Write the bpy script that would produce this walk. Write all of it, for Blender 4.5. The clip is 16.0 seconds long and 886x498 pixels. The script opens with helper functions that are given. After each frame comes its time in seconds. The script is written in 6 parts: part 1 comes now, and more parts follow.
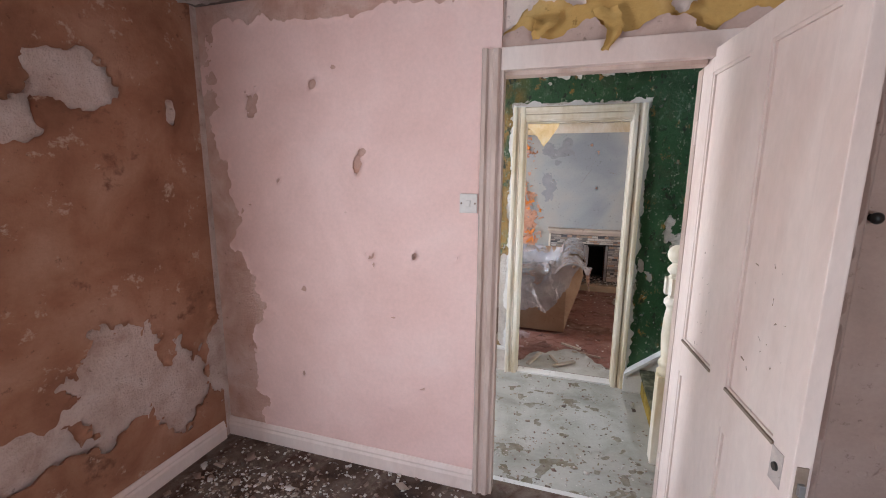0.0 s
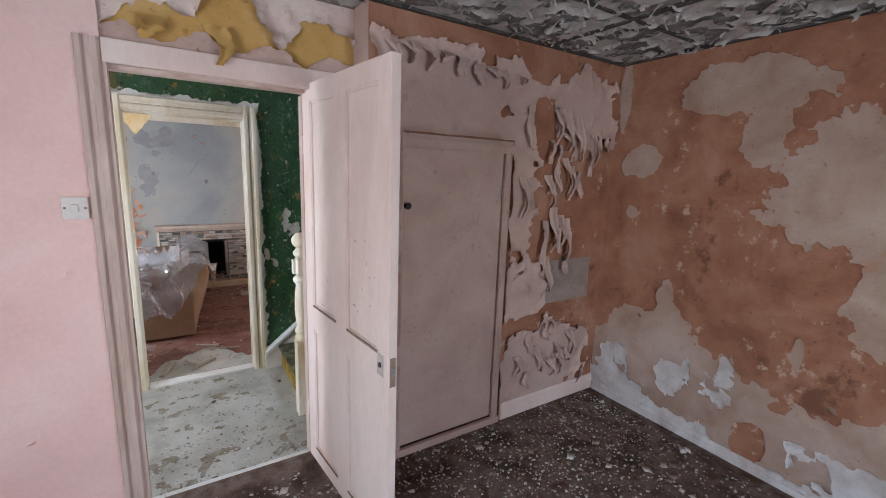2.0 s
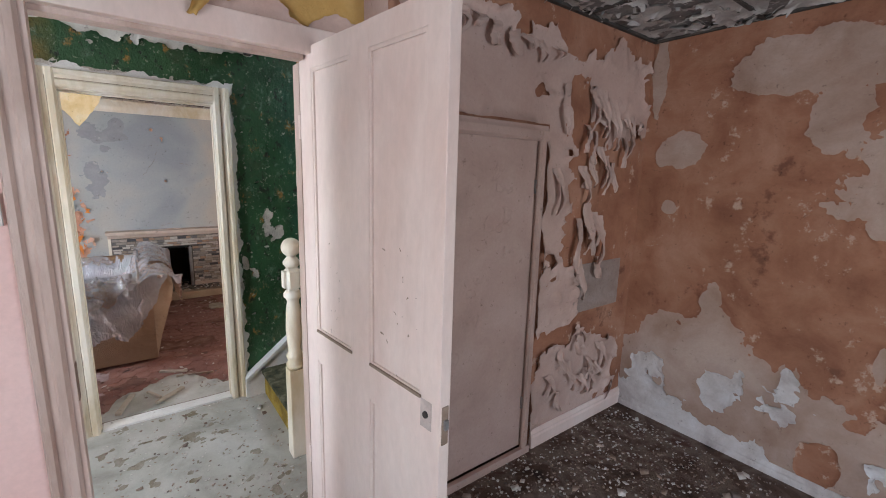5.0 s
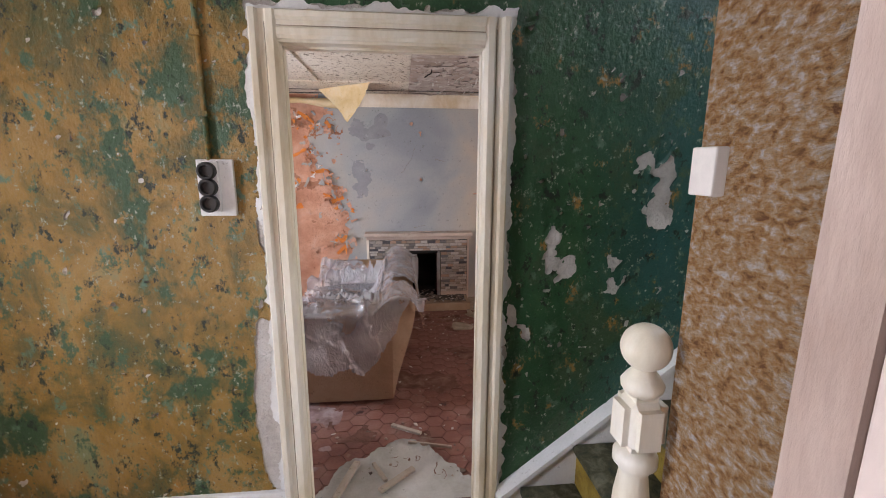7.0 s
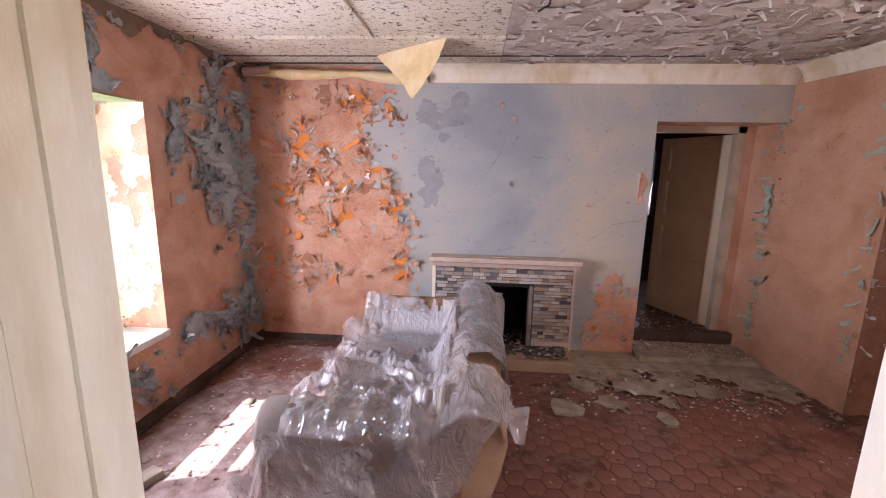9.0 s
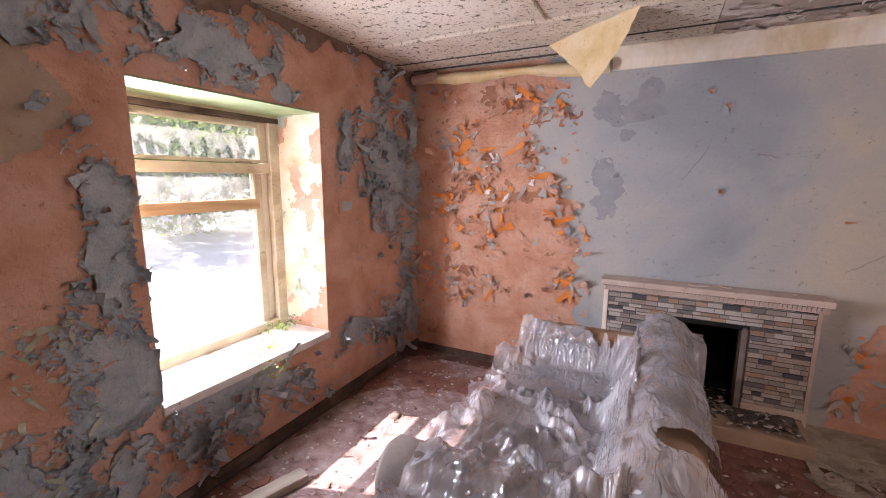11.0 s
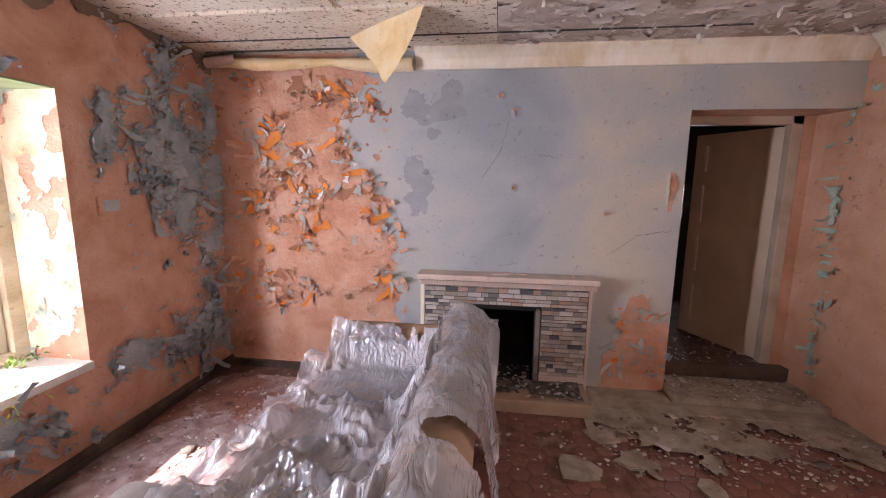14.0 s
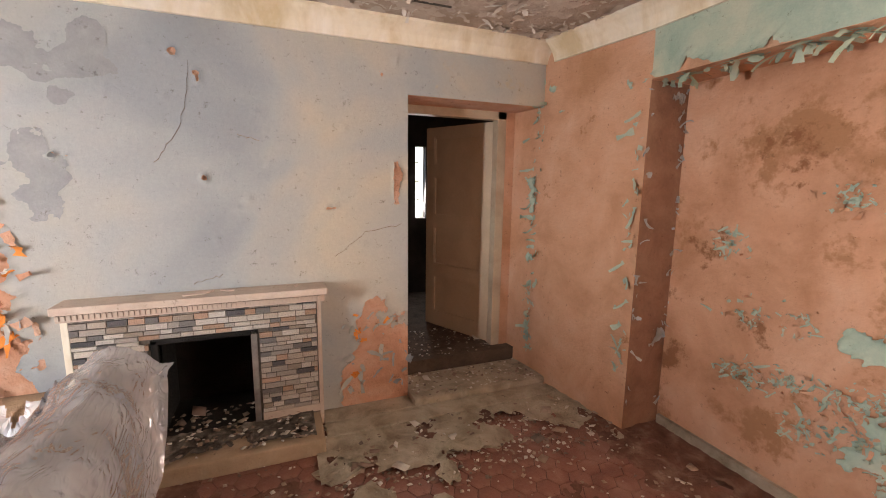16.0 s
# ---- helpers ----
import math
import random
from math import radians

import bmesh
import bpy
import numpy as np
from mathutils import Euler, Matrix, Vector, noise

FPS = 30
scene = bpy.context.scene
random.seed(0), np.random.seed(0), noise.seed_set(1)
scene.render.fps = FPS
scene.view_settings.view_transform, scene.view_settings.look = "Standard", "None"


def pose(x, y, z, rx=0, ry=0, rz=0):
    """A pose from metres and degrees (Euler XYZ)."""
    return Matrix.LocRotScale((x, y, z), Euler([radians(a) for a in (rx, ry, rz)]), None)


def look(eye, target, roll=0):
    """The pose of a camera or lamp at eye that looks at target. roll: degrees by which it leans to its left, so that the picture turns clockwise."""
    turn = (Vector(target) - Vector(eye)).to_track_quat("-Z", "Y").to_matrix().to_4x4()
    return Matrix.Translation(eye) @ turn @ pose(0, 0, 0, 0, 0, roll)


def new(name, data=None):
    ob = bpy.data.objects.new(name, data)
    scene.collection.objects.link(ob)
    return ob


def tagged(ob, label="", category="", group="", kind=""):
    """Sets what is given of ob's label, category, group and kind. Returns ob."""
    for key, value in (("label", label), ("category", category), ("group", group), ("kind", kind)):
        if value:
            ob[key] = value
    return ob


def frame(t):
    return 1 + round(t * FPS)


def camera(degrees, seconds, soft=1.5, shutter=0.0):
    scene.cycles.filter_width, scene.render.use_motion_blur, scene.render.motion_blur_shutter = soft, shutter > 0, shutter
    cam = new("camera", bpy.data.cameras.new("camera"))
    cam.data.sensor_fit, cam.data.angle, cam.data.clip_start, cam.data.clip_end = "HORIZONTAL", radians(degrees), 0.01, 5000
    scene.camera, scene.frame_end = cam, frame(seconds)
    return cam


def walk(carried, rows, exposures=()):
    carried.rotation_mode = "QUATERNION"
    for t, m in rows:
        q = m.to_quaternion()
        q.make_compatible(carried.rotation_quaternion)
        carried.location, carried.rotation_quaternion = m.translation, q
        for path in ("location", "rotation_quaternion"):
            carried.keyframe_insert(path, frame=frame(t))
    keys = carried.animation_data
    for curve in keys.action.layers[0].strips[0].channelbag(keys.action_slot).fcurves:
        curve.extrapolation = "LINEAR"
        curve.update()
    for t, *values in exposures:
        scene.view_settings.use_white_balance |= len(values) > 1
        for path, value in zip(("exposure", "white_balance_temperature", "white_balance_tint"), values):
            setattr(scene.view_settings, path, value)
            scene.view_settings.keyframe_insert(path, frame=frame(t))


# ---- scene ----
cam = camera(93.0, 16.0, 1.0)
PATH = [
    (0, (0.149, 1.118, 1.592), (-0.449, 2.994, 1.238), 0.5),
    (0.5, (0.015, 1.055, 1.627), (-0.011, 3.02, 1.258), 0.3),
    (1, (-0.001, 0.967, 1.651), (0.435, 2.884, 1.281), 1.3),
    (1.5, (0.002, 0.891, 1.651), (0.793, 2.692, 1.288), 1.8),
    (2, (0.012, 0.817, 1.647), (1.072, 2.474, 1.287), 2.0),
    (2.5, (0.004, 0.787, 1.632), (1.281, 2.285, 1.281), 2.2),
    (3, (-0.014, 0.824, 1.626), (1.366, 2.229, 1.273), 2.1),
    (3.2, (-0.03, 0.835, 1.632), (1.368, 2.22, 1.279), 1.9),
    (5.3, (0.02, 1.551, 1.58), (1.064, 3.217, 1.212), 1.4),
    (5.5, (0.053, 1.726, 1.572), (0.972, 3.461, 1.193), 0.9),
    (6, (0.068, 2.056, 1.568), (0.764, 3.892, 1.188), 0.2),
    (6.3, (0.087, 2.287, 1.568), (0.669, 4.161, 1.18), 0.7),
    (6.5, (0.129, 2.419, 1.557), (0.598, 4.323, 1.167), 0.5),
    (7, (0.161, 2.753, 1.556), (0.356, 4.705, 1.167), 0.2),
    (7.5, (0.131, 3.128, 1.542), (0.167, 5.089, 1.15), 0.1),
    (8, (0.126, 3.447, 1.543), (0.099, 5.408, 1.152), 0.2),
    (8.2, (0.116, 3.59, 1.543), (0.073, 5.552, 1.153), 0.5),
    (10.3, (0.091, 4.461, 1.456), (-0.49, 6.346, 1.124), 0.5),
    (10.5, (0.066, 4.469, 1.454), (-0.617, 6.32, 1.124), 0.3),
    (11, (0.037, 4.436, 1.476), (-0.849, 6.198, 1.143), 0.3),
    (11.5, (0.041, 4.413, 1.488), (-1.008, 6.083, 1.157), 0.3),
    (12, (0.066, 4.461, 1.481), (-1.056, 6.083, 1.146), 0.6),
    (12.5, (0.073, 4.557, 1.46), (-1.069, 6.165, 1.126), 0.6),
    (13, (0.106, 4.594, 1.464), (-0.908, 6.286, 1.133), 0.4),
    (13.3, (0.134, 4.598, 1.479), (-0.667, 6.399, 1.14), 0.6),
    (13.5, (0.199, 4.602, 1.458), (-0.451, 6.466, 1.135), 0.5),
    (14, (0.29, 4.61, 1.449), (0.034, 6.567, 1.126), 0.7),
    (14.5, (0.314, 4.602, 1.439), (0.449, 6.573, 1.123), 0.9),
    (15, (0.383, 4.625, 1.424), (0.779, 6.561, 1.116), 1.0),
    (15.5, (0.531, 4.788, 1.394), (1.106, 6.679, 1.084), 0.9),
    (16, (0.713, 5.047, 1.399), (1.444, 6.882, 1.085), 0.8),
]
EXPOSURES = [(0, 1.85, 6400, 13), (1, 1.7, 6300, 11), (3, 1.85, 6200, 11), (5.5, 1.8, 6400, 11), (6.5, 1.5, 6600, 17), (7, 1.7, 6600, 19), (8, 2.2, 6450, 30),
             (10.5, 1.8, 6550, 26), (12.5, 1.85, 6600, 27), (13.5, 1.75, 6550, 25), (14, 1.95, 6500, 27), (14.5, 2.7, 6700, 22), (15.5, 2.55, 7000, 18),
             (16, 2.5, 7400, 16)]
walk(cam, [(t, look(eye, target, roll)) for t, eye, target, roll in PATH], EXPOSURES)
LAMP_1, LAMP_S, LAMP_H, LAMP_T, LAMP_2, LAMP_E, LAMP_B = 18.5, 16.0, 19.0, 13.0, 18.0, 10.0, 1.5   # watts of sky light in the window openings; S and E are added fill

# ---- light ----
SUN_EL, SUN_AZ = 51.0, 18.0   # elevation; the rays run this many degrees from +x towards +y
world = bpy.data.worlds.new("world")
scene.world = world
world.use_nodes = True
wn = world.node_tree.nodes
sky = wn.new("ShaderNodeTexSky")
sky.sky_type, sky.sun_disc = "NISHITA", False
sky.sun_elevation = radians(SUN_EL)
sky.sun_rotation = radians(270 - SUN_AZ)
world.node_tree.links.new(sky.outputs[0], wn["Background"].inputs[0])
wn["Background"].inputs[1].default_value = 0.15
sun = new("sun", bpy.data.lights.new("sun", "SUN"))
sun.data.energy, sun.data.angle, sun.data.color = 5.0, radians(0.5), (1, 0.94, 0.85)
ce = math.cos(radians(SUN_EL))
ray = Vector((ce * math.cos(radians(SUN_AZ)), ce * math.sin(radians(SUN_AZ)), -math.sin(radians(SUN_EL))))
sun.matrix_world = look(Vector((-10, 4, 12)), Vector((-10, 4, 12)) + ray)


def window_or_fill_light(name, eye, target, w, h, power, color=(0.82, 0.91, 1.0)):
    """The sky's light in a window opening; also used for the added fill lights."""
    la = bpy.data.lights.new(name, "AREA")
    la.shape, la.size, la.size_y, la.energy, la.color = "RECTANGLE", w, h, power, color
    ob = new(name, la)
    ob.matrix_world = look(eye, target)
    return ob


window_or_fill_light("sky_light_room_1", (-2.0, 0.95, 1.2), (0, 1.5, 1.1), 0.95, 1.3, LAMP_1)
# Added fill that lifts the first room's west wall; no south window known.
window_or_fill_light("fill_light_south", (1.6, -1.45, 1.3), (-0.4, 2.0, 1.2), 1.1, 1.1, LAMP_S)
# Assumed skylight, out of view, for the bluish light over the stairs.
window_or_fill_light("sky_light_stairs", (2.6, 3.75, 3.52), (2.3, 4.0, 0), 0.5, 0.6, LAMP_T)
window_or_fill_light("sky_light_hall", (-2.0, 3.36, 1.25), (0, 4.1, 0.7), 0.4, 1.1, LAMP_H)
# Added fill for the second room; no window is known on this side.
window_or_fill_light("fill_light_east", (2.9, 5.05, 1.2), (0, 5.3, 1.1), 0.8, 1.1, LAMP_E, (1.0, 0.95, 0.86))
window_or_fill_light("sky_light_back_room", (2.21, 9.52, 1.4), (2.1, 8.3, 1.0), 0.1, 0.7, LAMP_B)
window_or_fill_light("sky_light_room_2", (-2.02, 5.46, 1.2), (0, 5.9, 1.0), 0.14, 1.25, LAMP_2)


# ---- materials ----
def ramp(nt, stops):
    r = nt.nodes.new("ShaderNodeValToRGB")
    el = r.color_ramp.elements
    while len(el) < len(stops):
        el.new(0.5)
    for e, (p, c) in zip(el, stops):
        e.position, e.color = p, (*c, 1) if len(c) == 3 else c
    return r


def noise_tex(nt, src, scale, detail=5, rough=0.6, distort=0.0):
    n = nt.nodes.new("ShaderNodeTexNoise")
    n.inputs["Scale"].default_value, n.inputs["Detail"].default_value = scale, detail
    n.inputs["Roughness"].default_value, n.inputs["Distortion"].default_value = rough, distort
    nt.links.new(src, n.inputs["Vector"])
    return n.outputs["Fac"]


def mixc(nt, fac, a, b):
    m = nt.nodes.new("ShaderNodeMix")
    m.data_type = "RGBA"
    for sock, val in ((m.inputs[0], fac), (m.inputs[6], a), (m.inputs[7], b)):
        if isinstance(val, (tuple, list)):
            sock.default_value = (*val, 1)
        elif isinstance(val, float):
            sock.default_value = val
        else:
            nt.links.new(val, sock)
    return m.outputs[2]


def surf(name, cols, scale=5.0, rough=0.85, bump=0.25, bscale=70.0, spots=(), zones=(), per_piece=(), metal=0.0, stretch=(1, 1, 1), spec=0.4, detail=7):
    """cols: two or more colours mixed by noise. spots: (colour, scale, threshold). zones: (axis, from, to, wobble, colours).
    per_piece: colours picked by each loose piece."""
    m = bpy.data.materials.new(name)
    m.use_nodes = True
    nt = m.node_tree
    b = nt.nodes["Principled BSDF"]
    tc = nt.nodes.new("ShaderNodeTexCoord")
    mp = nt.nodes.new("ShaderNodeMapping")
    mp.inputs["Scale"].default_value = stretch
    nt.links.new(tc.outputs["Object"], mp.inputs[0])
    src = mp.outputs[0]
    k = len(cols)
    stops = [(0.32 + 0.36 * i / (k - 1), c) for i, c in enumerate(cols)]
    r = ramp(nt, stops)
    nt.links.new(noise_tex(nt, src, scale, detail, 0.6, 0.4), r.inputs[0])
    col = r.outputs[0]
    for axis, a, z, wob, zc in zones:
        sep = nt.nodes.new("ShaderNodeSeparateXYZ")
        nt.links.new(tc.outputs["Object"], sep.inputs[0])
        mr = nt.nodes.new("ShaderNodeMapRange")
        mr.inputs[1].default_value, mr.inputs[2].default_value = a, z
        nt.links.new(sep.outputs[axis], mr.inputs[0])
        wn_ = nt.nodes.new("ShaderNodeMath")
        wn_.operation = "MULTIPLY_ADD"
        nt.links.new(noise_tex(nt, src, scale * 0.8, 6, 0.65), wn_.inputs[0])
        wn_.inputs[1].default_value = wob
        nt.links.new(mr.outputs[0], wn_.inputs[2])
        zr = ramp(nt, [(0.3 + wob * 0.5, (0, 0, 0)), (0.7 + wob * 0.5 if wob < 0.6 else 1.0, (1, 1, 1))])
        nt.links.new(wn_.outputs[0], zr.inputs[0])
        r2 = ramp(nt, [(0.32 + 0.36 * i / (len(zc) - 1), c) for i, c in enumerate(zc)])
        nt.links.new(noise_tex(nt, src, scale * 1.3, 7, 0.65, 0.5), r2.inputs[0])
        col = mixc(nt, zr.outputs[0], col, r2.outputs[0])
    if per_piece:
        g = nt.nodes.new("ShaderNodeNewGeometry")
        pr = ramp(nt, [(i / len(per_piece), c) for i, c in enumerate(per_piece)])
        pr.color_ramp.interpolation = "CONSTANT"
        nt.links.new(g.outputs["Random Per Island"], pr.inputs[0])
        col = mixc(nt, 0.75, col, pr.outputs[0])
    for c, s, th in spots:
        sr = ramp(nt, [(th, (0, 0, 0)), (th + 0.06, (1, 1, 1))])
        nt.links.new(noise_tex(nt, src, s, 6, 0.7), sr.inputs[0])
        col = mixc(nt, sr.outputs[0], col, c)
    if rough >= 0.69:
        # grime in pits and scratches
        gm = ramp(nt, [(0.60, (1.0, 1.0, 1.0)), (0.68, (0.42, 0.38, 0.35))])
        nt.links.new(noise_tex(nt, src, 27, 9, 0.75), gm.inputs[0])
        gmul = nt.nodes.new("ShaderNodeMix")
        gmul.data_type, gmul.blend_type = "RGBA", "MULTIPLY"
        gmul.inputs[0].default_value = 0.8
        nt.links.new(col, gmul.inputs[6])
        nt.links.new(gm.outputs[0], gmul.inputs[7])
        col = gmul.outputs[2]
    # fine grain
    gr = ramp(nt, [(0.3, (0.92, 0.92, 0.92)), (0.7, (1.0, 1.0, 1.0))])
    nt.links.new(noise_tex(nt, src, bscale, 3, 0.7), gr.inputs[0])
    mul = nt.nodes.new("ShaderNodeMix")
    mul.data_type, mul.blend_type = "RGBA", "MULTIPLY"
    mul.inputs[0].default_value = 1.0
    nt.links.new(col, mul.inputs[6])
    nt.links.new(gr.outputs[0], mul.inputs[7])
    nt.links.new(mul.outputs[2], b.inputs["Base Color"])
    bp = nt.nodes.new("ShaderNodeBump")
    bp.inputs["Strength"].default_value, bp.inputs["Distance"].default_value = bump, 0.022
    add = nt.nodes.new("ShaderNodeMath")
    add.operation = "ADD"
    nt.links.new(noise_tex(nt, src, bscale, 6, 0.7), add.inputs[0])
    nt.links.new(noise_tex(nt, src, scale * 2.5, 4, 0.6), add.inputs[1])
    nt.links.new(add.outputs[0], bp.inputs["Height"])
    nt.links.new(bp.outputs[0], b.inputs["Normal"])
    b.inputs["Roughness"].default_value, b.inputs["Metallic"].default_value = rough, metal
    b.inputs["Specular IOR Level"].default_value = spec
    return m


PALE = (0.62, 0.52, 0.46)
TERRA = surf("terracotta_distemper", [(0.23, 0.093, 0.052), (0.34, 0.152, 0.088), (0.43, 0.23, 0.152)], 3.0, spots=[((0.19, 0.08, 0.047), 2.6, 0.60), ((0.50, 0.34, 0.26), 8, 0.605)])
PLASTER = surf("bare_plaster", [(0.34, 0.215, 0.16), (0.43, 0.30, 0.24), (0.50, 0.38, 0.32)], 3.0, spots=[((0.42, 0.24, 0.16), 5, 0.66)])
CHALK = surf("salt_bloomed_plaster", [(0.42, 0.36, 0.34), (0.62, 0.57, 0.55), (0.76, 0.74, 0.74)], 4.5, bump=0.5)
PINK = surf("pink_wall_paint", [(0.72, 0.47, 0.42), (0.79, 0.54, 0.49), (0.82, 0.60, 0.55)], 1.6, 0.5, 0.06, 50, spots=[((0.45, 0.27, 0.21), 12, 0.77)])
PINK_DULL = surf("dull_pink_wallpaper", [(0.43, 0.295, 0.245), (0.51, 0.36, 0.305), (0.56, 0.41, 0.355)], 2.5, 0.7, 0.15, 60)
UNDERPINK = surf("stained_pink_plaster", [(0.50, 0.28, 0.21), (0.60, 0.37, 0.30), (0.68, 0.48, 0.42)], 5.0, bump=0.5)
FOAM = surf("yellowed_backing", [(0.46, 0.25, 0.07), (0.56, 0.34, 0.11), (0.62, 0.42, 0.18)], 3.0, 0.9, 0.2)
TORN = surf("torn_wallpaper", [(0.62, 0.47, 0.41), (0.70, 0.56, 0.50), (0.74, 0.62, 0.54)], 6.0, 0.8, 0.2)
GREEN = surf("old_green_paint", [(0.010, 0.045, 0.014), (0.018, 0.075, 0.026), (0.035, 0.105, 0.038)], 3.2, 0.42, 0.5, 45,
             zones=[(0, -0.10, -0.45, 0.35, [(0.035, 0.07, 0.025), (0.13, 0.095, 0.022), (0.25, 0.14, 0.027), (0.31, 0.185, 0.05), (0.20, 0.21, 0.10)]),
                    (0, 0.55, 1.5, 0.5, [(0.012, 0.06, 0.04), (0.025, 0.10, 0.085)])],
             spots=[((0.035, 0.075, 0.03), 4.5, 0.53), ((0.05, 0.10, 0.05), 16, 0.56), ((0.10, 0.17, 0.11), 11, 0.585), ((0.34, 0.17, 0.035), 8, 0.60), ((0.30, 0.32, 0.24), 46, 0.60), ((0.010, 0.018, 0.008), 21, 0.575), ((0.015, 0.02, 0.01), 60, 0.62)],
             stretch=(1, 1, 0.75))
HALL_UNDER = surf("grey_lime_plaster", [(0.42, 0.38, 0.34), (0.58, 0.53, 0.48), (0.66, 0.62, 0.58)], 7, bump=0.6)
SALMON = surf("salmon_distemper", [(0.46, 0.22, 0.135), (0.60, 0.33, 0.225), (0.67, 0.42, 0.32)], 3.2, 0.85, 0.75, 42, spots=[((0.36, 0.17, 0.09), 4, 0.66), ((0.55, 0.42, 0.33), 8, 0.68), ((0.34, 0.33, 0.32), 34, 0.68)])
ORANGE = surf("orange_distemper", [(0.52, 0.245, 0.15), (0.65, 0.355, 0.24), (0.70, 0.45, 0.34)], 4.0, 0.85, 0.8, 42, spots=[((0.45, 0.19, 0.09), 9, 0.68), ((0.62, 0.50, 0.42), 7, 0.72)])
BRIGHT = surf("bright_orange_scraps", [(0.72, 0.22, 0.04), (0.80, 0.30, 0.07)], 8)
GREYPAINT = surf("grey_blue_paint", [(0.28, 0.33, 0.37), (0.40, 0.44, 0.46), (0.50, 0.52, 0.52)], 6.0, 0.75, 0.8, 45, spots=[((0.50, 0.45, 0.36), 6, 0.66), ((0.46, 0.28, 0.20), 22, 0.64), ((0.16, 0.16, 0.16), 40, 0.67)])
CHIMNEY = surf("faded_grey_blue_paint", [(0.29, 0.32, 0.35), (0.36, 0.385, 0.40), (0.43, 0.42, 0.39), (0.50, 0.45, 0.37)], 1.1, 0.7, 0.2, 60, spots=[((0.45, 0.40, 0.32), 2.2, 0.62), ((0.30, 0.28, 0.26), 38, 0.68)], detail=3)
BLOTCH = surf("dark_grey_blotches", [(0.24, 0.26, 0.28), (0.33, 0.345, 0.36)], 6, 0.8, 0.2)
MINT = surf("mint_green_paint", [(0.26, 0.37, 0.31), (0.36, 0.45, 0.37), (0.46, 0.50, 0.40)], 5, 0.7, 0.2)
EASTWALL = surf("stained_salmon_plaster", [(0.44, 0.23, 0.13), (0.57, 0.32, 0.205), (0.63, 0.385, 0.27)], 2.6, 0.85, 0.45, 50,
                spots=[((0.36, 0.18, 0.09), 6, 0.64)])
DAMP = surf("damp_stained_salmon_plaster", [(0.42, 0.21, 0.12), (0.56, 0.31, 0.20), (0.63, 0.385, 0.27)], 2.6, 0.85, 0.35, 50,
            spots=[((0.38, 0.19, 0.10), 2.2, 0.56), ((0.26, 0.115, 0.055), 3.5, 0.60), ((0.52, 0.30, 0.20), 16, 0.66)])
RETURNSHADE = surf("shade_painted_return", [(0.20, 0.11, 0.07), (0.30, 0.17, 0.115), (0.37, 0.23, 0.16)], 5, 0.85, 0.3)
WHITEWOOD = surf("yellowed_gloss_paint", [(0.60, 0.49, 0.32), (0.75, 0.68, 0.55), (0.82, 0.78, 0.70)], 5, 0.4, 0.12, 40, spots=[((0.16, 0.11, 0.07), 14, 0.72)], stretch=(1, 1, 0.3))
PINKWOOD = surf("pink_gloss_paint", [(0.66, 0.50, 0.44), (0.74, 0.60, 0.54), (0.78, 0.66, 0.60)], 2.5, 0.42, 0.08, 40, spots=[((0.50, 0.36, 0.26), 9, 0.74)], stretch=(1, 1, 0.4))
PAINTWHITE = surf("chalky_white_paint", [(0.68, 0.66, 0.63), (0.78, 0.77, 0.76)], 6, 0.7, 0.2)
MARK = surf("worn_edge", [(0.30, 0.22, 0.17), (0.22, 0.15, 0.11)], 20)
WOODCHIP = surf("rough_brown_plaster", [(0.26, 0.11, 0.04), (0.52, 0.27, 0.10), (0.62, 0.44, 0.28), (0.76, 0.70, 0.68)], 48, 0.9, 1.0, 90, stretch=(1, 1, 1.6))
CREAMCEIL = surf("mouldy_cream_ceiling", [(0.58, 0.50, 0.40), (0.68, 0.62, 0.52), (0.72, 0.66, 0.58)], 2.0, 0.9, 0.3, 50, spots=[((0.26, 0.2, 0.13), 50, 0.56), ((0.09, 0.065, 0.04), 24, 0.565)])
BROWNCEIL = surf("stained_ceiling_board", [(0.36, 0.28, 0.22), (0.48, 0.40, 0.34), (0.57, 0.50, 0.45)], 5, 0.9, 0.5)
DARKCEIL = surf("grey_mouldy_board", [(0.13, 0.12, 0.115), (0.22, 0.20, 0.19), (0.32, 0.30, 0.28)], 8, 0.9, 0.4)
FLAKE = surf("ceiling_paint_flakes", [(0.36, 0.34, 0.32), (0.52, 0.49, 0.46)], 12, 0.85, 0.2)
WHITECEIL = surf("white_hall_ceiling", [(0.62, 0.60, 0.56), (0.76, 0.74, 0.70)], 5, 0.9, 0.2)
STRIP = surf("dark_cover_strip", [(0.035, 0.03, 0.027), (0.09, 0.08, 0.07)], 12)
CARPET = surf("filthy_carpet", [(0.04, 0.025, 0.02), (0.12, 0.07, 0.05), (0.22, 0.16, 0.13), (0.12, 0.055, 0.04)], 4.5, 0.95, 0.9, 130, spots=[((0.34, 0.31, 0.28), 38, 0.64), ((0.14, 0.03, 0.02), 7, 0.66)])
LINO = surf("dusty_pale_lino", [(0.30, 0.29, 0.25), (0.44, 0.43, 0.39), (0.52, 0.51, 0.48)], 3.0, 0.6, 0.2, 60, spots=[((0.07, 0.055, 0.03), 24, 0.645), ((0.16, 0.13, 0.07), 9, 0.66)])
TILE = surf("red_quarry_tile", [(0.16, 0.064, 0.048), (0.235, 0.103, 0.078), (0.31, 0.17, 0.14)], 4, 0.55, 0.3, 60, spots=[((0.34, 0.27, 0.23), 18, 0.64), ((0.07, 0.03, 0.024), 6, 0.62)])
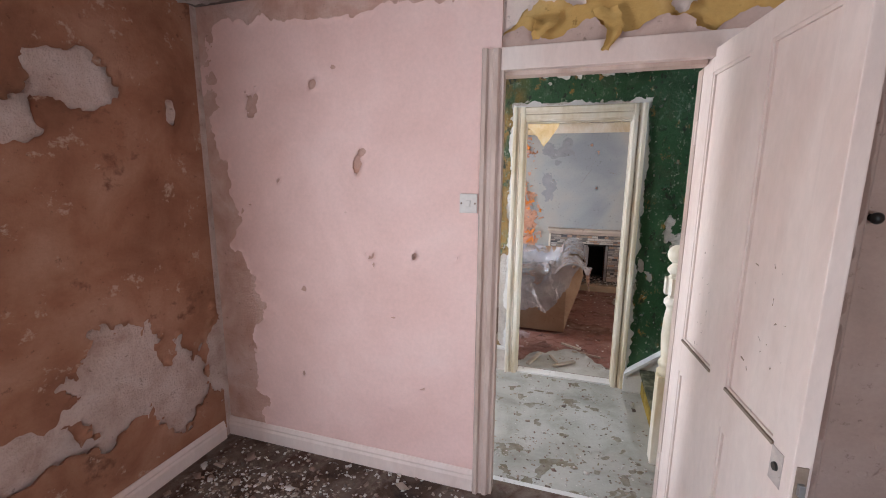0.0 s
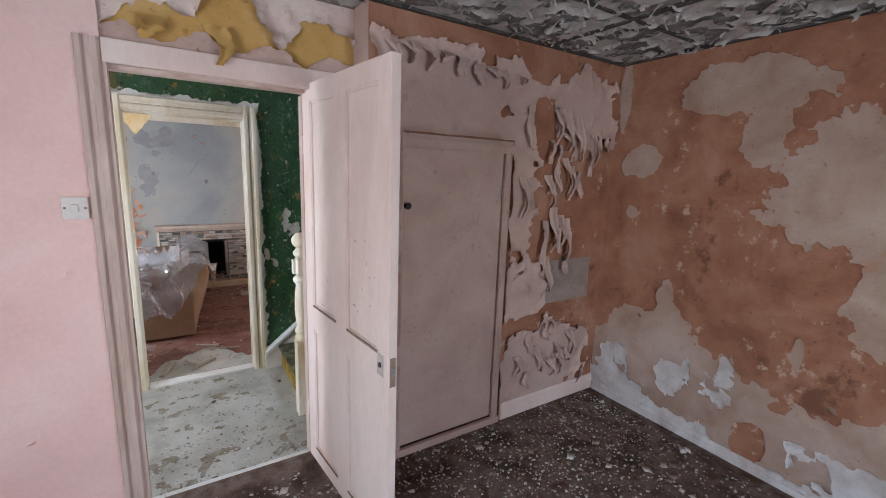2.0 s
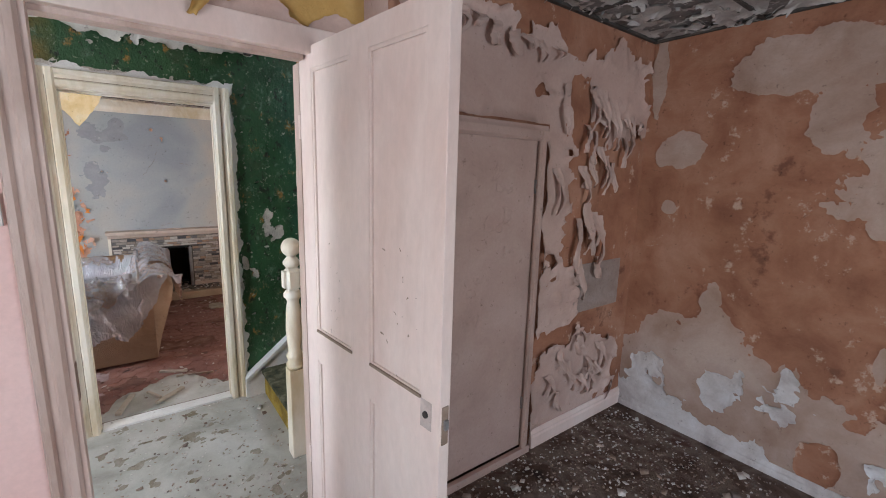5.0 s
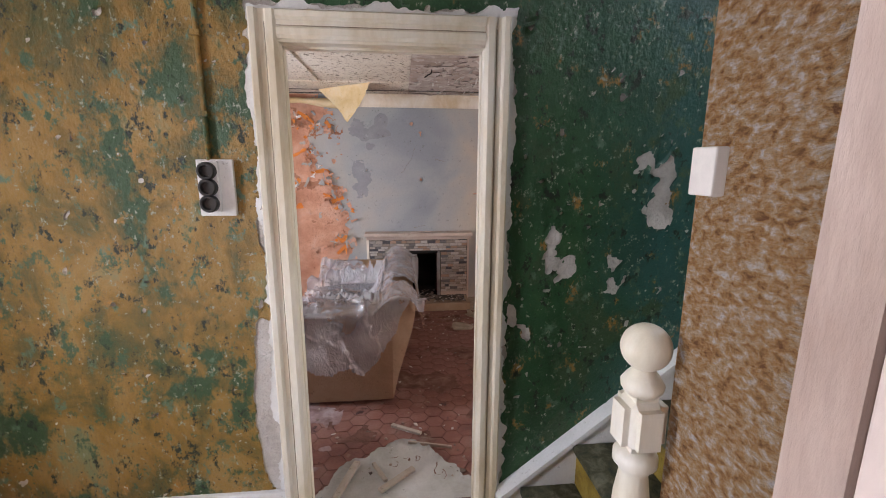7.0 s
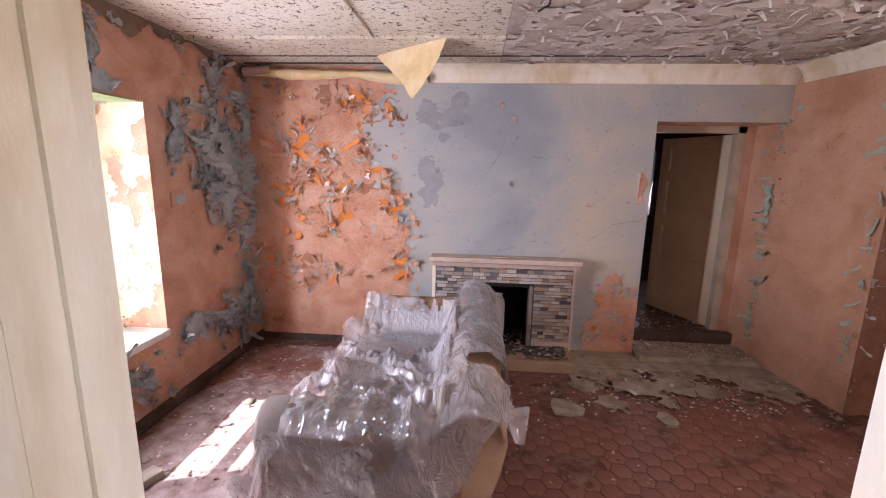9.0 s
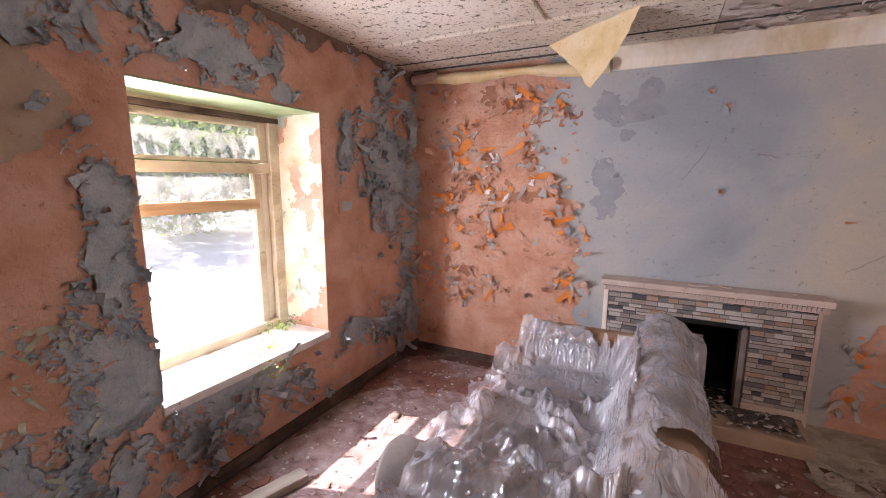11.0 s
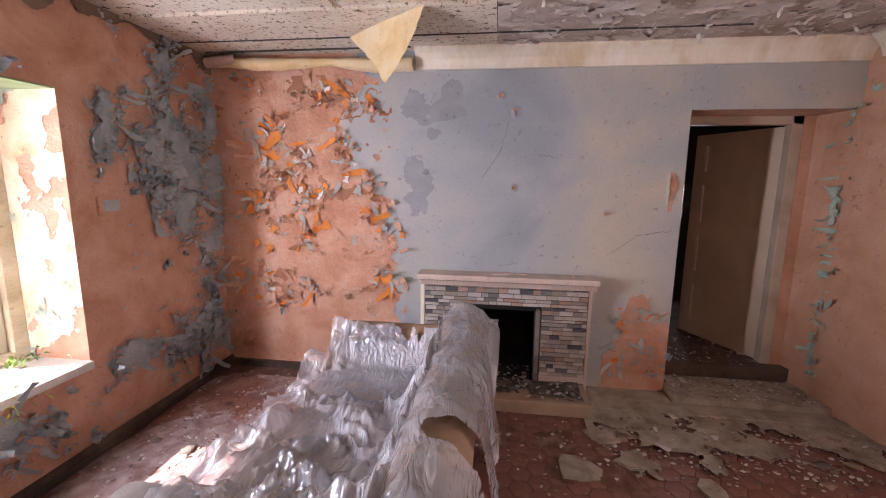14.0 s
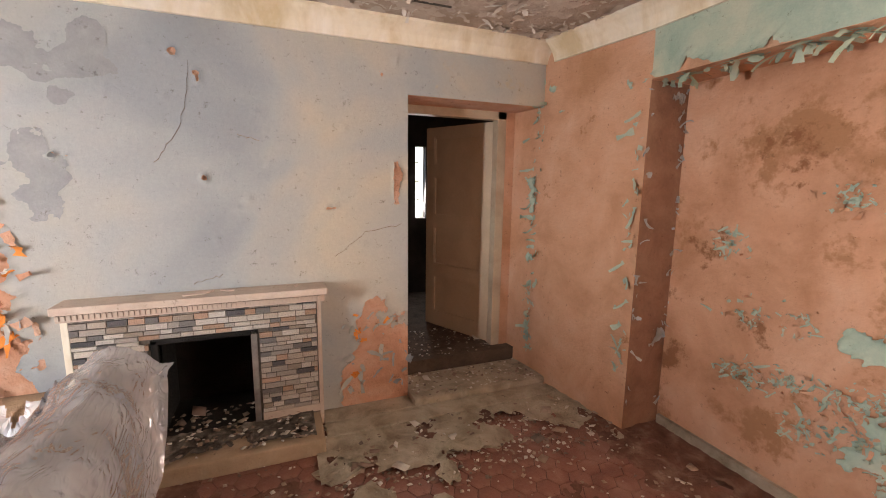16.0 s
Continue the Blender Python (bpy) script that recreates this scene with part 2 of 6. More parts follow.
GROUT = surf("dirty_floor", [(0.09, 0.04, 0.03), (0.14, 0.065, 0.05), (0.20, 0.13, 0.10)], 5, 0.8, 0.5, spots=[((0.3, 0.26, 0.22), 30, 0.70)])
CONCRETE = surf("dusty_concrete", [(0.24, 0.20, 0.15), (0.38, 0.33, 0.26), (0.48, 0.42, 0.35)], 7, 0.9, 0.6)
DEBRIS = surf("plaster_chips", [(0.40, 0.35, 0.30), (0.5, 0.46, 0.42)], 20, 0.9, 0.3, per_piece=[(0.62, 0.58, 0.54), (0.22, 0.12, 0.09), (0.40, 0.30, 0.24), (0.10, 0.06, 0.05), (0.7, 0.67, 0.64), (0.30, 0.20, 0.14)])
MORTAR = surf("dirty_mortar", [(0.09, 0.08, 0.07), (0.20, 0.175, 0.15)], 12, 0.95, 0.5)
SOOT = surf("soot", [(0.006, 0.006, 0.006), (0.025, 0.02, 0.018)], 6, 0.95, 0.5)
ASH = surf("ash_and_rubble", [(0.03, 0.028, 0.025), (0.12, 0.10, 0.085), (0.3, 0.27, 0.24)], 14, 0.95, 0.6)
STEEL = surf("tarnished_metal", [(0.25, 0.24, 0.24), (0.45, 0.44, 0.43)], 12, 0.45, 0.1, metal=0.7)
MANTEL = surf("pinkish_painted_mantel", [(0.48, 0.38, 0.32), (0.62, 0.52, 0.45)], 5, 0.7, 0.2)
DARKWOOD = surf("rotten_skirting", [(0.03, 0.02, 0.015), (0.09, 0.06, 0.045), (0.16, 0.12, 0.09)], 6, 0.85, 0.4)
RAWWOOD = surf("raw_pine", [(0.36, 0.24, 0.12), (0.50, 0.36, 0.20), (0.58, 0.44, 0.27)], 3, 0.6, 0.15, 60, stretch=(6, 0.6, 6))
OAKDOOR = surf("brown_painted_door", [(0.48, 0.38, 0.27), (0.60, 0.49, 0.36)], 3, 0.5, 0.1)
# Brown plaster darkened in its colour for the unlit back room.
SHADEDWALL = surf("back_room_plaster_with_shade", [(0.05, 0.04, 0.034), (0.10, 0.08, 0.07)], 3)
FABRIC = surf("tan_sofa_cloth", [(0.27, 0.16, 0.095), (0.34, 0.22, 0.14), (0.38, 0.26, 0.175)], 4, 0.95, 0.3, 160)
FABRICGREY = surf("grey_brown_arm_cloth", [(0.20, 0.16, 0.14), (0.27, 0.22, 0.20)], 5, 0.9, 0.3, 160)
CARPETSTAIR = surf("yellow_stair_carpet", [(0.20, 0.13, 0.02), (0.36, 0.24, 0.035), (0.44, 0.32, 0.07)], 7, 0.95, 0.7, 140)
CARPETDARK = surf("worn_dark_tread", [(0.03, 0.035, 0.02), (0.09, 0.085, 0.045), (0.2, 0.18, 0.12)], 16, 0.95, 0.7, 140)
PLASTICW = surf("off_white_plastic", [(0.66, 0.60, 0.56), (0.72, 0.68, 0.64)], 6, 0.35, 0.03)
BLACK = surf("black_bakelite", [(0.012, 0.011, 0.01), (0.03, 0.028, 0.026)], 10, 0.4, 0.05)
LEAF = surf("ivy_leaf", [(0.04, 0.09, 0.02), (0.09, 0.17, 0.04)], 8, 0.5, 0.1, per_piece=[(0.05, 0.11, 0.02), (0.08, 0.16, 0.03), (0.12, 0.2, 0.05), (0.04, 0.08, 0.03)])
WEED = surf("yellow_green_weed", [(0.30, 0.36, 0.03), (0.50, 0.52, 0.05)], 10, 0.6, 0.05)
BARK = surf("tree_bark", [(0.08, 0.06, 0.045), (0.16, 0.13, 0.1)], 6, 0.9, 0.6)
def translucent(m, weight):
    nt = m.node_tree
    b, out = nt.nodes["Principled BSDF"], nt.nodes["Material Output"]
    t, mx = nt.nodes.new("ShaderNodeBsdfTranslucent"), nt.nodes.new("ShaderNodeMixShader")
    t.inputs[0].default_value = (0.25, 0.36, 0.08, 1)
    mx.inputs[0].default_value = weight
    nt.links.new(b.outputs[0], mx.inputs[1])
    nt.links.new(t.outputs[0], mx.inputs[2])
    nt.links.new(mx.outputs[0], out.inputs[0])
    return m


translucent(LEAF, 0.5)
YARD = surf("pale_gravel_yard", [(0.42, 0.41, 0.36), (0.55, 0.54, 0.5)], 2, 0.95, 0.3)


def glass_mat(name, tint, dirt):
    m = bpy.data.materials.new(name)
    m.use_nodes = True
    nt = m.node_tree
    nt.nodes.remove(nt.nodes["Principled BSDF"])
    out = nt.nodes["Material Output"]
    tr = nt.nodes.new("ShaderNodeBsdfTransparent")
    tr.inputs[0].default_value = (*tint, 1)
    gl = nt.nodes.new("ShaderNodeBsdfGlossy")
    gl.inputs["Roughness"].default_value = 0.05
    df = nt.nodes.new("ShaderNodeBsdfTranslucent")
    df.inputs[0].default_value = (0.6, 0.6, 0.58, 1)
    fr = nt.nodes.new("ShaderNodeFresnel")
    a, b = nt.nodes.new("ShaderNodeMixShader"), nt.nodes.new("ShaderNodeMixShader")
    nt.links.new(fr.outputs[0], a.inputs[0])
    nt.links.new(tr.outputs[0], a.inputs[1])
    nt.links.new(gl.outputs[0], a.inputs[2])
    tc = nt.nodes.new("ShaderNodeTexCoord")
    r = ramp(nt, [(0.45, (dirt * 0.2,) * 3), (0.75, (dirt,) * 3)])
    nt.links.new(noise_tex(nt, tc.outputs["Object"], 3.0, 6, 0.7), r.inputs[0])
    nt.links.new(r.outputs[0], b.inputs[0])
    nt.links.new(a.outputs[0], b.inputs[1])
    nt.links.new(df.outputs[0], b.inputs[2])
    nt.links.new(b.outputs[0], out.inputs[0])
    return m


def plastic_mat():
    """Thin milky polythene: mostly clear, partly white, with a strong gloss on its creases."""
    m = bpy.data.materials.new("polythene_sheet")
    m.use_nodes = True
    nt = m.node_tree
    nt.nodes.remove(nt.nodes["Principled BSDF"])
    out = nt.nodes["Material Output"]
    tc = nt.nodes.new("ShaderNodeTexCoord")
    bp = nt.nodes.new("ShaderNodeBump")
    bp.inputs["Strength"].default_value, bp.inputs["Distance"].default_value = 0.65, 0.05
    mp = nt.nodes.new("ShaderNodeMapping")
    mp.inputs["Scale"].default_value, mp.inputs["Rotation"].default_value = (2.2, 0.6, 1.3), (0.2, 0.3, 0.5)
    nt.links.new(tc.outputs["Object"], mp.inputs[0])
    half, vee = nt.nodes.new("ShaderNodeMath"), nt.nodes.new("ShaderNodeMath")
    half.operation, vee.operation = "SUBTRACT", "ABSOLUTE"
    half.inputs[1].default_value = 0.5
    nt.links.new(noise_tex(nt, mp.outputs[0], 12, 1.6, 0.5, 1.3), half.inputs[0])
    nt.links.new(half.outputs[0], vee.inputs[0])
    nt.links.new(vee.outputs[0], bp.inputs["Height"])
    tr = nt.nodes.new("ShaderNodeBsdfTransparent")
    tr.inputs[0].default_value = (0.93, 0.92, 0.93, 1)
    df = nt.nodes.new("ShaderNodeBsdfDiffuse")
    df.inputs[0].default_value = (0.93, 0.92, 0.97, 1)
    tl_ = nt.nodes.new("ShaderNodeBsdfTranslucent")
    tl_.inputs[0].default_value = (0.93, 0.92, 0.97, 1)
    gl = nt.nodes.new("ShaderNodeBsdfGlossy")
    gl.inputs["Roughness"].default_value = 0.13
    gl.inputs[0].default_value = (0.95, 0.95, 1.0, 1)
    fr = nt.nodes.new("ShaderNodeFresnel")
    fr.inputs[0].default_value = 2.3
    for node in (df, gl, fr):
        nt.links.new(bp.outputs[0], node.inputs["Normal"])
    a, b, c = (nt.nodes.new("ShaderNodeMixShader") for _ in range(3))
    a.inputs[0].default_value = 0.35
    nt.links.new(df.outputs[0], a.inputs[1])
    nt.links.new(tl_.outputs[0], a.inputs[2])
    r = ramp(nt, [(0.3, (0.22,) * 3), (0.72, (0.60,) * 3)])
    nt.links.new(noise_tex(nt, tc.outputs["Object"], 4, 3, 0.5), r.inputs[0])
    nt.links.new(r.outputs[0], b.inputs[0])
    nt.links.new(tr.outputs[0], b.inputs[1])
    nt.links.new(a.outputs[0], b.inputs[2])
    nt.links.new(fr.outputs[0], c.inputs[0])
    nt.links.new(b.outputs[0], c.inputs[1])
    nt.links.new(gl.outputs[0], c.inputs[2])
    nt.links.new(c.outputs[0], out.inputs[0])
    return m


GLASS = glass_mat("dirty_window_glass", (0.97, 0.99, 1.0), 0.30)
POLY = plastic_mat()
PAPER = surf("yellowed_ceiling_paper", [(0.62, 0.44, 0.20), (0.72, 0.56, 0.32), (0.74, 0.64, 0.46)], 5, 0.85, 0.3)


# ---- shapes ----
def part(name, bm, material, parent=None, label="", smooth=False):
    bmesh.ops.recalc_face_normals(bm, faces=bm.faces[:])
    me = bpy.data.meshes.new(name)
    bm.to_mesh(me)
    bm.free()
    me.materials.append(material)
    if smooth:
        me.shade_smooth()
    ob = new(name, me)
    if parent:
        ob.parent = parent
    if label:
        ob["label"] = label
    return ob


def cube(bm, x0, x1, y0, y1, z0, z1, bevel=0.0, m=None):
    t = bmesh.new()
    vs = [t.verts.new((x, y, z)) for z in (z0, z1) for x, y in ((x0, y0), (x1, y0), (x1, y1), (x0, y1))]
    for f in ((3, 2, 1, 0), (4, 5, 6, 7), (0, 1, 5, 4), (1, 2, 6, 5), (2, 3, 7, 6), (3, 0, 4, 7)):
        t.faces.new([vs[i] for i in f])
    if bevel:
        bmesh.ops.bevel(t, geom=t.edges[:], offset=bevel, segments=2, profile=0.6, affect="EDGES")
    if m is not None:
        t.transform(m)
    me = bpy.data.meshes.new("tmp")
    t.to_mesh(me)
    t.free()
    bm.from_mesh(me)
    bpy.data.meshes.remove(me)


def boxes(name, rows, material, parent=None, label="", bevel=0.0, m=None):
    bm = bmesh.new()
    for r in rows:
        cube(bm, *r, bevel=bevel, m=m)
    return part(name, bm, material, parent, label)


def thing(name, label, category, group="", at=(0, 0, 0)):
    ob = new(name)
    ob.location = at
    return tagged(ob, label, category, group)


def structure(ob, label="", category=""):
    return tagged(ob, label, category, kind="structure")


def profile(name, pts, path0, path1, material, parent=None, label="", smooth=False):
    """A moulding: the outline pts (a, b) swept from path0 to path1; each path is (origin, a-axis, b-axis)."""
    bm = bmesh.new()
    rings = []
    for o, a, b in (path0, path1):
        o, a, b = Vector(o), Vector(a), Vector(b)
        rings.append([bm.verts.new(o + a * p + b * q) for p, q in pts])
    n = len(pts)
    for i in range(n):
        j = (i + 1) % n
        bm.faces.new((rings[0][i], rings[0][j], rings[1][j], rings[1][i]))
    bm.faces.new(rings[0][::-1])
    bm.faces.new(rings[1])
    return part(name, bm, material, parent, label, smooth)


def lathe(bm, cx, cy, prof, seg=20):
    rings = []
    for r, z in prof:
        rings.append([bm.verts.new((cx + r * math.cos(2 * math.pi * i / seg), cy + r * math.sin(2 * math.pi * i / seg), z)) for i in range(seg)])
    for a, b in zip(rings, rings[1:]):
        for i in range(seg):
            j = (i + 1) % seg
            bm.faces.new((a[i], a[j], b[j], b[i]))
    bm.faces.new(rings[0][::-1])
    bm.faces.new(rings[-1])


def vnoise(u, v, seed):
    g = np.random.RandomState(seed).rand(64, 64)
    iu, iv = np.floor(u).astype(int), np.floor(v).astype(int)
    fu, fv = u - iu, v - iv
    fu, fv = fu * fu * (3 - 2 * fu), fv * fv * (3 - 2 * fv)
    a, b = g[iu % 64, iv % 64], g[(iu + 1) % 64, iv % 64]
    c, d = g[iu % 64, (iv + 1) % 64], g[(iu + 1) % 64, (iv + 1) % 64]
    return (a * (1 - fu) + b * fu) * (1 - fv) + (c * (1 - fu) + d * fu) * fv


def fbm(u, v, freq, seed, octs=6, gain=0.62):
    """Layered noise, about -1 to 1."""
    s, amp, tot = 0, 1.0, 0.0
    for i in range(octs):
        s = s + amp * (vnoise(u * freq + 7.3 * i, v * freq + 3.1 * i, seed + i) * 2 - 1)
        tot += amp
        amp *= gain
        freq *= 2.0
    return s / tot * 1.6


def blob(u, v, cu, cv, ru, rv):
    return 1 - np.sqrt(((u - cu) / ru) ** 2 + ((v - cv) / rv) ** 2)


def mesh_from(name, verts, faces, material, parent=None, label="", smooth=True):
    me = bpy.data.meshes.new(name)
    me.vertices.add(len(verts))
    me.vertices.foreach_set("co", np.asarray(verts, dtype=np.float32).ravel())
    k = faces.shape[1]
    me.loops.add(faces.size)
    me.loops.foreach_set("vertex_index", faces.astype(np.int32).ravel())
    me.polygons.add(len(faces))
    me.polygons.foreach_set("loop_start", np.arange(0, faces.size, k, dtype=np.int32))
    me.update(calc_edges=True)
    me.validate()
    me.materials.append(material)
    if smooth:
        me.shade_smooth()
    ob = new(name, me)
    if parent:
        ob.parent = parent
    if label:
        ob["label"] = label
    return ob


def coat(name, o, ud, vd, nd, w, h, field, material, parent, cell=0.02, off=0.002, lift=0.012, band=0.25, seed=3, label="", rough=0.0):
    """A skin of paint or paper on a wall, kept where field(u, v) > 0; its torn edges stand off the wall by up to lift."""
    nu, nv = max(2, int(round(w / cell))), max(2, int(round(h / cell)))
    u, v = np.meshgrid(np.linspace(0, w, nu + 1), np.linspace(0, h, nv + 1), indexing="ij")
    f = field(u, v)
    f = np.where(np.abs(f) < 1e-5, 1e-5, f)
    P = np.stack([u, v, f], -1).reshape(-1, 3)
    idx = np.arange((nu + 1) * (nv + 1)).reshape(nu + 1, nv + 1)
    a, b, c, d = idx[:-1, :-1].ravel(), idx[1:, :-1].ravel(), idx[1:, 1:].ravel(), idx[:-1, 1:].ravel()
    tris = np.concatenate([np.stack([a, b, c], 1), np.stack([a, c, d], 1)])
    ins = P[tris][:, :, 2] > 0
    n_in = ins.sum(1)
    out = [P[tris[n_in == 3]]]

    def cut(p, q):
        t = (p[:, 2] / (p[:, 2] - q[:, 2]))[:, None]
        r = p + (q - p) * t
        r[:, 2] = 0
        return r

    for k in range(3):
        i, j, l = k, (k + 1) % 3, (k + 2) % 3
        s = tris[(n_in == 1) & ins[:, i]]
        if len(s):
            p, q, r = P[s[:, i]], P[s[:, j]], P[s[:, l]]
            out.append(np.stack([p, cut(p, q), cut(p, r)], 1))
        s = tris[(n_in == 2) & ~ins[:, i]]
        if len(s):
            p, q, r = P[s[:, i]], P[s[:, j]], P[s[:, l]]
            e, g = cut(q, p), cut(r, p)
            out.append(np.stack([e, q, r], 1))
            out.append(np.stack([e, r, g], 1))
    T = np.concatenate(out).reshape(-1, 3)
    if not len(T):
        return None
    key = np.round(T[:, :2] * 20000).astype(np.int64)
    _, first, inv = np.unique(key[:, 0] * 1000003 + key[:, 1], return_index=True, return_inverse=True)
    V = T[first]
    F = inv.reshape(-1, 3)
    F = F[(F[:, 0] != F[:, 1]) & (F[:, 1] != F[:, 2]) & (F[:, 0] != F[:, 2])]
    uu, vv, ff = V[:, 0], V[:, 1], V[:, 2]
    edge = np.clip(1 - ff / band, 0, 1) ** 2
    curl = np.clip(0.5 + 0.9 * fbm(uu, vv, 7, seed + 50, 3), 0, 1)
    H = off + lift * edge * curl + rough * np.abs(fbm(uu, vv, 14, seed + 70, 3))
    W = np.asarray(o) + uu[:, None] * np.asarray(ud) + vv[:, None] * np.asarray(vd) + H[:, None] * np.asarray(nd)
    if np.dot(np.cross(ud, vd), nd) < 0:
        F = F[:, ::-1]
    return mesh_from(name, W, F, material, parent, label)


def scraps(name, n, place, size, material, parent=None, seed=1, curl=0.6, label=""):
    """Many small curled scraps of paint or paper. place(rng) gives origin, along-wall axis, normal."""
    rng = np.random.RandomState(seed)
    V, F = [], []
    for _ in range(n):
        o, a, nd = place(rng)
        o, a, nd = np.asarray(o), np.asarray(a), np.asarray(nd)
        up = np.cross(nd, a)
        th = rng.uniform(0, 6.28)
        e1, e2 = a * math.cos(th) + up * math.sin(th), up * math.cos(th) - a * math.sin(th)
        L, B = size * (0.3 + 0.7 * rng.exponential(0.8)), size * (0.25 + 0.6 * rng.exponential(0.7))
        L, B = min(L, size * 1.7), max(min(B, size * 1.3), 0.45 * min(L, size * 1.7))
        k = curl * rng.uniform(0.15, 1.2)
        base = len(V)
        for i in range(5):
            s = i / 4
            ang = k * s * 2
            wv = B * (1 - 0.3 * s) * rng.uniform(0.35, 1.3)
            for sg in (-1, 1):
                V.append(o + e1 * (L * math.sin(ang) / (2 * k + 0.01)) * 2 + nd * (0.003 + L * (1 - math.cos(ang)) / (2 * k + 0.01) * 2) + e2 * (sg * wv * 0.5 + rng.uniform(-0.1, 0.1) * B))
        for i in range(4):
            F.append((base + 2 * i, base + 2 * i + 1, base + 2 * i + 3, base + 2 * i + 2))
    ob = mesh_from(name, np.array(V), np.array(F), material, parent, label)
    ob["kind"] = "stuff"
    return ob


def ribbon(name, o, a, nd, length, width, material, parent, seed=1):
    """A strip of paper that has come loose at the top and hangs down, creased."""
    rng = np.random.RandomState(seed)
    o, a, nd = Vector(o), Vector(a), Vector(nd)
    bm = bmesh.new()
    rows = []
    n = 14
    for i in range(n + 1):
        s = i / n
        wv = width * (1 - 0.75 * s) * (0.8 + 0.4 * rng.rand())
        out = 0.006 + 0.05 * math.sin(s * 2.6) * (0.4 + 0.6 * s) + 0.008 * rng.rand()
        sh = 0.02 * math.sin(s * 5 + seed)
        rows.append([bm.verts.new(o + a * (sh + wv * (q - 0.5)) + nd * (out + 0.014 * math.sin(q * 9 + s * 4 + seed)) + Vector((0, 0, -length * s))) for q in (0, 0.33, 0.66, 1)])
    for r, t in zip(rows, rows[1:]):
        for i in range(3):
            bm.faces.new((r[i], r[i + 1], t[i + 1], t[i]))
    return part(name, bm, material, parent, smooth=True)


def chips(name, n, area, seed, size=0.012, z=0.002, weight=None):
    """Loose plaster and paint chips on a floor."""
    rng = np.random.RandomState(seed)
    V, F = [], []
    x0, x1, y0, y1 = area
    while len(F) < n * 5:
        x, y = rng.uniform(x0, x1), rng.uniform(y0, y1)
        if weight is not None and rng.rand() > weight(x, y):
            continue
        s = size * rng.uniform(0.35, 1.0) * (3.0 if rng.rand() > 0.97 else 1.0)
        th, tx, ty = rng.uniform(0, 6.28), rng.uniform(-0.35, 0.35), rng.uniform(-0.35, 0.35)
        b = len(V)
        hgt = 0.12 * s + 0.001
        q = [(s * rng.uniform(0.6, 1.2) * math.cos(th + i * 1.57), s * rng.uniform(0.4, 1.2) * math.sin(th + i * 1.57)) for i in range(4)]
        lo = min(tx * p + ty * r for p, r in q)
        for dz in (0, hgt):
            for p, r in q:
                V.append((x + p, y + r, z + dz + tx * p + ty * r - lo))
        F += [(b + 4, b + 5, b + 6, b + 7)] + [(b + i, b + (i + 1) % 4, b + 4 + (i + 1) % 4, b + 4 + i) for i in range(4)]
    ob = mesh_from(name, np.array(V), np.array(F), DEBRIS, smooth=False)
    return tagged(ob, "scattered pale plaster and paint chips lying on the floor", "debris", kind="stuff")


# ---- large structure ----
# first room
wall_w1 = structure(boxes("wall_west_1", [(-2.2, -1.785, -1.4, 0.45, 0, 2.5), (-2.2, -1.785, 1.45, 3.05, 0, 2.5), (-2.2, -1.785, 0.45, 1.45, 0, 0.51), (-2.2, -1.785, 0.45, 1.45, 1.855, 2.5)], surf("pale_pink_plaster", [(0.46, 0.31, 0.25), (0.60, 0.45, 0.39), (0.68, 0.55, 0.50)], 7, bump=0.6)),
                    "damp terracotta wall with plaster showing through", "wall")
# Unseen wall; its opening is cut for the added south fill.
wall_s = structure(boxes("wall_south", [(-2.2, 1.0, -1.6, -1.4, 0, 2.5), (2.2, 3.0, -1.6, -1.4, 0, 2.5), (1.0, 2.2, -1.6, -1.4, 0, 0.7), (1.0, 2.2, -1.6, -1.4, 1.9, 2.5)], TERRA), "plain terracotta wall", "wall")
wall_e1 = structure(boxes("wall_east_1", [(2.69, 3.0, -1.4, 3.25, 0, 2.5)], PLASTER), "terracotta distempered wall with large bare patches", "wall")
wall_d = structure(boxes("wall_door_side", [(-1.785, -0.19, 2.96, 3.0, 0, 2.5)], UNDERPINK), "glossy pink painted wall, peeling at its edge", "wall")
wall_over = structure(boxes("wall_over_door", [(-0.19, 0.82, 2.975, 3.05, 2.09, 2.5), (0.66, 0.82, 3.09, 3.13, 0, 2.09), (0.57, 0.82, 3.05, 3.22, 2.09, 2.5)], FOAM), "yellowed wall over the doorway with torn paper", "wall")
wall_c = structure(boxes("wall_cupboard_side", [(0.82, 1.0, 2.78, 3.22, 0, 2.5), (1.73, 2.69, 2.78, 3.22, 0, 2.5), (1.0, 1.73, 2.78, 3.22, 1.84, 2.5), (1.0, 1.73, 2.86, 3.22, 0, 1.84)], TERRA),
                   "papered cupboard wall with paper peeling away", "wall")
jamb_r = structure(boxes("doorway_reveal", [(0.715, 0.82, 3.13, 3.5, 0, 2.32)], WOODCHIP), "rough brown and white textured reveal", "wall")
floor_1 = structure(boxes("floor_1", [(-1.8, 2.75, -1.4, 3.06, -0.1, 0.02)], CARPET), "filthy dark carpet strewn with plaster chips", "floor")
ceiling_1 = structure(boxes("ceiling_1", [(-2.2, 3.0, -1.6, 3.25, 2.42, 2.5)], DARKCEIL), "grey mouldy board ceiling with flaking paint", "ceiling")

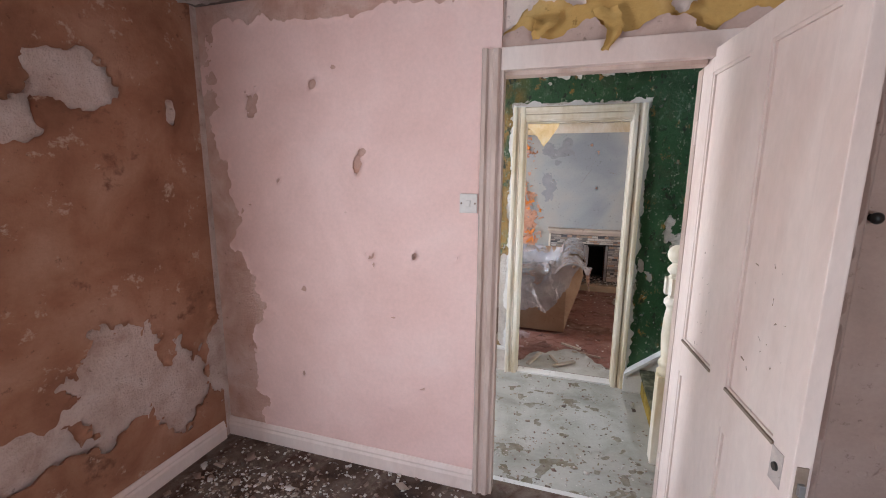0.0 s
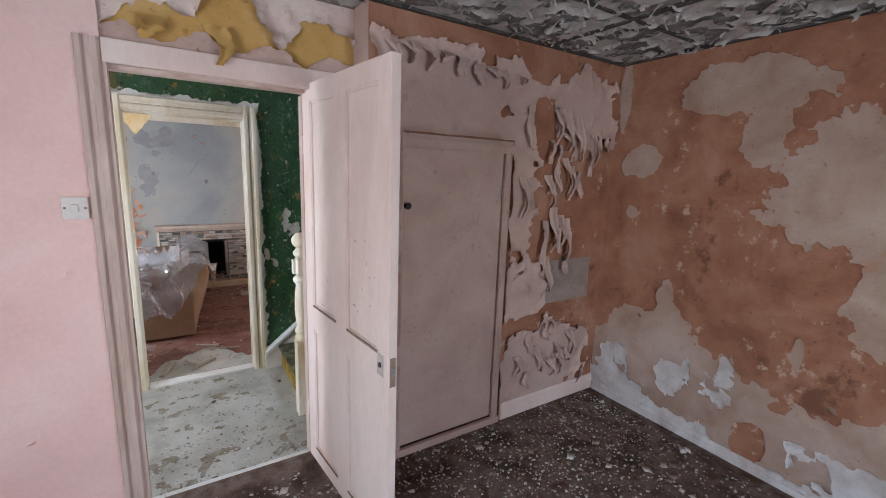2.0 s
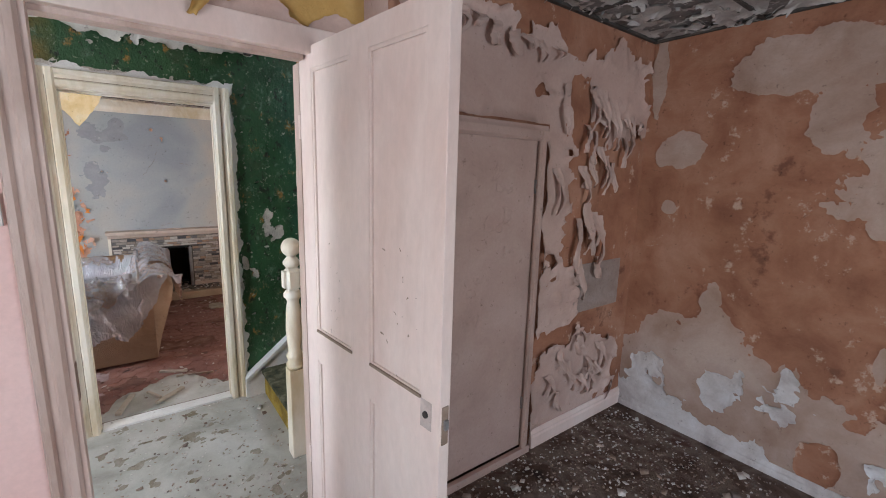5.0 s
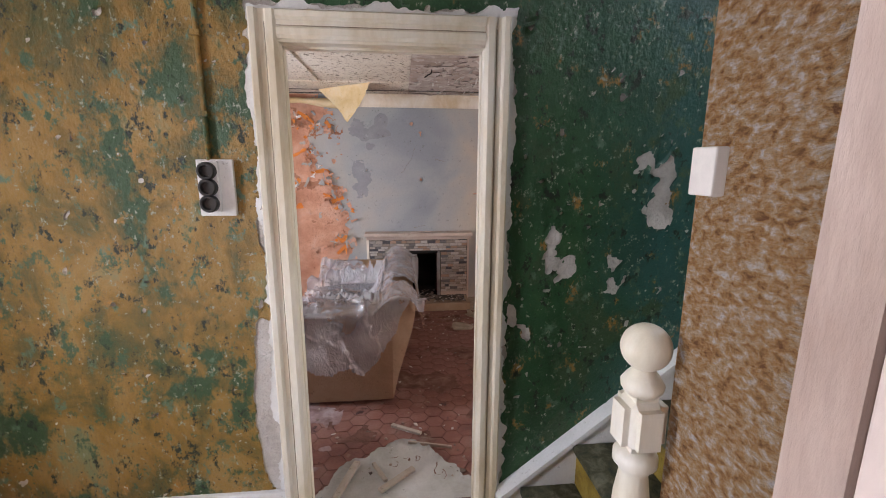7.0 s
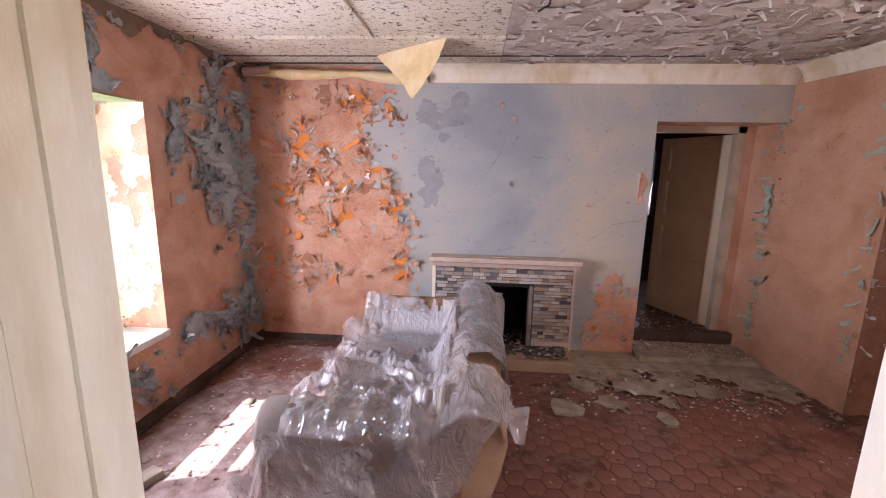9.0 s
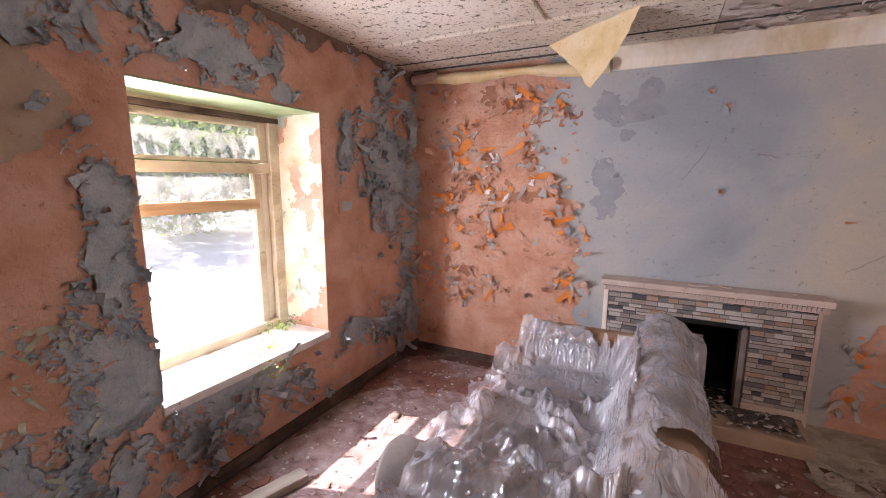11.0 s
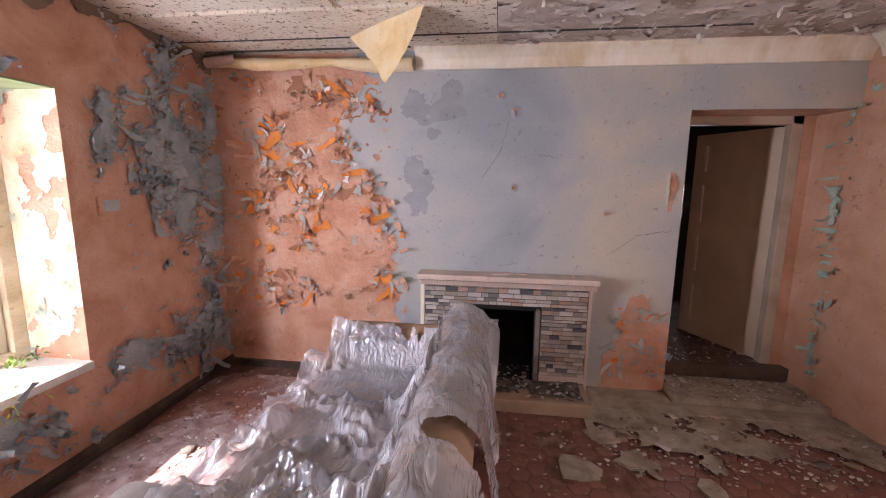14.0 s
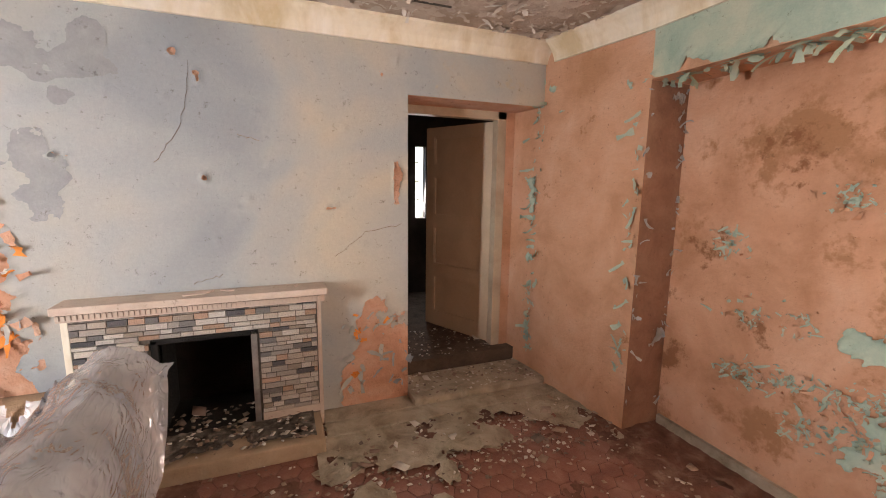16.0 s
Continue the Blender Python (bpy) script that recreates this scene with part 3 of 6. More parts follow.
# hall and stairwell
wall_h = structure(boxes("wall_hall", [(-1.785, -0.26, 4.36, 4.43, 0, 2.5), (0.48, 3.5, 4.36, 4.43, 0, 3.6), (-0.26, 0.48, 4.36, 4.43, 1.98, 2.5)], HALL_UNDER), "green and ochre hall wall with worn paint", "wall")
wall_w2 = structure(boxes("wall_west_2", [(-2.2, -1.785, 3.05, 3.14, 0, 2.5), (-2.2, -1.785, 3.58, 4.45, 0, 2.5), (-2.2, -1.785, 3.14, 3.58, 0, 0.9), (-2.2, -1.785, 3.14, 3.58, 1.9, 2.5)], GREEN), "green hall end wall", "wall")
stair_w = structure(boxes("wall_stairwell", [(3.4, 3.5, 3.2, 4.36, 0, 3.6), (0.82, 3.4, 3.25, 3.495, 0, 3.6), (0.66, 3.4, 3.05, 3.25, 2.51, 3.6), (0.66, 0.70, 3.25, 4.36, 2.46, 3.6)], GREEN), "green stairwell wall", "wall")
floor_2 = structure(boxes("floor_2", [(-1.8, 3.5, 3.06, 4.43, -0.1, 0)], LINO), "dusty pale lino flecked with dirt", "floor")
ceiling_2 = structure(boxes("ceiling_2", [(-2.2, 0.68, 3.05, 4.36, 2.32, 2.45), (0.66, 2.3, 3.05, 4.43, 3.5, 3.6), (2.9, 3.5, 3.05, 4.43, 3.5, 3.6)], WHITECEIL), "white hall ceiling", "ceiling")
trim_beam = structure(boxes("trim_ceiling_edge", [(0.66, 0.70, 3.3, 4.355, 2.29, 2.36)], STRIP), "dark stairwell edge board", "trim")

# second room
wall_w3 = structure(boxes("wall_west_3", [(-2.24, -1.765, 4.45, 5.375, 0, 2.5), (-2.24, -1.765, 6.395, 7.9, 0, 2.5), (-2.24, -1.765, 5.375, 6.395, 0, 0.51), (-2.24, -1.765, 5.375, 6.395, 1.855, 2.5)], SALMON),
                    "salmon wall with flaking grey-blue paint", "wall")
wall_n = structure(boxes("wall_north", [(-1.765, 0.12, 7.51, 7.9, 0, 2.5), (0.56, 1.46, 7.51, 7.9, 0, 2.5), (0.12, 0.56, 7.51, 7.9, 0.59, 2.5), (0.12, 0.56, 7.82, 7.9, 0, 0.59), (1.46, 2.42, 7.51, 7.9, 1.9, 2.5)], ORANGE),
                   "chimney wall with faded grey paint over orange", "wall")
bm = bmesh.new()
lo = [bm.verts.new((x, y, 0)) for x, y in ((2.345, 7.9), (2.515, 6.74), (2.95, 6.74), (2.95, 7.9))]
hi = [bm.verts.new((v.co.x, v.co.y, 2.5)) for v in lo]
bm.faces.new(lo)
bm.faces.new(hi[::-1])
for i in range(4):
    bm.faces.new((lo[i], hi[i], hi[(i + 1) % 4], lo[(i + 1) % 4]))
# Unseen opening cut for the added east fill.
for r in ((2.78, 3.0, 4.4, 4.6, 0, 2.5), (2.78, 3.0, 5.5, 6.74, 0, 2.5), (2.78, 3.0, 4.6, 5.5, 0, 0.6), (2.78, 3.0, 4.6, 5.5, 1.8, 2.5)):
    cube(bm, *r)
cube(bm, 2.515, 2.79, 4.4, 6.739, 1.93, 2.5)
wall_e2 = structure(part("wall_east_2", bm, EASTWALL), "salmon wall with a shallow alcove and green scraps", "wall")
wall_s2 = structure(boxes("wall_south_2", [(-1.785, -0.26, 4.43, 4.45, 0, 2.5), (0.48, 2.95, 4.43, 4.45, 0, 2.5), (-0.26, 0.48, 4.43, 4.45, 1.98, 2.5)], SALMON), "plain salmon wall round the doorway", "wall")
floor_3 = structure(boxes("floor_3", [(-1.8, 2.95, 4.43, 7.9, -0.1, -0.004)], GROUT), "dirty red-brown tiled floor", "floor")
ceiling_3 = structure(boxes("ceiling_3", [(-2.2, 0.25, 4.36, 6.8, 2.30, 2.45), (-2.2, 0.25, 6.805, 7.9, 2.29, 2.45)], CREAMCEIL), "cream ceiling boards speckled with black mould", "ceiling")
ceiling_4 = structure(boxes("ceiling_4", [(0.253, 2.95, 4.36, 7.9, 2.292, 2.45)], BROWNCEIL), "stained ceiling boards with peeling paint", "ceiling")

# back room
back = structure(boxes("wall_back_room", [(1.2, 2.15, 9.5, 9.6, 0, 2.4), (2.27, 3.4, 9.5, 9.6, 0, 2.4), (2.15, 2.27, 9.5, 9.6, 0, 1.0), (2.15, 2.27, 9.5, 9.6, 1.78, 2.4), (1.2, 1.3, 7.9, 9.5, 0, 2.4), (3.3, 3.4, 7.9, 9.5, 0, 2.4), (2.42, 3.4, 7.9, 7.95, 0, 2.4)], SHADEDWALL), "brown wall of the back room, its dimness put into the colour", "wall")
structure(boxes("ceiling_5", [(1.2, 3.4, 7.9, 9.6, 2.2, 2.4)], SHADEDWALL), "back room ceiling, its dimness put into the colour", "ceiling")
structure(boxes("floor_4", [(1.2, 3.4, 7.72, 9.6, -0.1, 0.15)], surf("trodden_dirt_floor", [(0.06, 0.04, 0.03), (0.14, 0.10, 0.075)], 8, bump=0.6)), "dark floor of the back room", "floor")
step = structure(boxes("step_sill", [(1.46, 2.42, 7.36, 7.72, 0, 0.06)], CONCRETE, bevel=0.022), "dusty concrete step before the back room", "step")
structure(boxes("step_strip", [(0.92, 2.40, 7.22, 7.36, -0.004, 0.022), (0.92, 1.46, 7.36, 7.51, -0.004, 0.024)], CONCRETE, bevel=0.008), "crumbling concrete floor strip along the wall", "floor")


# ---- skins of paint and paper ----
Z = (0, 0, 1)
NX, PX, NY, PY = (-1, 0, 0), (1, 0, 0), (0, -1, 0), (0, 1, 0)


def f_w1(u, v):
    y = u + 1.5
    hole = np.maximum.reduce([blob(y, v, 2.36, 0.64, 0.28, 0.30), blob(y, v, 2.64, 0.46, 0.17, 0.28), blob(y, v, 1.95, 0.52, 0.28, 0.12), blob(y, v, 2.89, 0.55, 0.07, 0.32),
                              blob(y, v, 2.33, 1.93, 0.20, 0.14), blob(y, v, 2.12, 1.77, 0.12, 0.11), blob(y, v, 2.75, 1.88, 0.035, 0.08), blob(y, v, 1.75, 2.0, 0.14, 0.10)])
    return 0.26 - hole * 1.5 - 0.35 * fbm(y, v, 5.0, 11) - 0.42 * fbm(y, v, 15, 12, 5)


coat("distemper", (-1.785, 1.5, 0), PY, Z, PX, 1.42, 2.42, f_w1, TERRA, wall_w1, lift=0.03, cell=0.014)


def f_door(u, v):
    x = u - 1.785
    edge = (x - np.interp(v + 0.12, [0.1, 0.2, 0.5, 0.9, 1.2, 1.42, 1.7, 1.95, 2.3], [-1.50, -1.49, -1.54, -1.49, -1.70, -1.58, -1.70, -1.74, -1.74])) * 6 + 0.55 * fbm(x, v, 6, 21)
    top = (2.20 - v) * 9 + 0.8 * fbm(x, v, 3, 24)
    # knocked-off flakes
    hits = [(-0.87, 1.64, 0.03, 0.075), (-0.85, 1.69, 0.03, 0.03), (-0.82, 1.17, 0.045, 0.045), (-1.47, 1.93, 0.05, 0.07), (-1.44, 1.96, 0.02, 0.07), (-0.99, 2.08, 0.018, 0.015), (-1.21, 0.98, 0.025, 0.018),
            (-1.24, 0.50, 0.022, 0.03), (-0.58, 1.20, 0.018, 0.04), (-0.68, 1.45, 0.03, 0.007), (-0.36, 0.94, 0.035, 0.007), (-0.53, 0.52, 0.03, 0.012), (-0.95, 1.40, 0.03, 0.012), (-1.33, 1.55, 0.012, 0.012), (-0.70, 0.88, 0.02, 0.008)]
    spot = np.maximum.reduce([blob(x, v + 0.12, *k) for k in hits]) + 0.6 * fbm(x, v, 24, 28, 4)
    return np.minimum.reduce([edge, top, 0.42 - spot, 0.95 - fbm(x, v, 10, 27, 3) * 0.8])


coat("pink_paint", (-1.785, 2.96, 0.12), PX, Z, NY, 1.595, 2.30, f_door, PINK, wall_d, cell=0.011, lift=0.010, band=0.3)


def f_over(u, v):
    # torn edge of the paper over the doorway
    return (v - 0.20 - 0.07 * np.sin(u * 17)) * 9 + 0.9 * fbm(u, v, 7, 31) + np.where(u < 0.2, (0.2 - u) * 9, 0)


coat("torn_paper", (-0.19, 2.975, 2.09), PX, Z, NY, 1.01, 0.33, f_over, TORN, wall_over, cell=0.012, lift=0.05, band=0.9)


def f_over2(u, v):
    return (0.06 + 0.02 * np.sin(u * 23) - v) * 14 + 0.5 * fbm(u, v, 8, 37)


coat("torn_paper", (-0.19, 2.975, 2.09), PX, Z, NY, 1.01, 0.14, f_over2, PINK_DULL, wall_over, cell=0.012, lift=0.02, band=0.6)
for i, (x, ln, wd) in enumerate(((0.22, 0.16, 0.10), (-0.03, 0.10, 0.12))):
    ribbon("paper_flap", (x, 2.97, 2.22), PX, NY, ln, wd, FOAM, wall_over, seed=5 + i)


def f_cup(u, v):
    x = u + 0.82
    right = (1.95 - x) * 3.0 + 0.35 * np.sin(v * 9) + 1.0 * fbm(x, v, 4.5, 41)
    low = blob(x, v, 2.15, 0.28, 0.40, 0.42) * 1.2 + 0.7 * fbm(x, v, 6, 43)
    up = blob(x, v, 2.35, 2.05, 0.32, 0.3) * 1.2 + 0.6 * fbm(x, v, 6, 45)
    top = (2.26 - v) * 8 + 1.1 * fbm(x, v, 4, 47)
    nick = 0.60 - fbm(x, v, 6, 48, 3) * 0.75
    body = np.minimum.reduce([np.maximum.reduce([right, low, up]), np.maximum(top, -0.2 + up), nick])
    door = np.maximum(np.abs(x - 1.365) - 0.375, v - 1.845) * 8
    return np.minimum(body, door)


coat("wallpaper", (0.82, 2.78, 0.0), PX, Z, NY, 1.87, 2.42, f_cup, PINK_DULL, wall_c, cell=0.014, lift=0.035, band=0.45, label="dull pink wallpaper, torn and curling")
coat("wallpaper", (0.82, 3.09, 0.0), NY, Z, NX, 0.31, 2.42, lambda u, v: 0.5 + fbm(u, v, 5, 49), PINK_DULL, wall_c, lift=0.01)
rng = random.Random(4)
for i in range(26):
    x = rng.choice((1.86, 1.95, 2.05, 2.12, 2.2, 2.28, 2.42, 2.5)) + rng.uniform(-0.04, 0.04)
    z = rng.uniform(1.05, 2.15) if x < 2.4 else rng.uniform(1.5, 2.0)
    ribbon("paper_strip", (x, 2.778, z), PX, NY, rng.uniform(0.08, 0.30), rng.uniform(0.03, 0.09), PINK_DULL, wall_c, seed=20 + i)
for i in range(12):
    ribbon("paper_strip", (rng.uniform(1.85, 2.4), 2.776, rng.uniform(0.3, 0.68)), PX, NY, rng.uniform(0.08, 0.2), rng.uniform(0.03, 0.07), PINK_DULL, wall_c, seed=90 + i)
for i in range(9):
    ribbon("paper_strip", (0.95 + 0.1 * i + rng.uniform(-0.03, 0.03), 2.778, 2.28 - 0.008 * i), PX, NY, rng.uniform(0.06, 0.14), rng.uniform(0.05, 0.1), PINK_DULL, wall_c, seed=60 + i)


def f_e1(u, v):
    y = u - 0.8
    hole = np.maximum.reduce([blob(y, v, 1.20, 1.62, 0.74, 0.43), blob(y, v, 0.3, 1.65, 0.95, 0.50), blob(y, v, 1.24, 1.12, 0.20, 0.28), blob(y, v, 1.95, 2.16, 0.40, 0.17), blob(y, v, 1.86, 1.90, 0.12, 0.20),
                              blob(y, v, 2.55, 1.76, 0.15, 0.11), blob(y, v, 2.72, 2.2, 0.05, 0.3), blob(y, v, 1.10, 2.28, 0.14, 0.07), blob(y, v, 2.58, 1.42, 0.05, 0.05), blob(y, v, 1.55, 0.78, 0.03, 0.09), blob(y, v, 1.06, 0.72, 0.04, 0.04)])
    tongue = 1.5 * np.clip(blob(y, v, 1.70, 0.16, 0.16, 0.20), 0, 1)
    low = (v - np.interp(y, [0.0, 0.79, 1.12, 1.21, 1.57, 1.83, 2.03, 2.2, 2.27, 2.36, 2.56, 2.78], [0.5, 0.43, 0.52, 0.60, 0.50, 0.61, 0.70, 0.82, 0.98, 0.80, 0.80, 0.47])) * 4.5 + 3 * tongue
    return np.minimum(0.20 - hole * 1.9 - 0.40 * fbm(y, v, 4.5, 51, 6, 0.6) - 0.32 * fbm(y, v, 15, 52, 4), low - 0.5 * fbm(y, v, 5, 53) - 0.35 * fbm(y, v, 16, 54, 4))


coat("distemper", (2.69, -0.8, 0.0), PY, Z, NX, 3.58, 2.42, f_e1, TERRA, wall_e1, cell=0.012, lift=0.007)


def f_e1b(u, v):
    y = u - 0.8
    return (0.42 + 0.12 * np.clip(y - 2.0, 0, 1) - v) * 2.2 + 0.85 * fbm(y, v, 5, 57) - np.clip(1.0 - y, 0, 1) * 0.3 - 0.25 - 2.5 * np.clip(blob(y, v, 1.70, 0.16, 0.2, 0.24), 0, 1)


coat("salt_bloom", (2.69, -0.8, 0.0), PY, Z, NX, 3.58, 0.9, f_e1b, CHALK, wall_e1, off=0.0035, lift=0.012, rough=0.006)


def f_hall(u, v):
    x = u - 1.785
    chip = 0.60 - fbm(x, v, 22, 61, 6) * (0.74 + 0.12 * np.clip(x, 0, 1))
    worn = [(0.76, 1.16, 0.07, 0.09), (0.84, 1.15, 0.04, 0.06), (0.78, 1.28, 0.05, 0.035), (1.02, 1.12, 0.03, 0.08), (1.08, 1.10, 0.045, 0.035), (0.66, 0.88, 0.035, 0.05), (1.19, 1.39, 0.06, 0.11), (1.14, 1.57, 0.08, 0.05), (1.22, 1.54, 0.03, 0.07),
            (0.61, 0.95, 0.02, 0.06), (0.90, 0.80, 0.03, 0.02), (1.45, 1.62, 0.03, 0.06), (0.95, 1.62, 0.05, 0.02)]
    chip = np.minimum(chip, 0.35 - 1.0 * np.maximum.reduce([np.maximum(blob(x, v, *k), -0.6) for k in worn]) - 0.95 * fbm(x, v, 17, 62, 5))
    base = (v - 0.205) * 20 + 0.25 * fbm(x, v, 12, 63)
    # worn edges round the door casing, and the opening itself
    dx = np.maximum(-0.345 - x, x - 0.575)
    dz = v - 2.085
    casing = np.maximum(dx, dz) * 12 + 0.35 * fbm(x, v, 10, 65)
    wear = 0.85 - 2.6 * np.clip(blob(x, v, -0.375, 0.60, 0.075, 0.62), 0, 1) - 0.8 * fbm(x, v, 9, 67)
    return np.minimum.reduce([chip, np.where(x < 0.2, base, 1.0), casing, wear])


coat("green_paint", (-1.785, 4.36, 0.0), PX, Z, NY, 4.6, 2.32, f_hall, GREEN, wall_h, cell=0.011, lift=0.006, band=0.2, label="green paint worn to ochre")
coat("ceiling_edge", (-1.785, 4.36, 2.24), PX, Z, NY, 2.5, 0.08, lambda u, v: (v - 0.045) * 12 + 0.8 * fbm(u, v, 6, 69), WHITECEIL, wall_h, off=0.006, cell=0.012)


def f_w3(u, v):
    y, z = u + 4.52, v + 0.06
    n = 0.75 * fbm(y, z, 4.2, 71, 6, 0.68) + 0.75 * fbm(y, z, 11, 74, 5, 0.7)
    keep = [(5.55, 2.02, 0.62, 0.16), (5.08, 1.98, 0.16, 0.16), (6.12, 2.02, 0.10, 0.20), (5.27, 1.25, 0.09, 0.45), (5.22, 0.75, 0.24, 0.42), (4.72, 0.95, 0.18, 0.32), (4.9, 0.35, 0.50, 0.42), (5.35, 0.32, 0.55, 0.22), (6.95, 1.52, 0.20, 0.34),
            (7.15, 1.42, 0.20, 0.40), (7.02, 1.95, 0.14, 0.30), (7.28, 0.75, 0.12, 0.40), (7.2, 0.28, 0.34, 0.24), (6.62, 0.42, 0.20, 0.14), (6.60, 1.72, 0.07, 0.25), (6.66, 1.17, 0.06, 0.08), (6.05, 0.36, 0.30, 0.10), (7.42, 1.5, 0.10, 0.9)]
    bare = [(4.98, 1.15, 0.24, 0.42), (4.9, 1.75, 0.24, 0.28), (6.60, 1.0, 0.16, 0.36), (6.82, 0.85, 0.12, 0.30), (6.83, 1.95, 0.10, 0.28), (5.0, 0.62, 0.07, 0.14), (5.35, 2.0, 0.07, 0.10), (5.62, 1.93, 0.10, 0.07)]
    f = n * 1.2 - 0.60 + 1.05 * np.clip(np.maximum.reduce([blob(y, z, *k) for k in keep]) + 0.25, 0, 0.85) - 0.9 * np.clip(np.maximum.reduce([blob(y, z, *k) for k in bare]) + 0.1, 0, 1)
    rect = np.maximum(np.abs(y - 5.885) - 0.51, np.abs(z - 1.1825) - 0.678) * 20
    return np.minimum(f, rect)


coat("grey_paint", (-1.765, 4.52, 0.06), PY, Z, PX, 2.99, 2.24, f_w3, GREYPAINT, wall_w3, cell=0.010, lift=0.036, band=0.20, rough=0.007, label="grey-blue paint flaking off")
coat("grey_paint", (-2.11, 6.395, 0.51), PX, Z, NY, 0.345, 1.345, lambda u, v: fbm(u, v, 7, 77) - 0.3 - u * 1.5 + 2 * np.clip(v - 1.1, 0, 1), MINT, wall_w3, cell=0.013, lift=0.01)


pool = np.random.RandomState(70).rand(60000, 2) * np.array([2.9, 2.15]) + np.array([4.6, 0.1])
py_, pz_ = pool[:, 0], pool[:, 1]
ok_ = (np.abs(f_w3(py_ - 4.52, pz_ - 0.06)) < 0.16) & ~((py_ > 5.33) & (py_ < 6.44) & (pz_ > 0.46) & (pz_ < 1.9)) & ((pz_ < 0.95) | (py_ > 6.5) | (np.arange(60000) % 5 < 2))
pool = pool[ok_]


coat("cream_paint", (-2.11, 6.395, 0.51), PX, Z, NY, 0.345, 1.345, lambda u, v: 0.9 * fbm(u, v, 6, 78) + 0.15 - np.clip(u - 0.2, 0, 1) * 2, surf("cream_reveal_paint", [(0.62, 0.46, 0.28), (0.74, 0.63, 0.46), (0.80, 0.74, 0.62)], 6, 0.8, 0.4), wall_w3, cell=0.012, off=0.001, lift=0.004)


def at_w3(r):
    y, z = pool[r.randint(len(pool))]
    return (-1.760, y, z), (0, 1, 0), (1, 0, 0)


scraps("paint_flakes", 3200, at_w3, 0.019, GREYPAINT, wall_w3, 7, curl=1.0)
scraps("large_flakes", 300, at_w3, 0.05, GREYPAINT, wall_w3, 16, curl=0.9)
scraps("mint_flakes", 150, lambda r: ((-1.762, r.uniform(4.5, 5.2), r.uniform(0.15, 1.0)), (0, 1, 0), (1, 0, 0)), 0.03, surf("pale_yellow_green_flakes", [(0.36, 0.38, 0.28), (0.50, 0.50, 0.38)], 9, bump=0.3), wall_w3, 18, curl=1.0)
scraps("salmon_flakes", 1300, at_w3, 0.018, SALMON, wall_w3, 8)
coat("beige_plaster", (-1.765, 4.5, 1.2), PY, Z, PX, 0.75, 0.95, lambda u, v: np.minimum(blob(u, v, 0.25, 0.62, 0.42, 0.42) * 2.2, (v - 0.22) * 9) + 0.5 * fbm(u, v, 6, 191), surf("beige_bare_plaster", [(0.33, 0.24, 0.165), (0.45, 0.35, 0.26)], 6, bump=0.4), wall_w3, cell=0.012, off=0.0012, lift=0.006)
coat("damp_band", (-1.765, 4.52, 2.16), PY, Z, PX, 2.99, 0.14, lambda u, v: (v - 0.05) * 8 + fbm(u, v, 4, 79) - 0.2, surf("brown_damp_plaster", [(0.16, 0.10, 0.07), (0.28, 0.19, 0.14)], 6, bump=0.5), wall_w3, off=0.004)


def f_n(u, v):
    x = u - 1.765
    edge = (x - np.interp(v, [0.2, 0.54, 0.84, 1.17, 1.38, 1.68, 1.94, 2.1, 2.25], [-0.38, -0.38, -0.43, -0.50, -0.60, -0.80, -0.74, -0.58, -0.70])) * 6 + 0.55 * fbm(x, v, 9, 81)
    sc = fbm(x, v, 7, 83) * 1.3 - 1.02 + 0.35 * np.clip(1 - np.abs(v - 1.35) / 0.7, 0, 1)
    low = 0.9 * blob(x, v, 1.28, 0.28, 0.26, 0.32) + 0.6 * fbm(x, v, 9, 85)
    nick = 0.86 - fbm(x, v, 10, 87, 3) * 0.8
    chip = blob(x, v, 1.39, 1.38, 0.03, 0.15) + 0.9 * fbm(x, v, 26, 88) - 0.35
    fire = np.maximum(np.abs(x - 0.34) - 0.25, v - 0.62) * 10
    return np.minimum.reduce([np.maximum(edge, sc), -low, np.where(x > -0.3, nick, 1), -chip, fire])


coat("grey_paint", (-1.765, 7.51, 0.0), PX, Z, NY, 3.225, 2.29, f_n, CHIMNEY, wall_n, cell=0.014, lift=0.014, band=0.3, label="faded grey-blue paint with torn edges")
structure(boxes("wall_door_head_skin", [(1.46, 2.415, 7.506, 7.51, 1.9, 2.29)], CHIMNEY), "grey painted wall above the inner door", "wall")


TORN_AT = [(-1.5, 1.70), (-1.31, 1.77), (-1.12, 1.60), (-1.2, 1.45), (-1.02, 1.31), (-1.12, 1.25), (-1.54, 1.20), (-1.45, 1.28), (-1.1, 1.0), (-1.35, 1.55), (-1.58, 0.67), (-1.42, 0.60), (-1.27, 0.56), (-1.08, 0.68),
           (-0.79, 1.68), (-0.93, 2.02), (-0.70, 1.98), (-0.62, 1.40), (-0.54, 1.25), (-0.48, 1.05), (-0.50, 0.72), (-1.42, 2.08)]


def at_n(r):
    x, z = TORN_AT[r.randint(len(TORN_AT))] if r.rand() > 0.12 else (r.uniform(-1.7, -0.5), r.uniform(0.15, 2.1))
    return (min(max(x + r.normal(0, 0.055), -1.72), -0.36), 7.506, z + r.normal(0, 0.05)), (1, 0, 0), (0, -1, 0)


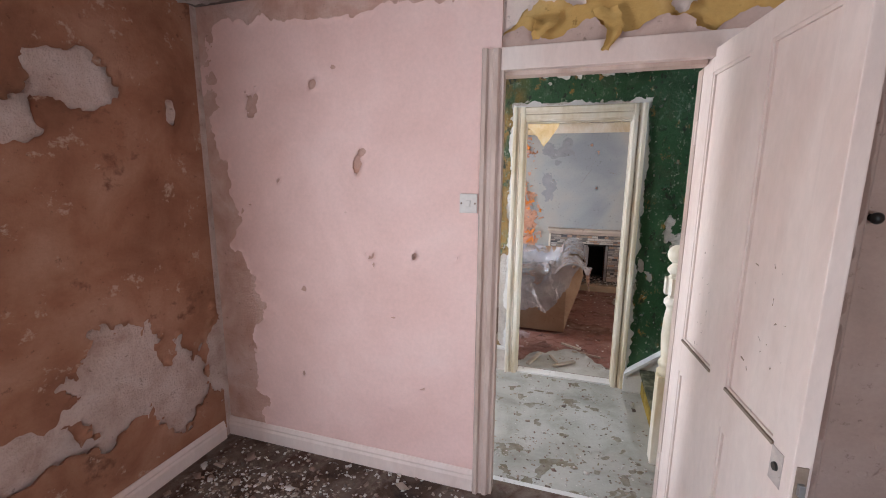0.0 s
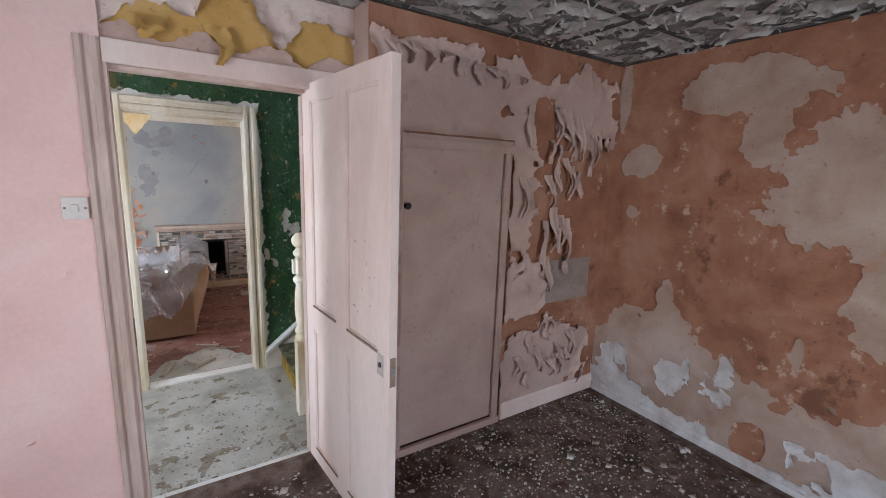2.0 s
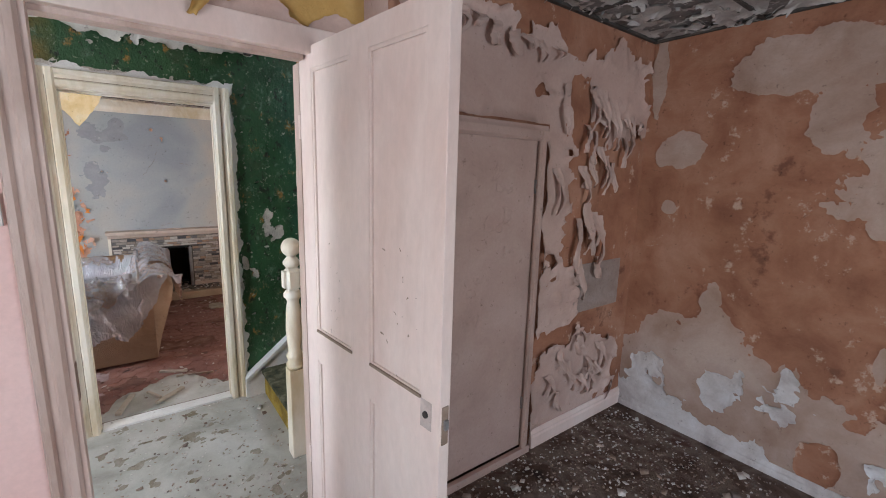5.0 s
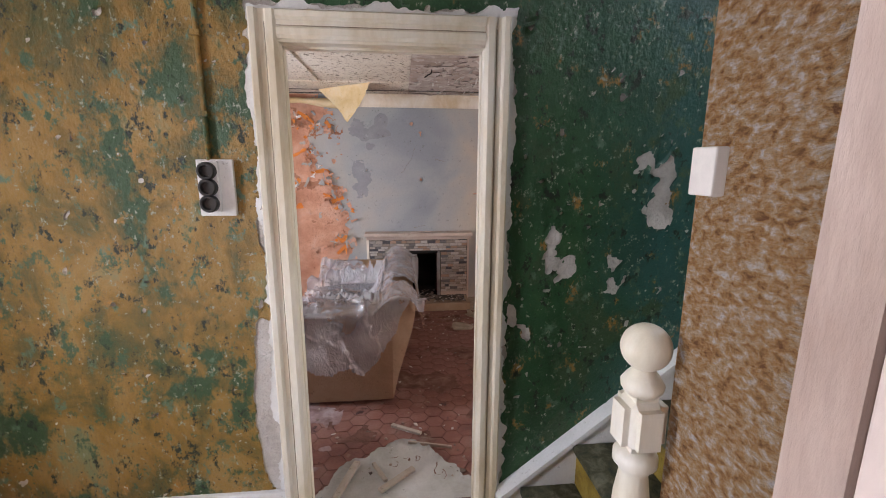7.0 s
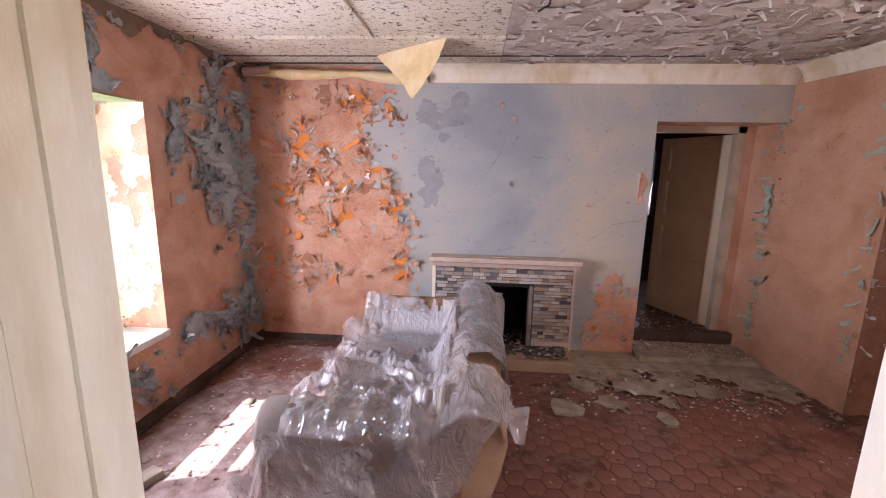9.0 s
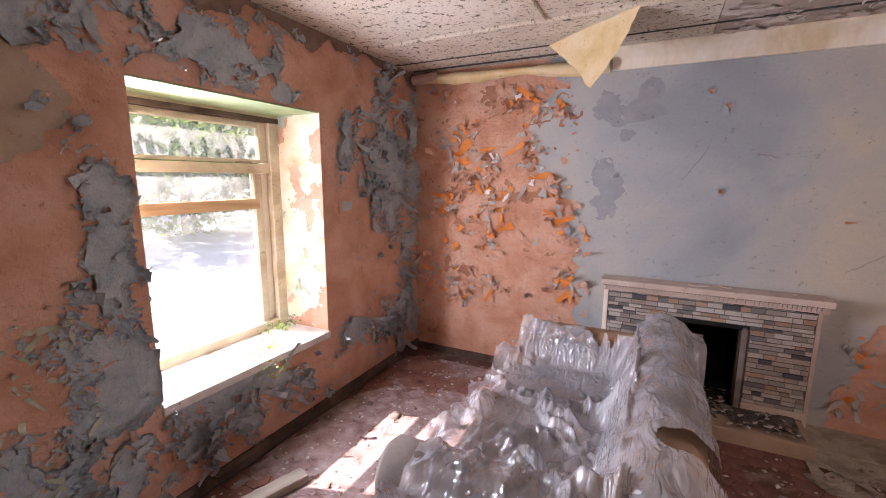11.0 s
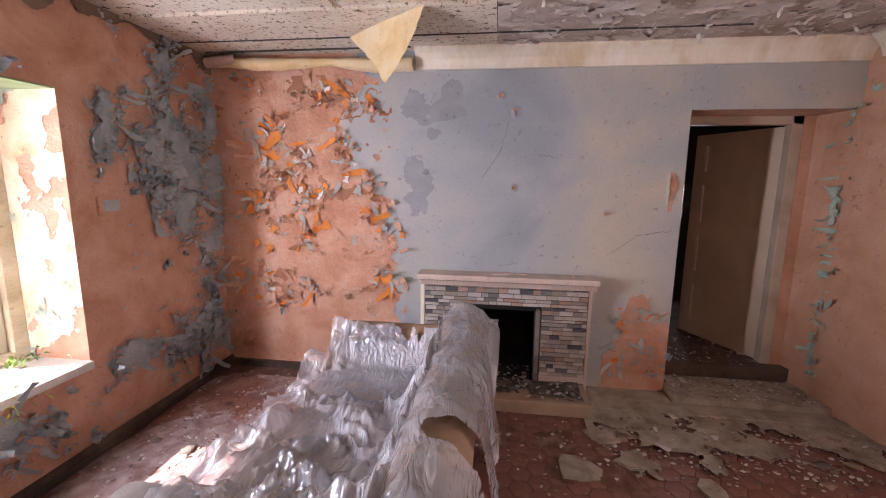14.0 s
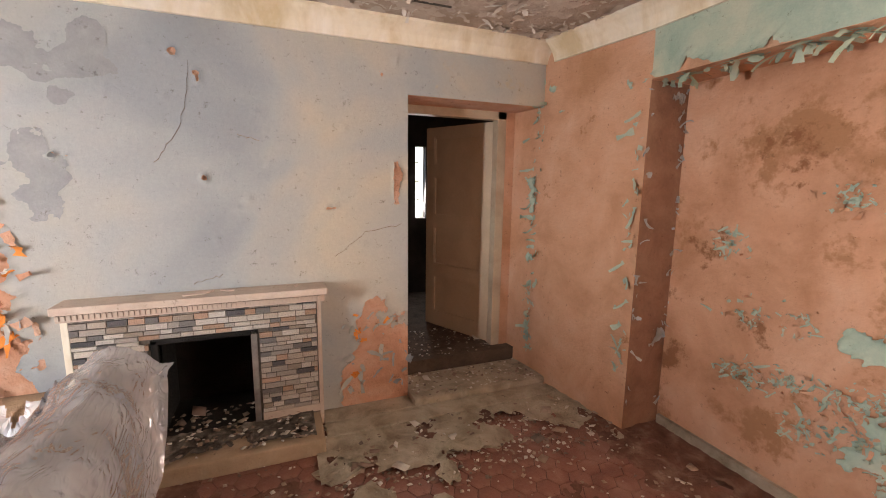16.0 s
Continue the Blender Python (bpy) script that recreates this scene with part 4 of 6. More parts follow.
scraps("orange_flakes", 90, at_n, 0.06, BRIGHT, wall_n, 9, curl=0.9, label="bright orange paper scraps")
scraps("grey_flakes", 130, at_n, 0.045, CHIMNEY, wall_n, 10, curl=1.0)
scraps("salmon_flakes", 260, at_n, 0.05, ORANGE, wall_n, 19, curl=1.0)
scraps("white_flakes", 30, at_n, 0.045, PAINTWHITE, wall_n, 20, curl=1.0)
scraps("grey_flakes", 30, lambda r: ((r.uniform(1.08, 1.46), 7.508, r.uniform(0.12, 0.58)), (1, 0, 0), (0, -1, 0)), 0.04, CHIMNEY, wall_n, 25, curl=1.0)
scraps("orange_flakes", 7, lambda r: ((r.uniform(1.1, 1.45), 7.508, r.uniform(0.15, 0.6)), (1, 0, 0), (0, -1, 0)), 0.05, BRIGHT, wall_n, 12)


def f_e2(u, v):
    y = 7.9 - u
    f = fbm(y, v, 7, 91) * 1.3 - 1.2
    f = f + 0.75 * np.clip(blob(y, v, 5.45, 0.55, 0.75, 0.55), 0, 1) + 0.6 * np.clip(1 - np.abs(y - 7.58) / 0.17, 0, 1) * np.clip(2.1 - v, 0, 1)
    return f


coat("green_scraps", (2.345, 7.9, 0.0), (0.145, -0.9894, 0), Z, (-0.9894, -0.145, 0), 1.17, 2.24, lambda u, v: f_e2(u, v) + 1.2 * np.clip((v - 2.02) * 4, 0, 1) * np.clip(u - 0.75, 0, 0.4) * 2.5, MINT, wall_e2, cell=0.014, lift=0.02, band=0.4)
coat("green_scraps", (2.78, 6.74, 0.0), NY, Z, NX, 2.2, 1.92, lambda u, v: 1.3 * np.maximum.reduce([blob(6.74 - u, v, 5.86, 0.80, 0.14, 0.10), blob(6.74 - u, v, 5.68, 0.42, 0.22, 0.24), blob(6.74 - u, v, 5.3, 0.7, 0.4, 0.4)]) + 0.9 * fbm(u, v, 16, 96) - 0.45, MINT, wall_e2, cell=0.014, lift=0.02, band=0.4)
coat("green_beam_paint", (2.515, 6.74, 1.93), NY, Z, NX, 2.2, 0.32, lambda u, v: 0.75 + fbm(u, v, 4, 95) + np.clip(v - 0.04, -0.04, 0) * 12, MINT, wall_e2, cell=0.014, lift=0.02, band=0.4)
# The return face lies in shade; a darker brown coat paints that shade on.
coat("return_shade", (2.512, 6.74, 0.0), PX, Z, NY, 0.268, 1.925, lambda u, v: 1.0 + 0 * u, RETURNSHADE, wall_e2, cell=0.03, off=0.0012, lift=0)
coat("damp_plaster", (2.78, 6.738, 0.0), NY, Z, NX, 1.236, 1.925, lambda u, v: 1.0 + 0 * u, DAMP, wall_e2, cell=0.05, off=0.001, lift=0)
coat("green_scraps", (2.515, 6.74, 0.0), PX, Z, NY, 0.26, 1.92, lambda u, v: fbm(u, v, 9, 97) * 1.2 - 0.75 - 1.5 * np.abs(u - 0.15), GREYPAINT, wall_e2, cell=0.014, lift=0.012)
GREEN_AT = [(6.30, 0.79), (6.10, 0.82), (6.33, 0.49), (6.22, 0.52), (6.09, 0.55), (5.91, 0.56), (6.0, 0.36), (5.85, 0.42), (5.75, 0.62), (6.42, 1.13), (5.96, 1.37), (5.6, 0.5), (5.7, 0.3), (5.6, 0.9)]


def at_e2(r):
    y, z = GREEN_AT[r.randint(len(GREEN_AT))]
    return (2.777, y + r.normal(0, 0.05), max(0.08, z + r.normal(0, 0.035))), (0, 1, 0), (-1, 0, 0)


scraps("green_flakes", 420, at_e2, 0.02, MINT, wall_e2, 13, curl=1.0)
scraps("salmon_flakes", 200, at_e2, 0.022, EASTWALL, wall_e2, 22, curl=1.0)
scraps("green_flakes", 70, lambda r: ((2.393 + 0.002, 7.55 + r.normal(0, 0.03), r.uniform(0.15, 2.0)), (0, 1, 0), (-0.99, -0.14, 0)), 0.035, MINT, wall_e2, 23, curl=1.0)
scraps("grey_flakes", 35, lambda r: ((r.choice((2.53, 2.76)) + r.normal(0, 0.012), 6.737, r.uniform(0.1, 1.9)), (1, 0, 0), (0, -1, 0)), 0.03, GREYPAINT, wall_e2, 24, curl=1.0)
scraps("green_flakes", 110, lambda r: ((2.53 + 0.1 * r.rand(), r.uniform(5.2, 6.72), 1.928), (0, 1, 0), (0, 0, -1)), 0.045, MINT, wall_e2, 14, curl=0.8)
scraps("green_flakes", 40, lambda r: ((2.505 - 0.147 * 0.02, 6.79 + r.uniform(-0.03, 0.03), r.uniform(0.3, 2.0)), (0, 1, 0), (-1, 0, 0)), 0.03, MINT, wall_e2, 15)



def crack(pts, y, parent, width=0.004):
    """A fine settlement crack across a wall that faces -y."""
    bm = bmesh.new()
    rgk = random.Random(int(pts[0][0] * 100))
    path = []
    for (x0, z0), (x1, z1) in zip(pts, pts[1:]):
        for i in range(8):
            path.append((x0 + (x1 - x0) * i / 8 + rgk.uniform(-0.006, 0.006), z0 + (z1 - z0) * i / 8 + rgk.uniform(-0.008, 0.008)))
    rows = [(bm.verts.new((x, y, z - width * rgk.uniform(0.2, 0.6))), bm.verts.new((x, y - 0.003, z + width * rgk.uniform(0.2, 0.6)))) for x, z in path]
    for a, b in zip(rows, rows[1:]):
        bm.faces.new((a[0], b[0], b[1], a[1]))
    return part("crack", bm, MARK, parent)


for pts in ([(1.02, 0.96), (1.2, 1.1), (1.45, 1.15)], [(0.17, 1.47), (0.30, 1.66), (0.36, 2.0)], [(0.55, 1.62), (0.66, 1.60)], [(0.30, 0.86), (0.46, 0.90)], [(-0.85, 0.62), (-0.75, 0.66), (-0.66, 0.61)]):
    crack(pts, 7.507, wall_n)

coat("dark_blotches", (-0.7, 7.506, 0.9), PX, Z, NY, 1.0, 1.25, lambda u, v: 1.1 * np.maximum.reduce([blob(u, v, 0.42, 1.04, 0.13, 0.13), blob(u, v, 0.60, 1.0, 0.16, 0.09), blob(u, v, 0.66, 1.12, 0.08, 0.10), blob(u, v, 0.42, 0.52, 0.12, 0.18), blob(u, v, 0.55, 0.86, 0.07, 0.05)]) + 0.75 * fbm(u, v, 8, 181) - 0.28, BLOTCH, wall_n, cell=0.012, off=0.0015, lift=0.0)

coat("old_paint_scars", (-1.75, 7.51, 0.15), PX, Z, NY, 1.3, 2.0, lambda u, v: 0.75 * fbm(u, v, 5, 183) + 0.5 * fbm(u, v, 14, 184) - 0.52 + 0.3 * np.clip(v - 1.3, 0, 0.5), surf("stained_brown_scars", [(0.36, 0.16, 0.09), (0.47, 0.24, 0.15)], 8, bump=0.5), wall_n, cell=0.012, off=0.0012, lift=0.006)

# flaking ceilings
coat("flaking_paint", (-1.785, -0.5, 2.42), PX, PY, (0, 0, -1), 4.475, 3.42, lambda u, v: fbm(u, v, 13, 101) * 1.2 + 0.05, FLAKE, ceiling_1, cell=0.02, lift=0.02, band=0.5)
scraps("ceiling_flakes", 1100, lambda r: ((r.uniform(0.6, 2.65), r.uniform(1.0, 2.75), 2.418), (1, 0, 0), (0, 0, -1)), 0.026, FLAKE, ceiling_1, 17, curl=0.5)
for x in (-0.47, 0.75, 1.97):
    structure(boxes("ceiling_strip", [(x - 0.014, x + 0.014, -1.4, 2.778, 2.408, 2.421)], STRIP), "dark ceiling cover strip", "trim")
for y in (-0.22, 1.0, 2.22):
    structure(boxes("ceiling_strip", [(-1.785, 2.688, y - 0.011, y + 0.011, 2.410, 2.4205)], STRIP), "dark ceiling cover strip", "trim")
structure(boxes("ceiling_strip", [(0.82, 2.688, 2.755, 2.779, 2.404, 2.4205)], STRIP), "dark ceiling edge strip", "trim")
structure(boxes("ceiling_strip", [(2.666, 2.689, -1.4, 2.755, 2.404, 2.4205)], STRIP), "dark ceiling edge strip", "trim")
coat("flaking_paint", (0.253, 4.52, 2.292), PX, PY, (0, 0, -1), 2.4, 2.95, lambda u, v: 0.7 * fbm(u, v, 7, 105) + 0.7 * fbm(u, v, 22, 106, 4) - 0.1, surf("pale_ceiling_paint", [(0.50, 0.43, 0.38), (0.62, 0.56, 0.50)], 8), ceiling_4, cell=0.016, lift=0.010, band=0.4)
scraps("ceiling_flakes", 420, lambda r: ((r.uniform(0.4, 2.3), r.uniform(5.0, 7.35), 2.288), (1, 0, 0), (0, 0, -1)), 0.03, WHITECEIL, ceiling_4, 19, curl=0.5)
structure(boxes("ceiling_strip", [(-1.765, 0.25, 6.785, 6.82, 2.283, 2.302)], CREAMCEIL), "ceiling board cover strip", "trim")
structure(boxes("ceiling_strip", [(-0.58, -0.55, 4.52, 6.785, 2.286, 2.302)], CREAMCEIL), "ceiling board cover strip", "trim")
structure(boxes("ceiling_gap", [(-1.765, 1.6, 7.20, 7.207, 2.284, 2.295)], STRIP), "open joint between ceiling boards", "trim")
# No real gap here: a dark bar gives the shade behind the paper.
structure(boxes("ceiling_gap", [(-1.72, -0.3, 7.40, 7.412, 2.281, 2.291)], STRIP), "dark strip drawn as the shaded gap behind the sagging ceiling paper", "trim")

# coving, skirtings, casings
cov = [(0, 0), (0.085, 0), (0.083, -0.014), (0.06, -0.035), (0.035, -0.068), (0.018, -0.105), (0.014, -0.124), (0, -0.126)]
structure(profile("trim_coving", cov, ((-0.28, 7.506, 2.291), NY, Z), ((2.42, 7.506, 2.291), NY, Z), WHITEWOOD, smooth=False), "cream plaster coving", "coving")
structure(profile("trim_coving", cov, ((2.415, 7.42, 2.291), NX, Z), ((2.515, 6.74, 2.291), NX, Z), WHITEWOOD), "cream plaster coving", "coving")
structure(profile("trim_coving", cov, ((2.515, 6.74, 2.291), NX, Z), ((2.515, 4.52, 2.291), NX, Z), WHITEWOOD), "cream plaster coving", "coving")
skp = [(0, 0), (0.02, 0), (0.02, 0.085), (0.014, 0.098), (0.016, 0.108), (0.006, 0.13), (0, 0.13)]
structure(profile("baseboard", skp, ((-1.785, 2.96, 0), NY, Z), ((-0.27, 2.96, 0), NY, Z), PINKWOOD), "pink painted skirting board", "skirting board")
structure(profile("baseboard", skp, ((-1.785, -1.4, 0), PX, Z), ((-1.785, 2.9, 0), PX, Z), PINKWOOD), "pink painted skirting board", "skirting board")
structure(profile("baseboard", skp, ((1.76, 2.78, 0), NY, Z), ((2.69, 2.78, 0), NY, Z), PINKWOOD), "pink painted skirting board", "skirting board")
structure(profile("baseboard", skp, ((2.69, -1.4, -0.06), NX, Z), ((2.69, 2.76, -0.04), NX, Z), CHALK), "skirting board lost under salt bloom", "skirting board")
structure(profile("baseboard", [(0, 0), (0.03, 0), (0.03, 0.055), (0.012, 0.075), (0, 0.075)], ((-1.765, 4.52, -0.004), PX, Z), ((-1.765, 7.51, -0.004), PX, Z), DARKWOOD), "dark rotten skirting board", "skirting board")
structure(profile("baseboard", [(0, 0), (0.025, 0), (0.025, 0.05), (0, 0.055)], ((-1.735, 7.51, -0.004), NY, Z), ((-0.23, 7.51, -0.004), NY, Z), DARKWOOD), "dark rotten skirting board", "skirting board")
structure(boxes("baseboard", [(-1.78, -0.335, 4.335, 4.36, 0.185, 0.215)], PAINTWHITE, bevel=0.006), "white painted dado line over bare stone", "skirting board")
structure(boxes("baseboard", [(2.755, 2.78, 4.52, 6.72, 0, 0.06)], CONCRETE), "low dusty plinth", "skirting board")

arch = [(0, 0), (0.085, 0), (0.085, 0.012), (0.075, 0.022), (0.055, 0.022), (0.048, 0.016), (0.03, 0.016), (0.022, 0.03), (0.006, 0.032), (0, 0.024)]


def casing(name, x0, x1, y, top, material, side, parent, w=1.0, legs=(True, True)):
    """Door casing round an opening x0..x1, on the wall face y, standing off towards side (-1 or +1 in y)."""
    n = (0, side, 0)
    pts = [(a * w, b) for a, b in arch]
    mir = [(0.085 * w - a, b) for a, b in pts]
    if legs[0]:
        profile(name, pts, ((x0 - 0.085 * w, y, 0), PX, n), ((x0 - 0.085 * w, y, top + 0.085 * w), PX, n), material, parent)
    if legs[1]:
        profile(name, mir, ((x1, y, 0), PX, n), ((x1, y, top + 0.085 * w), PX, n), material, parent)
    profile(name, mir, ((x0, y, top), Z, n), ((x1, y, top), Z, n), material, parent)


door_2 = structure(thing("door_2", "open doorway with moulded cream painted casing", "doorway"))
casing("casing", -0.25, 0.47, 4.357, 1.98, WHITEWOOD, -1, door_2, 1.06)
boxes("lining", [(-0.26, -0.249, 4.352, 4.456, 0, 1.98), (0.469, 0.48, 4.352, 4.456, 0, 1.98), (-0.26, 0.48, 4.352, 4.456, 1.97, 1.985)], WHITEWOOD, door_2)
boxes("stop", [(-0.249, -0.244, 4.40, 4.43, 0, 1.97), (0.464, 0.469, 4.40, 4.43, 0, 1.97), (-0.249, 0.469, 4.40, 4.43, 1.962, 1.97)], WHITEWOOD, door_2)
GRIME = surf("grimy_groove", [(0.20, 0.15, 0.10), (0.42, 0.35, 0.26)], 9, 0.8, 0.2, stretch=(1, 1, 0.3))
for x in (-0.2905, -0.3165, 0.5085, 0.5345):
    boxes("groove", [(x, x + 0.0028, 4.3385, 4.3415, 0.01, 2.03)], GRIME, door_2)
for z in (2.0185, 2.0445):
    boxes("groove", [(-0.25, 0.47, 4.3385, 4.3415, z, z + 0.0028)], GRIME, door_2)
boxes("sill", [(-0.24, 0.467, 4.36, 4.45, 0, 0.012)], PAINTWHITE, door_2, "worn white threshold")
coat("paint_ring", (-0.40, 4.36, 0), PX, Z, NY, 1.06, 2.15, lambda u, v: np.minimum(np.maximum(np.abs(u - 0.514) - 0.436, v - 2.063) * 40, (0.05 - np.maximum(np.abs(u - 0.514) - 0.436, v - 2.063)) * 22 - 0.45 + 0.7 * fbm(u, v, 10, 66)), PAINTWHITE, door_2, off=0.008, cell=0.009, lift=0.004)

door_1 = structure(thing("door_1", "doorway with pink painted casing and frame", "doorway"))
# Grimy pink gloss, also darkened for the shade on casing and lining.
GRIMYSHADEDPINK = surf("grimy_shaded_pink_gloss", [(0.40, 0.28, 0.23), (0.54, 0.41, 0.35), (0.66, 0.53, 0.47)], 6, 0.5, 0.2, 40, spots=[((0.22, 0.13, 0.09), 12, 0.70)], stretch=(1, 1, 0.25))
profile("casing", [(a * 0.9, b) for a, b in arch], ((-0.267, 2.958, 0), PX, NY), ((-0.267, 2.958, 2.10), PX, NY), GRIMYSHADEDPINK, door_1)
boxes("head_board", [(-0.19, 0.82, 2.95, 2.99, 2.015, 2.105)], PINKWOOD, door_1, bevel=0.004)
boxes("lining", [(-0.195, -0.176, 2.952, 3.004, 0, 2.02), (-0.195, 0.575, 2.99, 3.055, 2.0, 2.092), (0.578, 0.66, 3.062, 3.13, 0, 2.0)], GRIMYSHADEDPINK, door_1)
boxes("threshold", [(-0.19, 0.57, 3.05, 3.10, 0, 0.012)], PAINTWHITE, door_1, "pale worn threshold strip")
boxes("striker", [(-0.1765, -0.173, 2.96, 2.992, 0.86, 0.98)], MARK, door_1)


# ---- things of the first room ----
def panel_door(name, w, h, t, rails, stiles, material, label, category, parent=None, relief=0.010):
    """A framed door in its own axes: x across, y thickness, z up. rails: (z0, z1) rows; stiles: (x0, x1)."""
    ob = thing(name, label, category)
    for a, b in stiles:
        boxes("stile", [(a, b, 0, t, 0.0, h)], material, ob, bevel=0.003)
    for z0, z1 in rails:
        for (a, b), (c, d) in zip(stiles, stiles[1:]):
            boxes("rail", [(b - 0.001, c + 0.001, 0.0005, t - 0.0005, z0, z1)], material, ob)
    for (z0, z1), (z2, z3) in zip(rails, rails[1:]):
        for (a, b), (c, d) in zip(stiles, stiles[1:]):
            boxes("panel", [(b - 0.002, c + 0.002, relief, t - relief, z1 - 0.002, z2 + 0.002)], material, ob)
            bm = bmesh.new()
            g = 0.012
            for yy, s in ((0.0, 1), (t, -1)):
                for bx in ((b, b + g, z1, z2), (c - g, c, z1, z2), (b, c, z1, z1 + g), (b, c, z2 - g, z2)):
                    y0, y1 = sorted((yy + s * 0.003, yy + s * relief))
                    cube(bm, bx[0], bx[1], y0, y1, bx[2], bx[3])
            part("moulding", bm, material, ob)
    return ob


W1 = 0.865
leaf = panel_door("panelled_door", W1, 2.03, 0.04, [(0, 0.09), (0.79, 0.92), (1.95, 2.03)], [(0, 0.10), (0.38, 0.50), (0.78, W1)], PINKWOOD,
                  "pale pink four-panel door standing open, chipped gloss paint", "door")
leaf.matrix_world = Matrix.Translation((0.578, 3.055, 0.012)) @ Matrix.Rotation(radians(-84.5), 4, "Z")
boxes("ledge", [(0.10, 0.38, -0.004, 0.002, 0.917, 0.926), (0.50, 0.78, -0.004, 0.002, 0.917, 0.926), (0.10, 0.38, -0.003, 0.002, 0.088, 0.096), (0.50, 0.78, -0.003, 0.002, 0.088, 0.096)], MARK, leaf, "grimy panel ledges")
lock_plate = boxes("lock_plate", [(W1 - 0.001, W1 + 0.003, 0.008, 0.032, 0.80, 0.92)], MARK, leaf, "rusty lock plate", bevel=0.001)
boxes("latch", [(W1, W1 + 0.012, 0.013, 0.027, 0.85, 0.88)], STEEL, lock_plate, bevel=0.002)
bm = bmesh.new()
bmesh.ops.create_cone(bm, cap_ends=True, segments=14, radius1=0.012, radius2=0.010, depth=0.008, matrix=Matrix.Translation((W1 - 0.06, -0.003, 0.875)) @ Matrix.Rotation(radians(90), 4, "X"))
part("keyhole", bm, BLACK, leaf)
boxes("worn_patch", [(W1 - 0.085, W1 - 0.035, -0.0015, 0.0005, 0.83, 0.92)], surf("grey_smear", [(0.42, 0.35, 0.32), (0.62, 0.52, 0.47)], 14), leaf)
scraps("chips", 30, lambda r: ((r.choice((0.22, 0.24, 0.62, 0.7)) + r.uniform(-0.05, 0.05), 0.0085, r.choice((1.3, 1.22, 1.1, 0.98)) + r.uniform(-0.09, 0.09)), (1, 0, 0), (0, -1, 0)), 0.006, MARK, leaf, 21, curl=0.2)
for z in (0.25, 1.7):
    boxes("hinge", [(-0.010, 0.002, -0.005, 0.005, z, z + 0.09)], PINKWOOD, leaf, bevel=0.002)

cup = thing("cupboard_door", "flat dull pink cupboard door in a moulded frame, blistered paint", "cupboard door")
cf = [(0, 0), (0.055, 0), (0.055, 0.012), (0.045, 0.022), (0.02, 0.018), (0.008, 0.010), (0, 0.008)]
profile("frame", [(0.055 - a, b) for a, b in cf], ((1.677, 2.778, 0.06), PX, NY), ((1.677, 2.778, 1.81), PX, NY), PINK_DULL, cup)
profile("frame", cf, ((0.955, 2.778, 0.06), PX, NY), ((0.955, 2.778, 1.81), PX, NY), PINK_DULL, cup)
profile("frame", [(0.075 - a * 1.36, b) for a, b in cf], ((0.95, 2.778, 1.762), Z, NY), ((1.735, 2.778, 1.762), Z, NY), PINK_DULL, cup)
boxes("bottom_rail", [(0.955, 1.735, 2.752, 2.778, 0.0, 0.062)], PINK_DULL, cup, bevel=0.004)
boxes("leaf", [(1.006, 1.688, 2.786, 2.825, 0.066, 1.770)], PINK_DULL, cup, bevel=0.003)
coat("blistered_paint", (1.05, 2.79, 0.15), PX, Z, NY, 0.6, 1.5, lambda u, v: fbm(u, v, 16, 111) * 1.2 - 0.62 + 0.45 * np.clip(blob(u, v, 0.35, 1.2, 0.3, 0.25), 0, 1), PINK_DULL, cup, cell=0.012, lift=0.005, band=0.5)["kind"] = "stuff"
for z in (0.3, 1.5):
    boxes("hinge", [(1.672, 1.682, 2.774, 2.79, z, z + 0.07)], STEEL, cup)
bm = bmesh.new()
lathe(bm, 0, 0, [(0.012, 0.0), (0.008, 0.008), (0.008, 0.016), (0.017, 0.022), (0.019, 0.032), (0.012, 0.040), (0.002, 0.042)], 14)
bm.transform(Matrix.Translation((1.03, 2.787, 1.467)) @ Matrix.Rotation(radians(90), 4, "X"))
part("knob", bm, BLACK, cup, "small black knob", smooth=True)
# Black sheet behind the leaf puts the shade into the gaps round it.
boxes("gap", [(1.0, 1.69, 2.826, 2.83, 0.05, 1.79)], BLACK, cup)

sw = thing("light_switch", "old off-white light switch plate with two screws", "light switch")
boxes("plate", [(-0.358, -0.278, 2.946, 2.958, 1.418, 1.504)], PLASTICW, sw, bevel=0.003)
boxes("rocker", [(-0.328, -0.308, 2.940, 2.947, 1.446, 1.476)], PLASTICW, sw, bevel=0.002)
for x in (-0.349, -0.287):
    bm = bmesh.new()
    bmesh.ops.create_cone(bm, cap_ends=True, segments=10, radius1=0.0045, radius2=0.004, depth=0.003, matrix=Matrix.Translation((x, 2.945, 1.461)) @ Matrix.Rotation(radians(90), 4, "X"))
    part("screw", bm, MARK, sw)
patch = structure(boxes("plaster_patch", [(2.06, 2.54, 2.776, 2.781, 0.78, 1.08)], surf("cement_patch", [(0.27, 0.20, 0.17), (0.37, 0.29, 0.26)], 9, bump=0.5), bevel=0.002), "grey cement patch on the wall", "wall patch")

# ---- things of the hall ----
newel = thing("newel_post", "turned cream painted newel post with ball finial", "newel post", at=(0, 0, 0))
NXP, NYP = 0.66, 3.52
boxes("post", [(NXP - 0.042, NXP + 0.042, NYP - 0.042, NYP + 0.042, 0, 0.52)], WHITEWOOD, newel, bevel=0.005)
bm = bmesh.new()
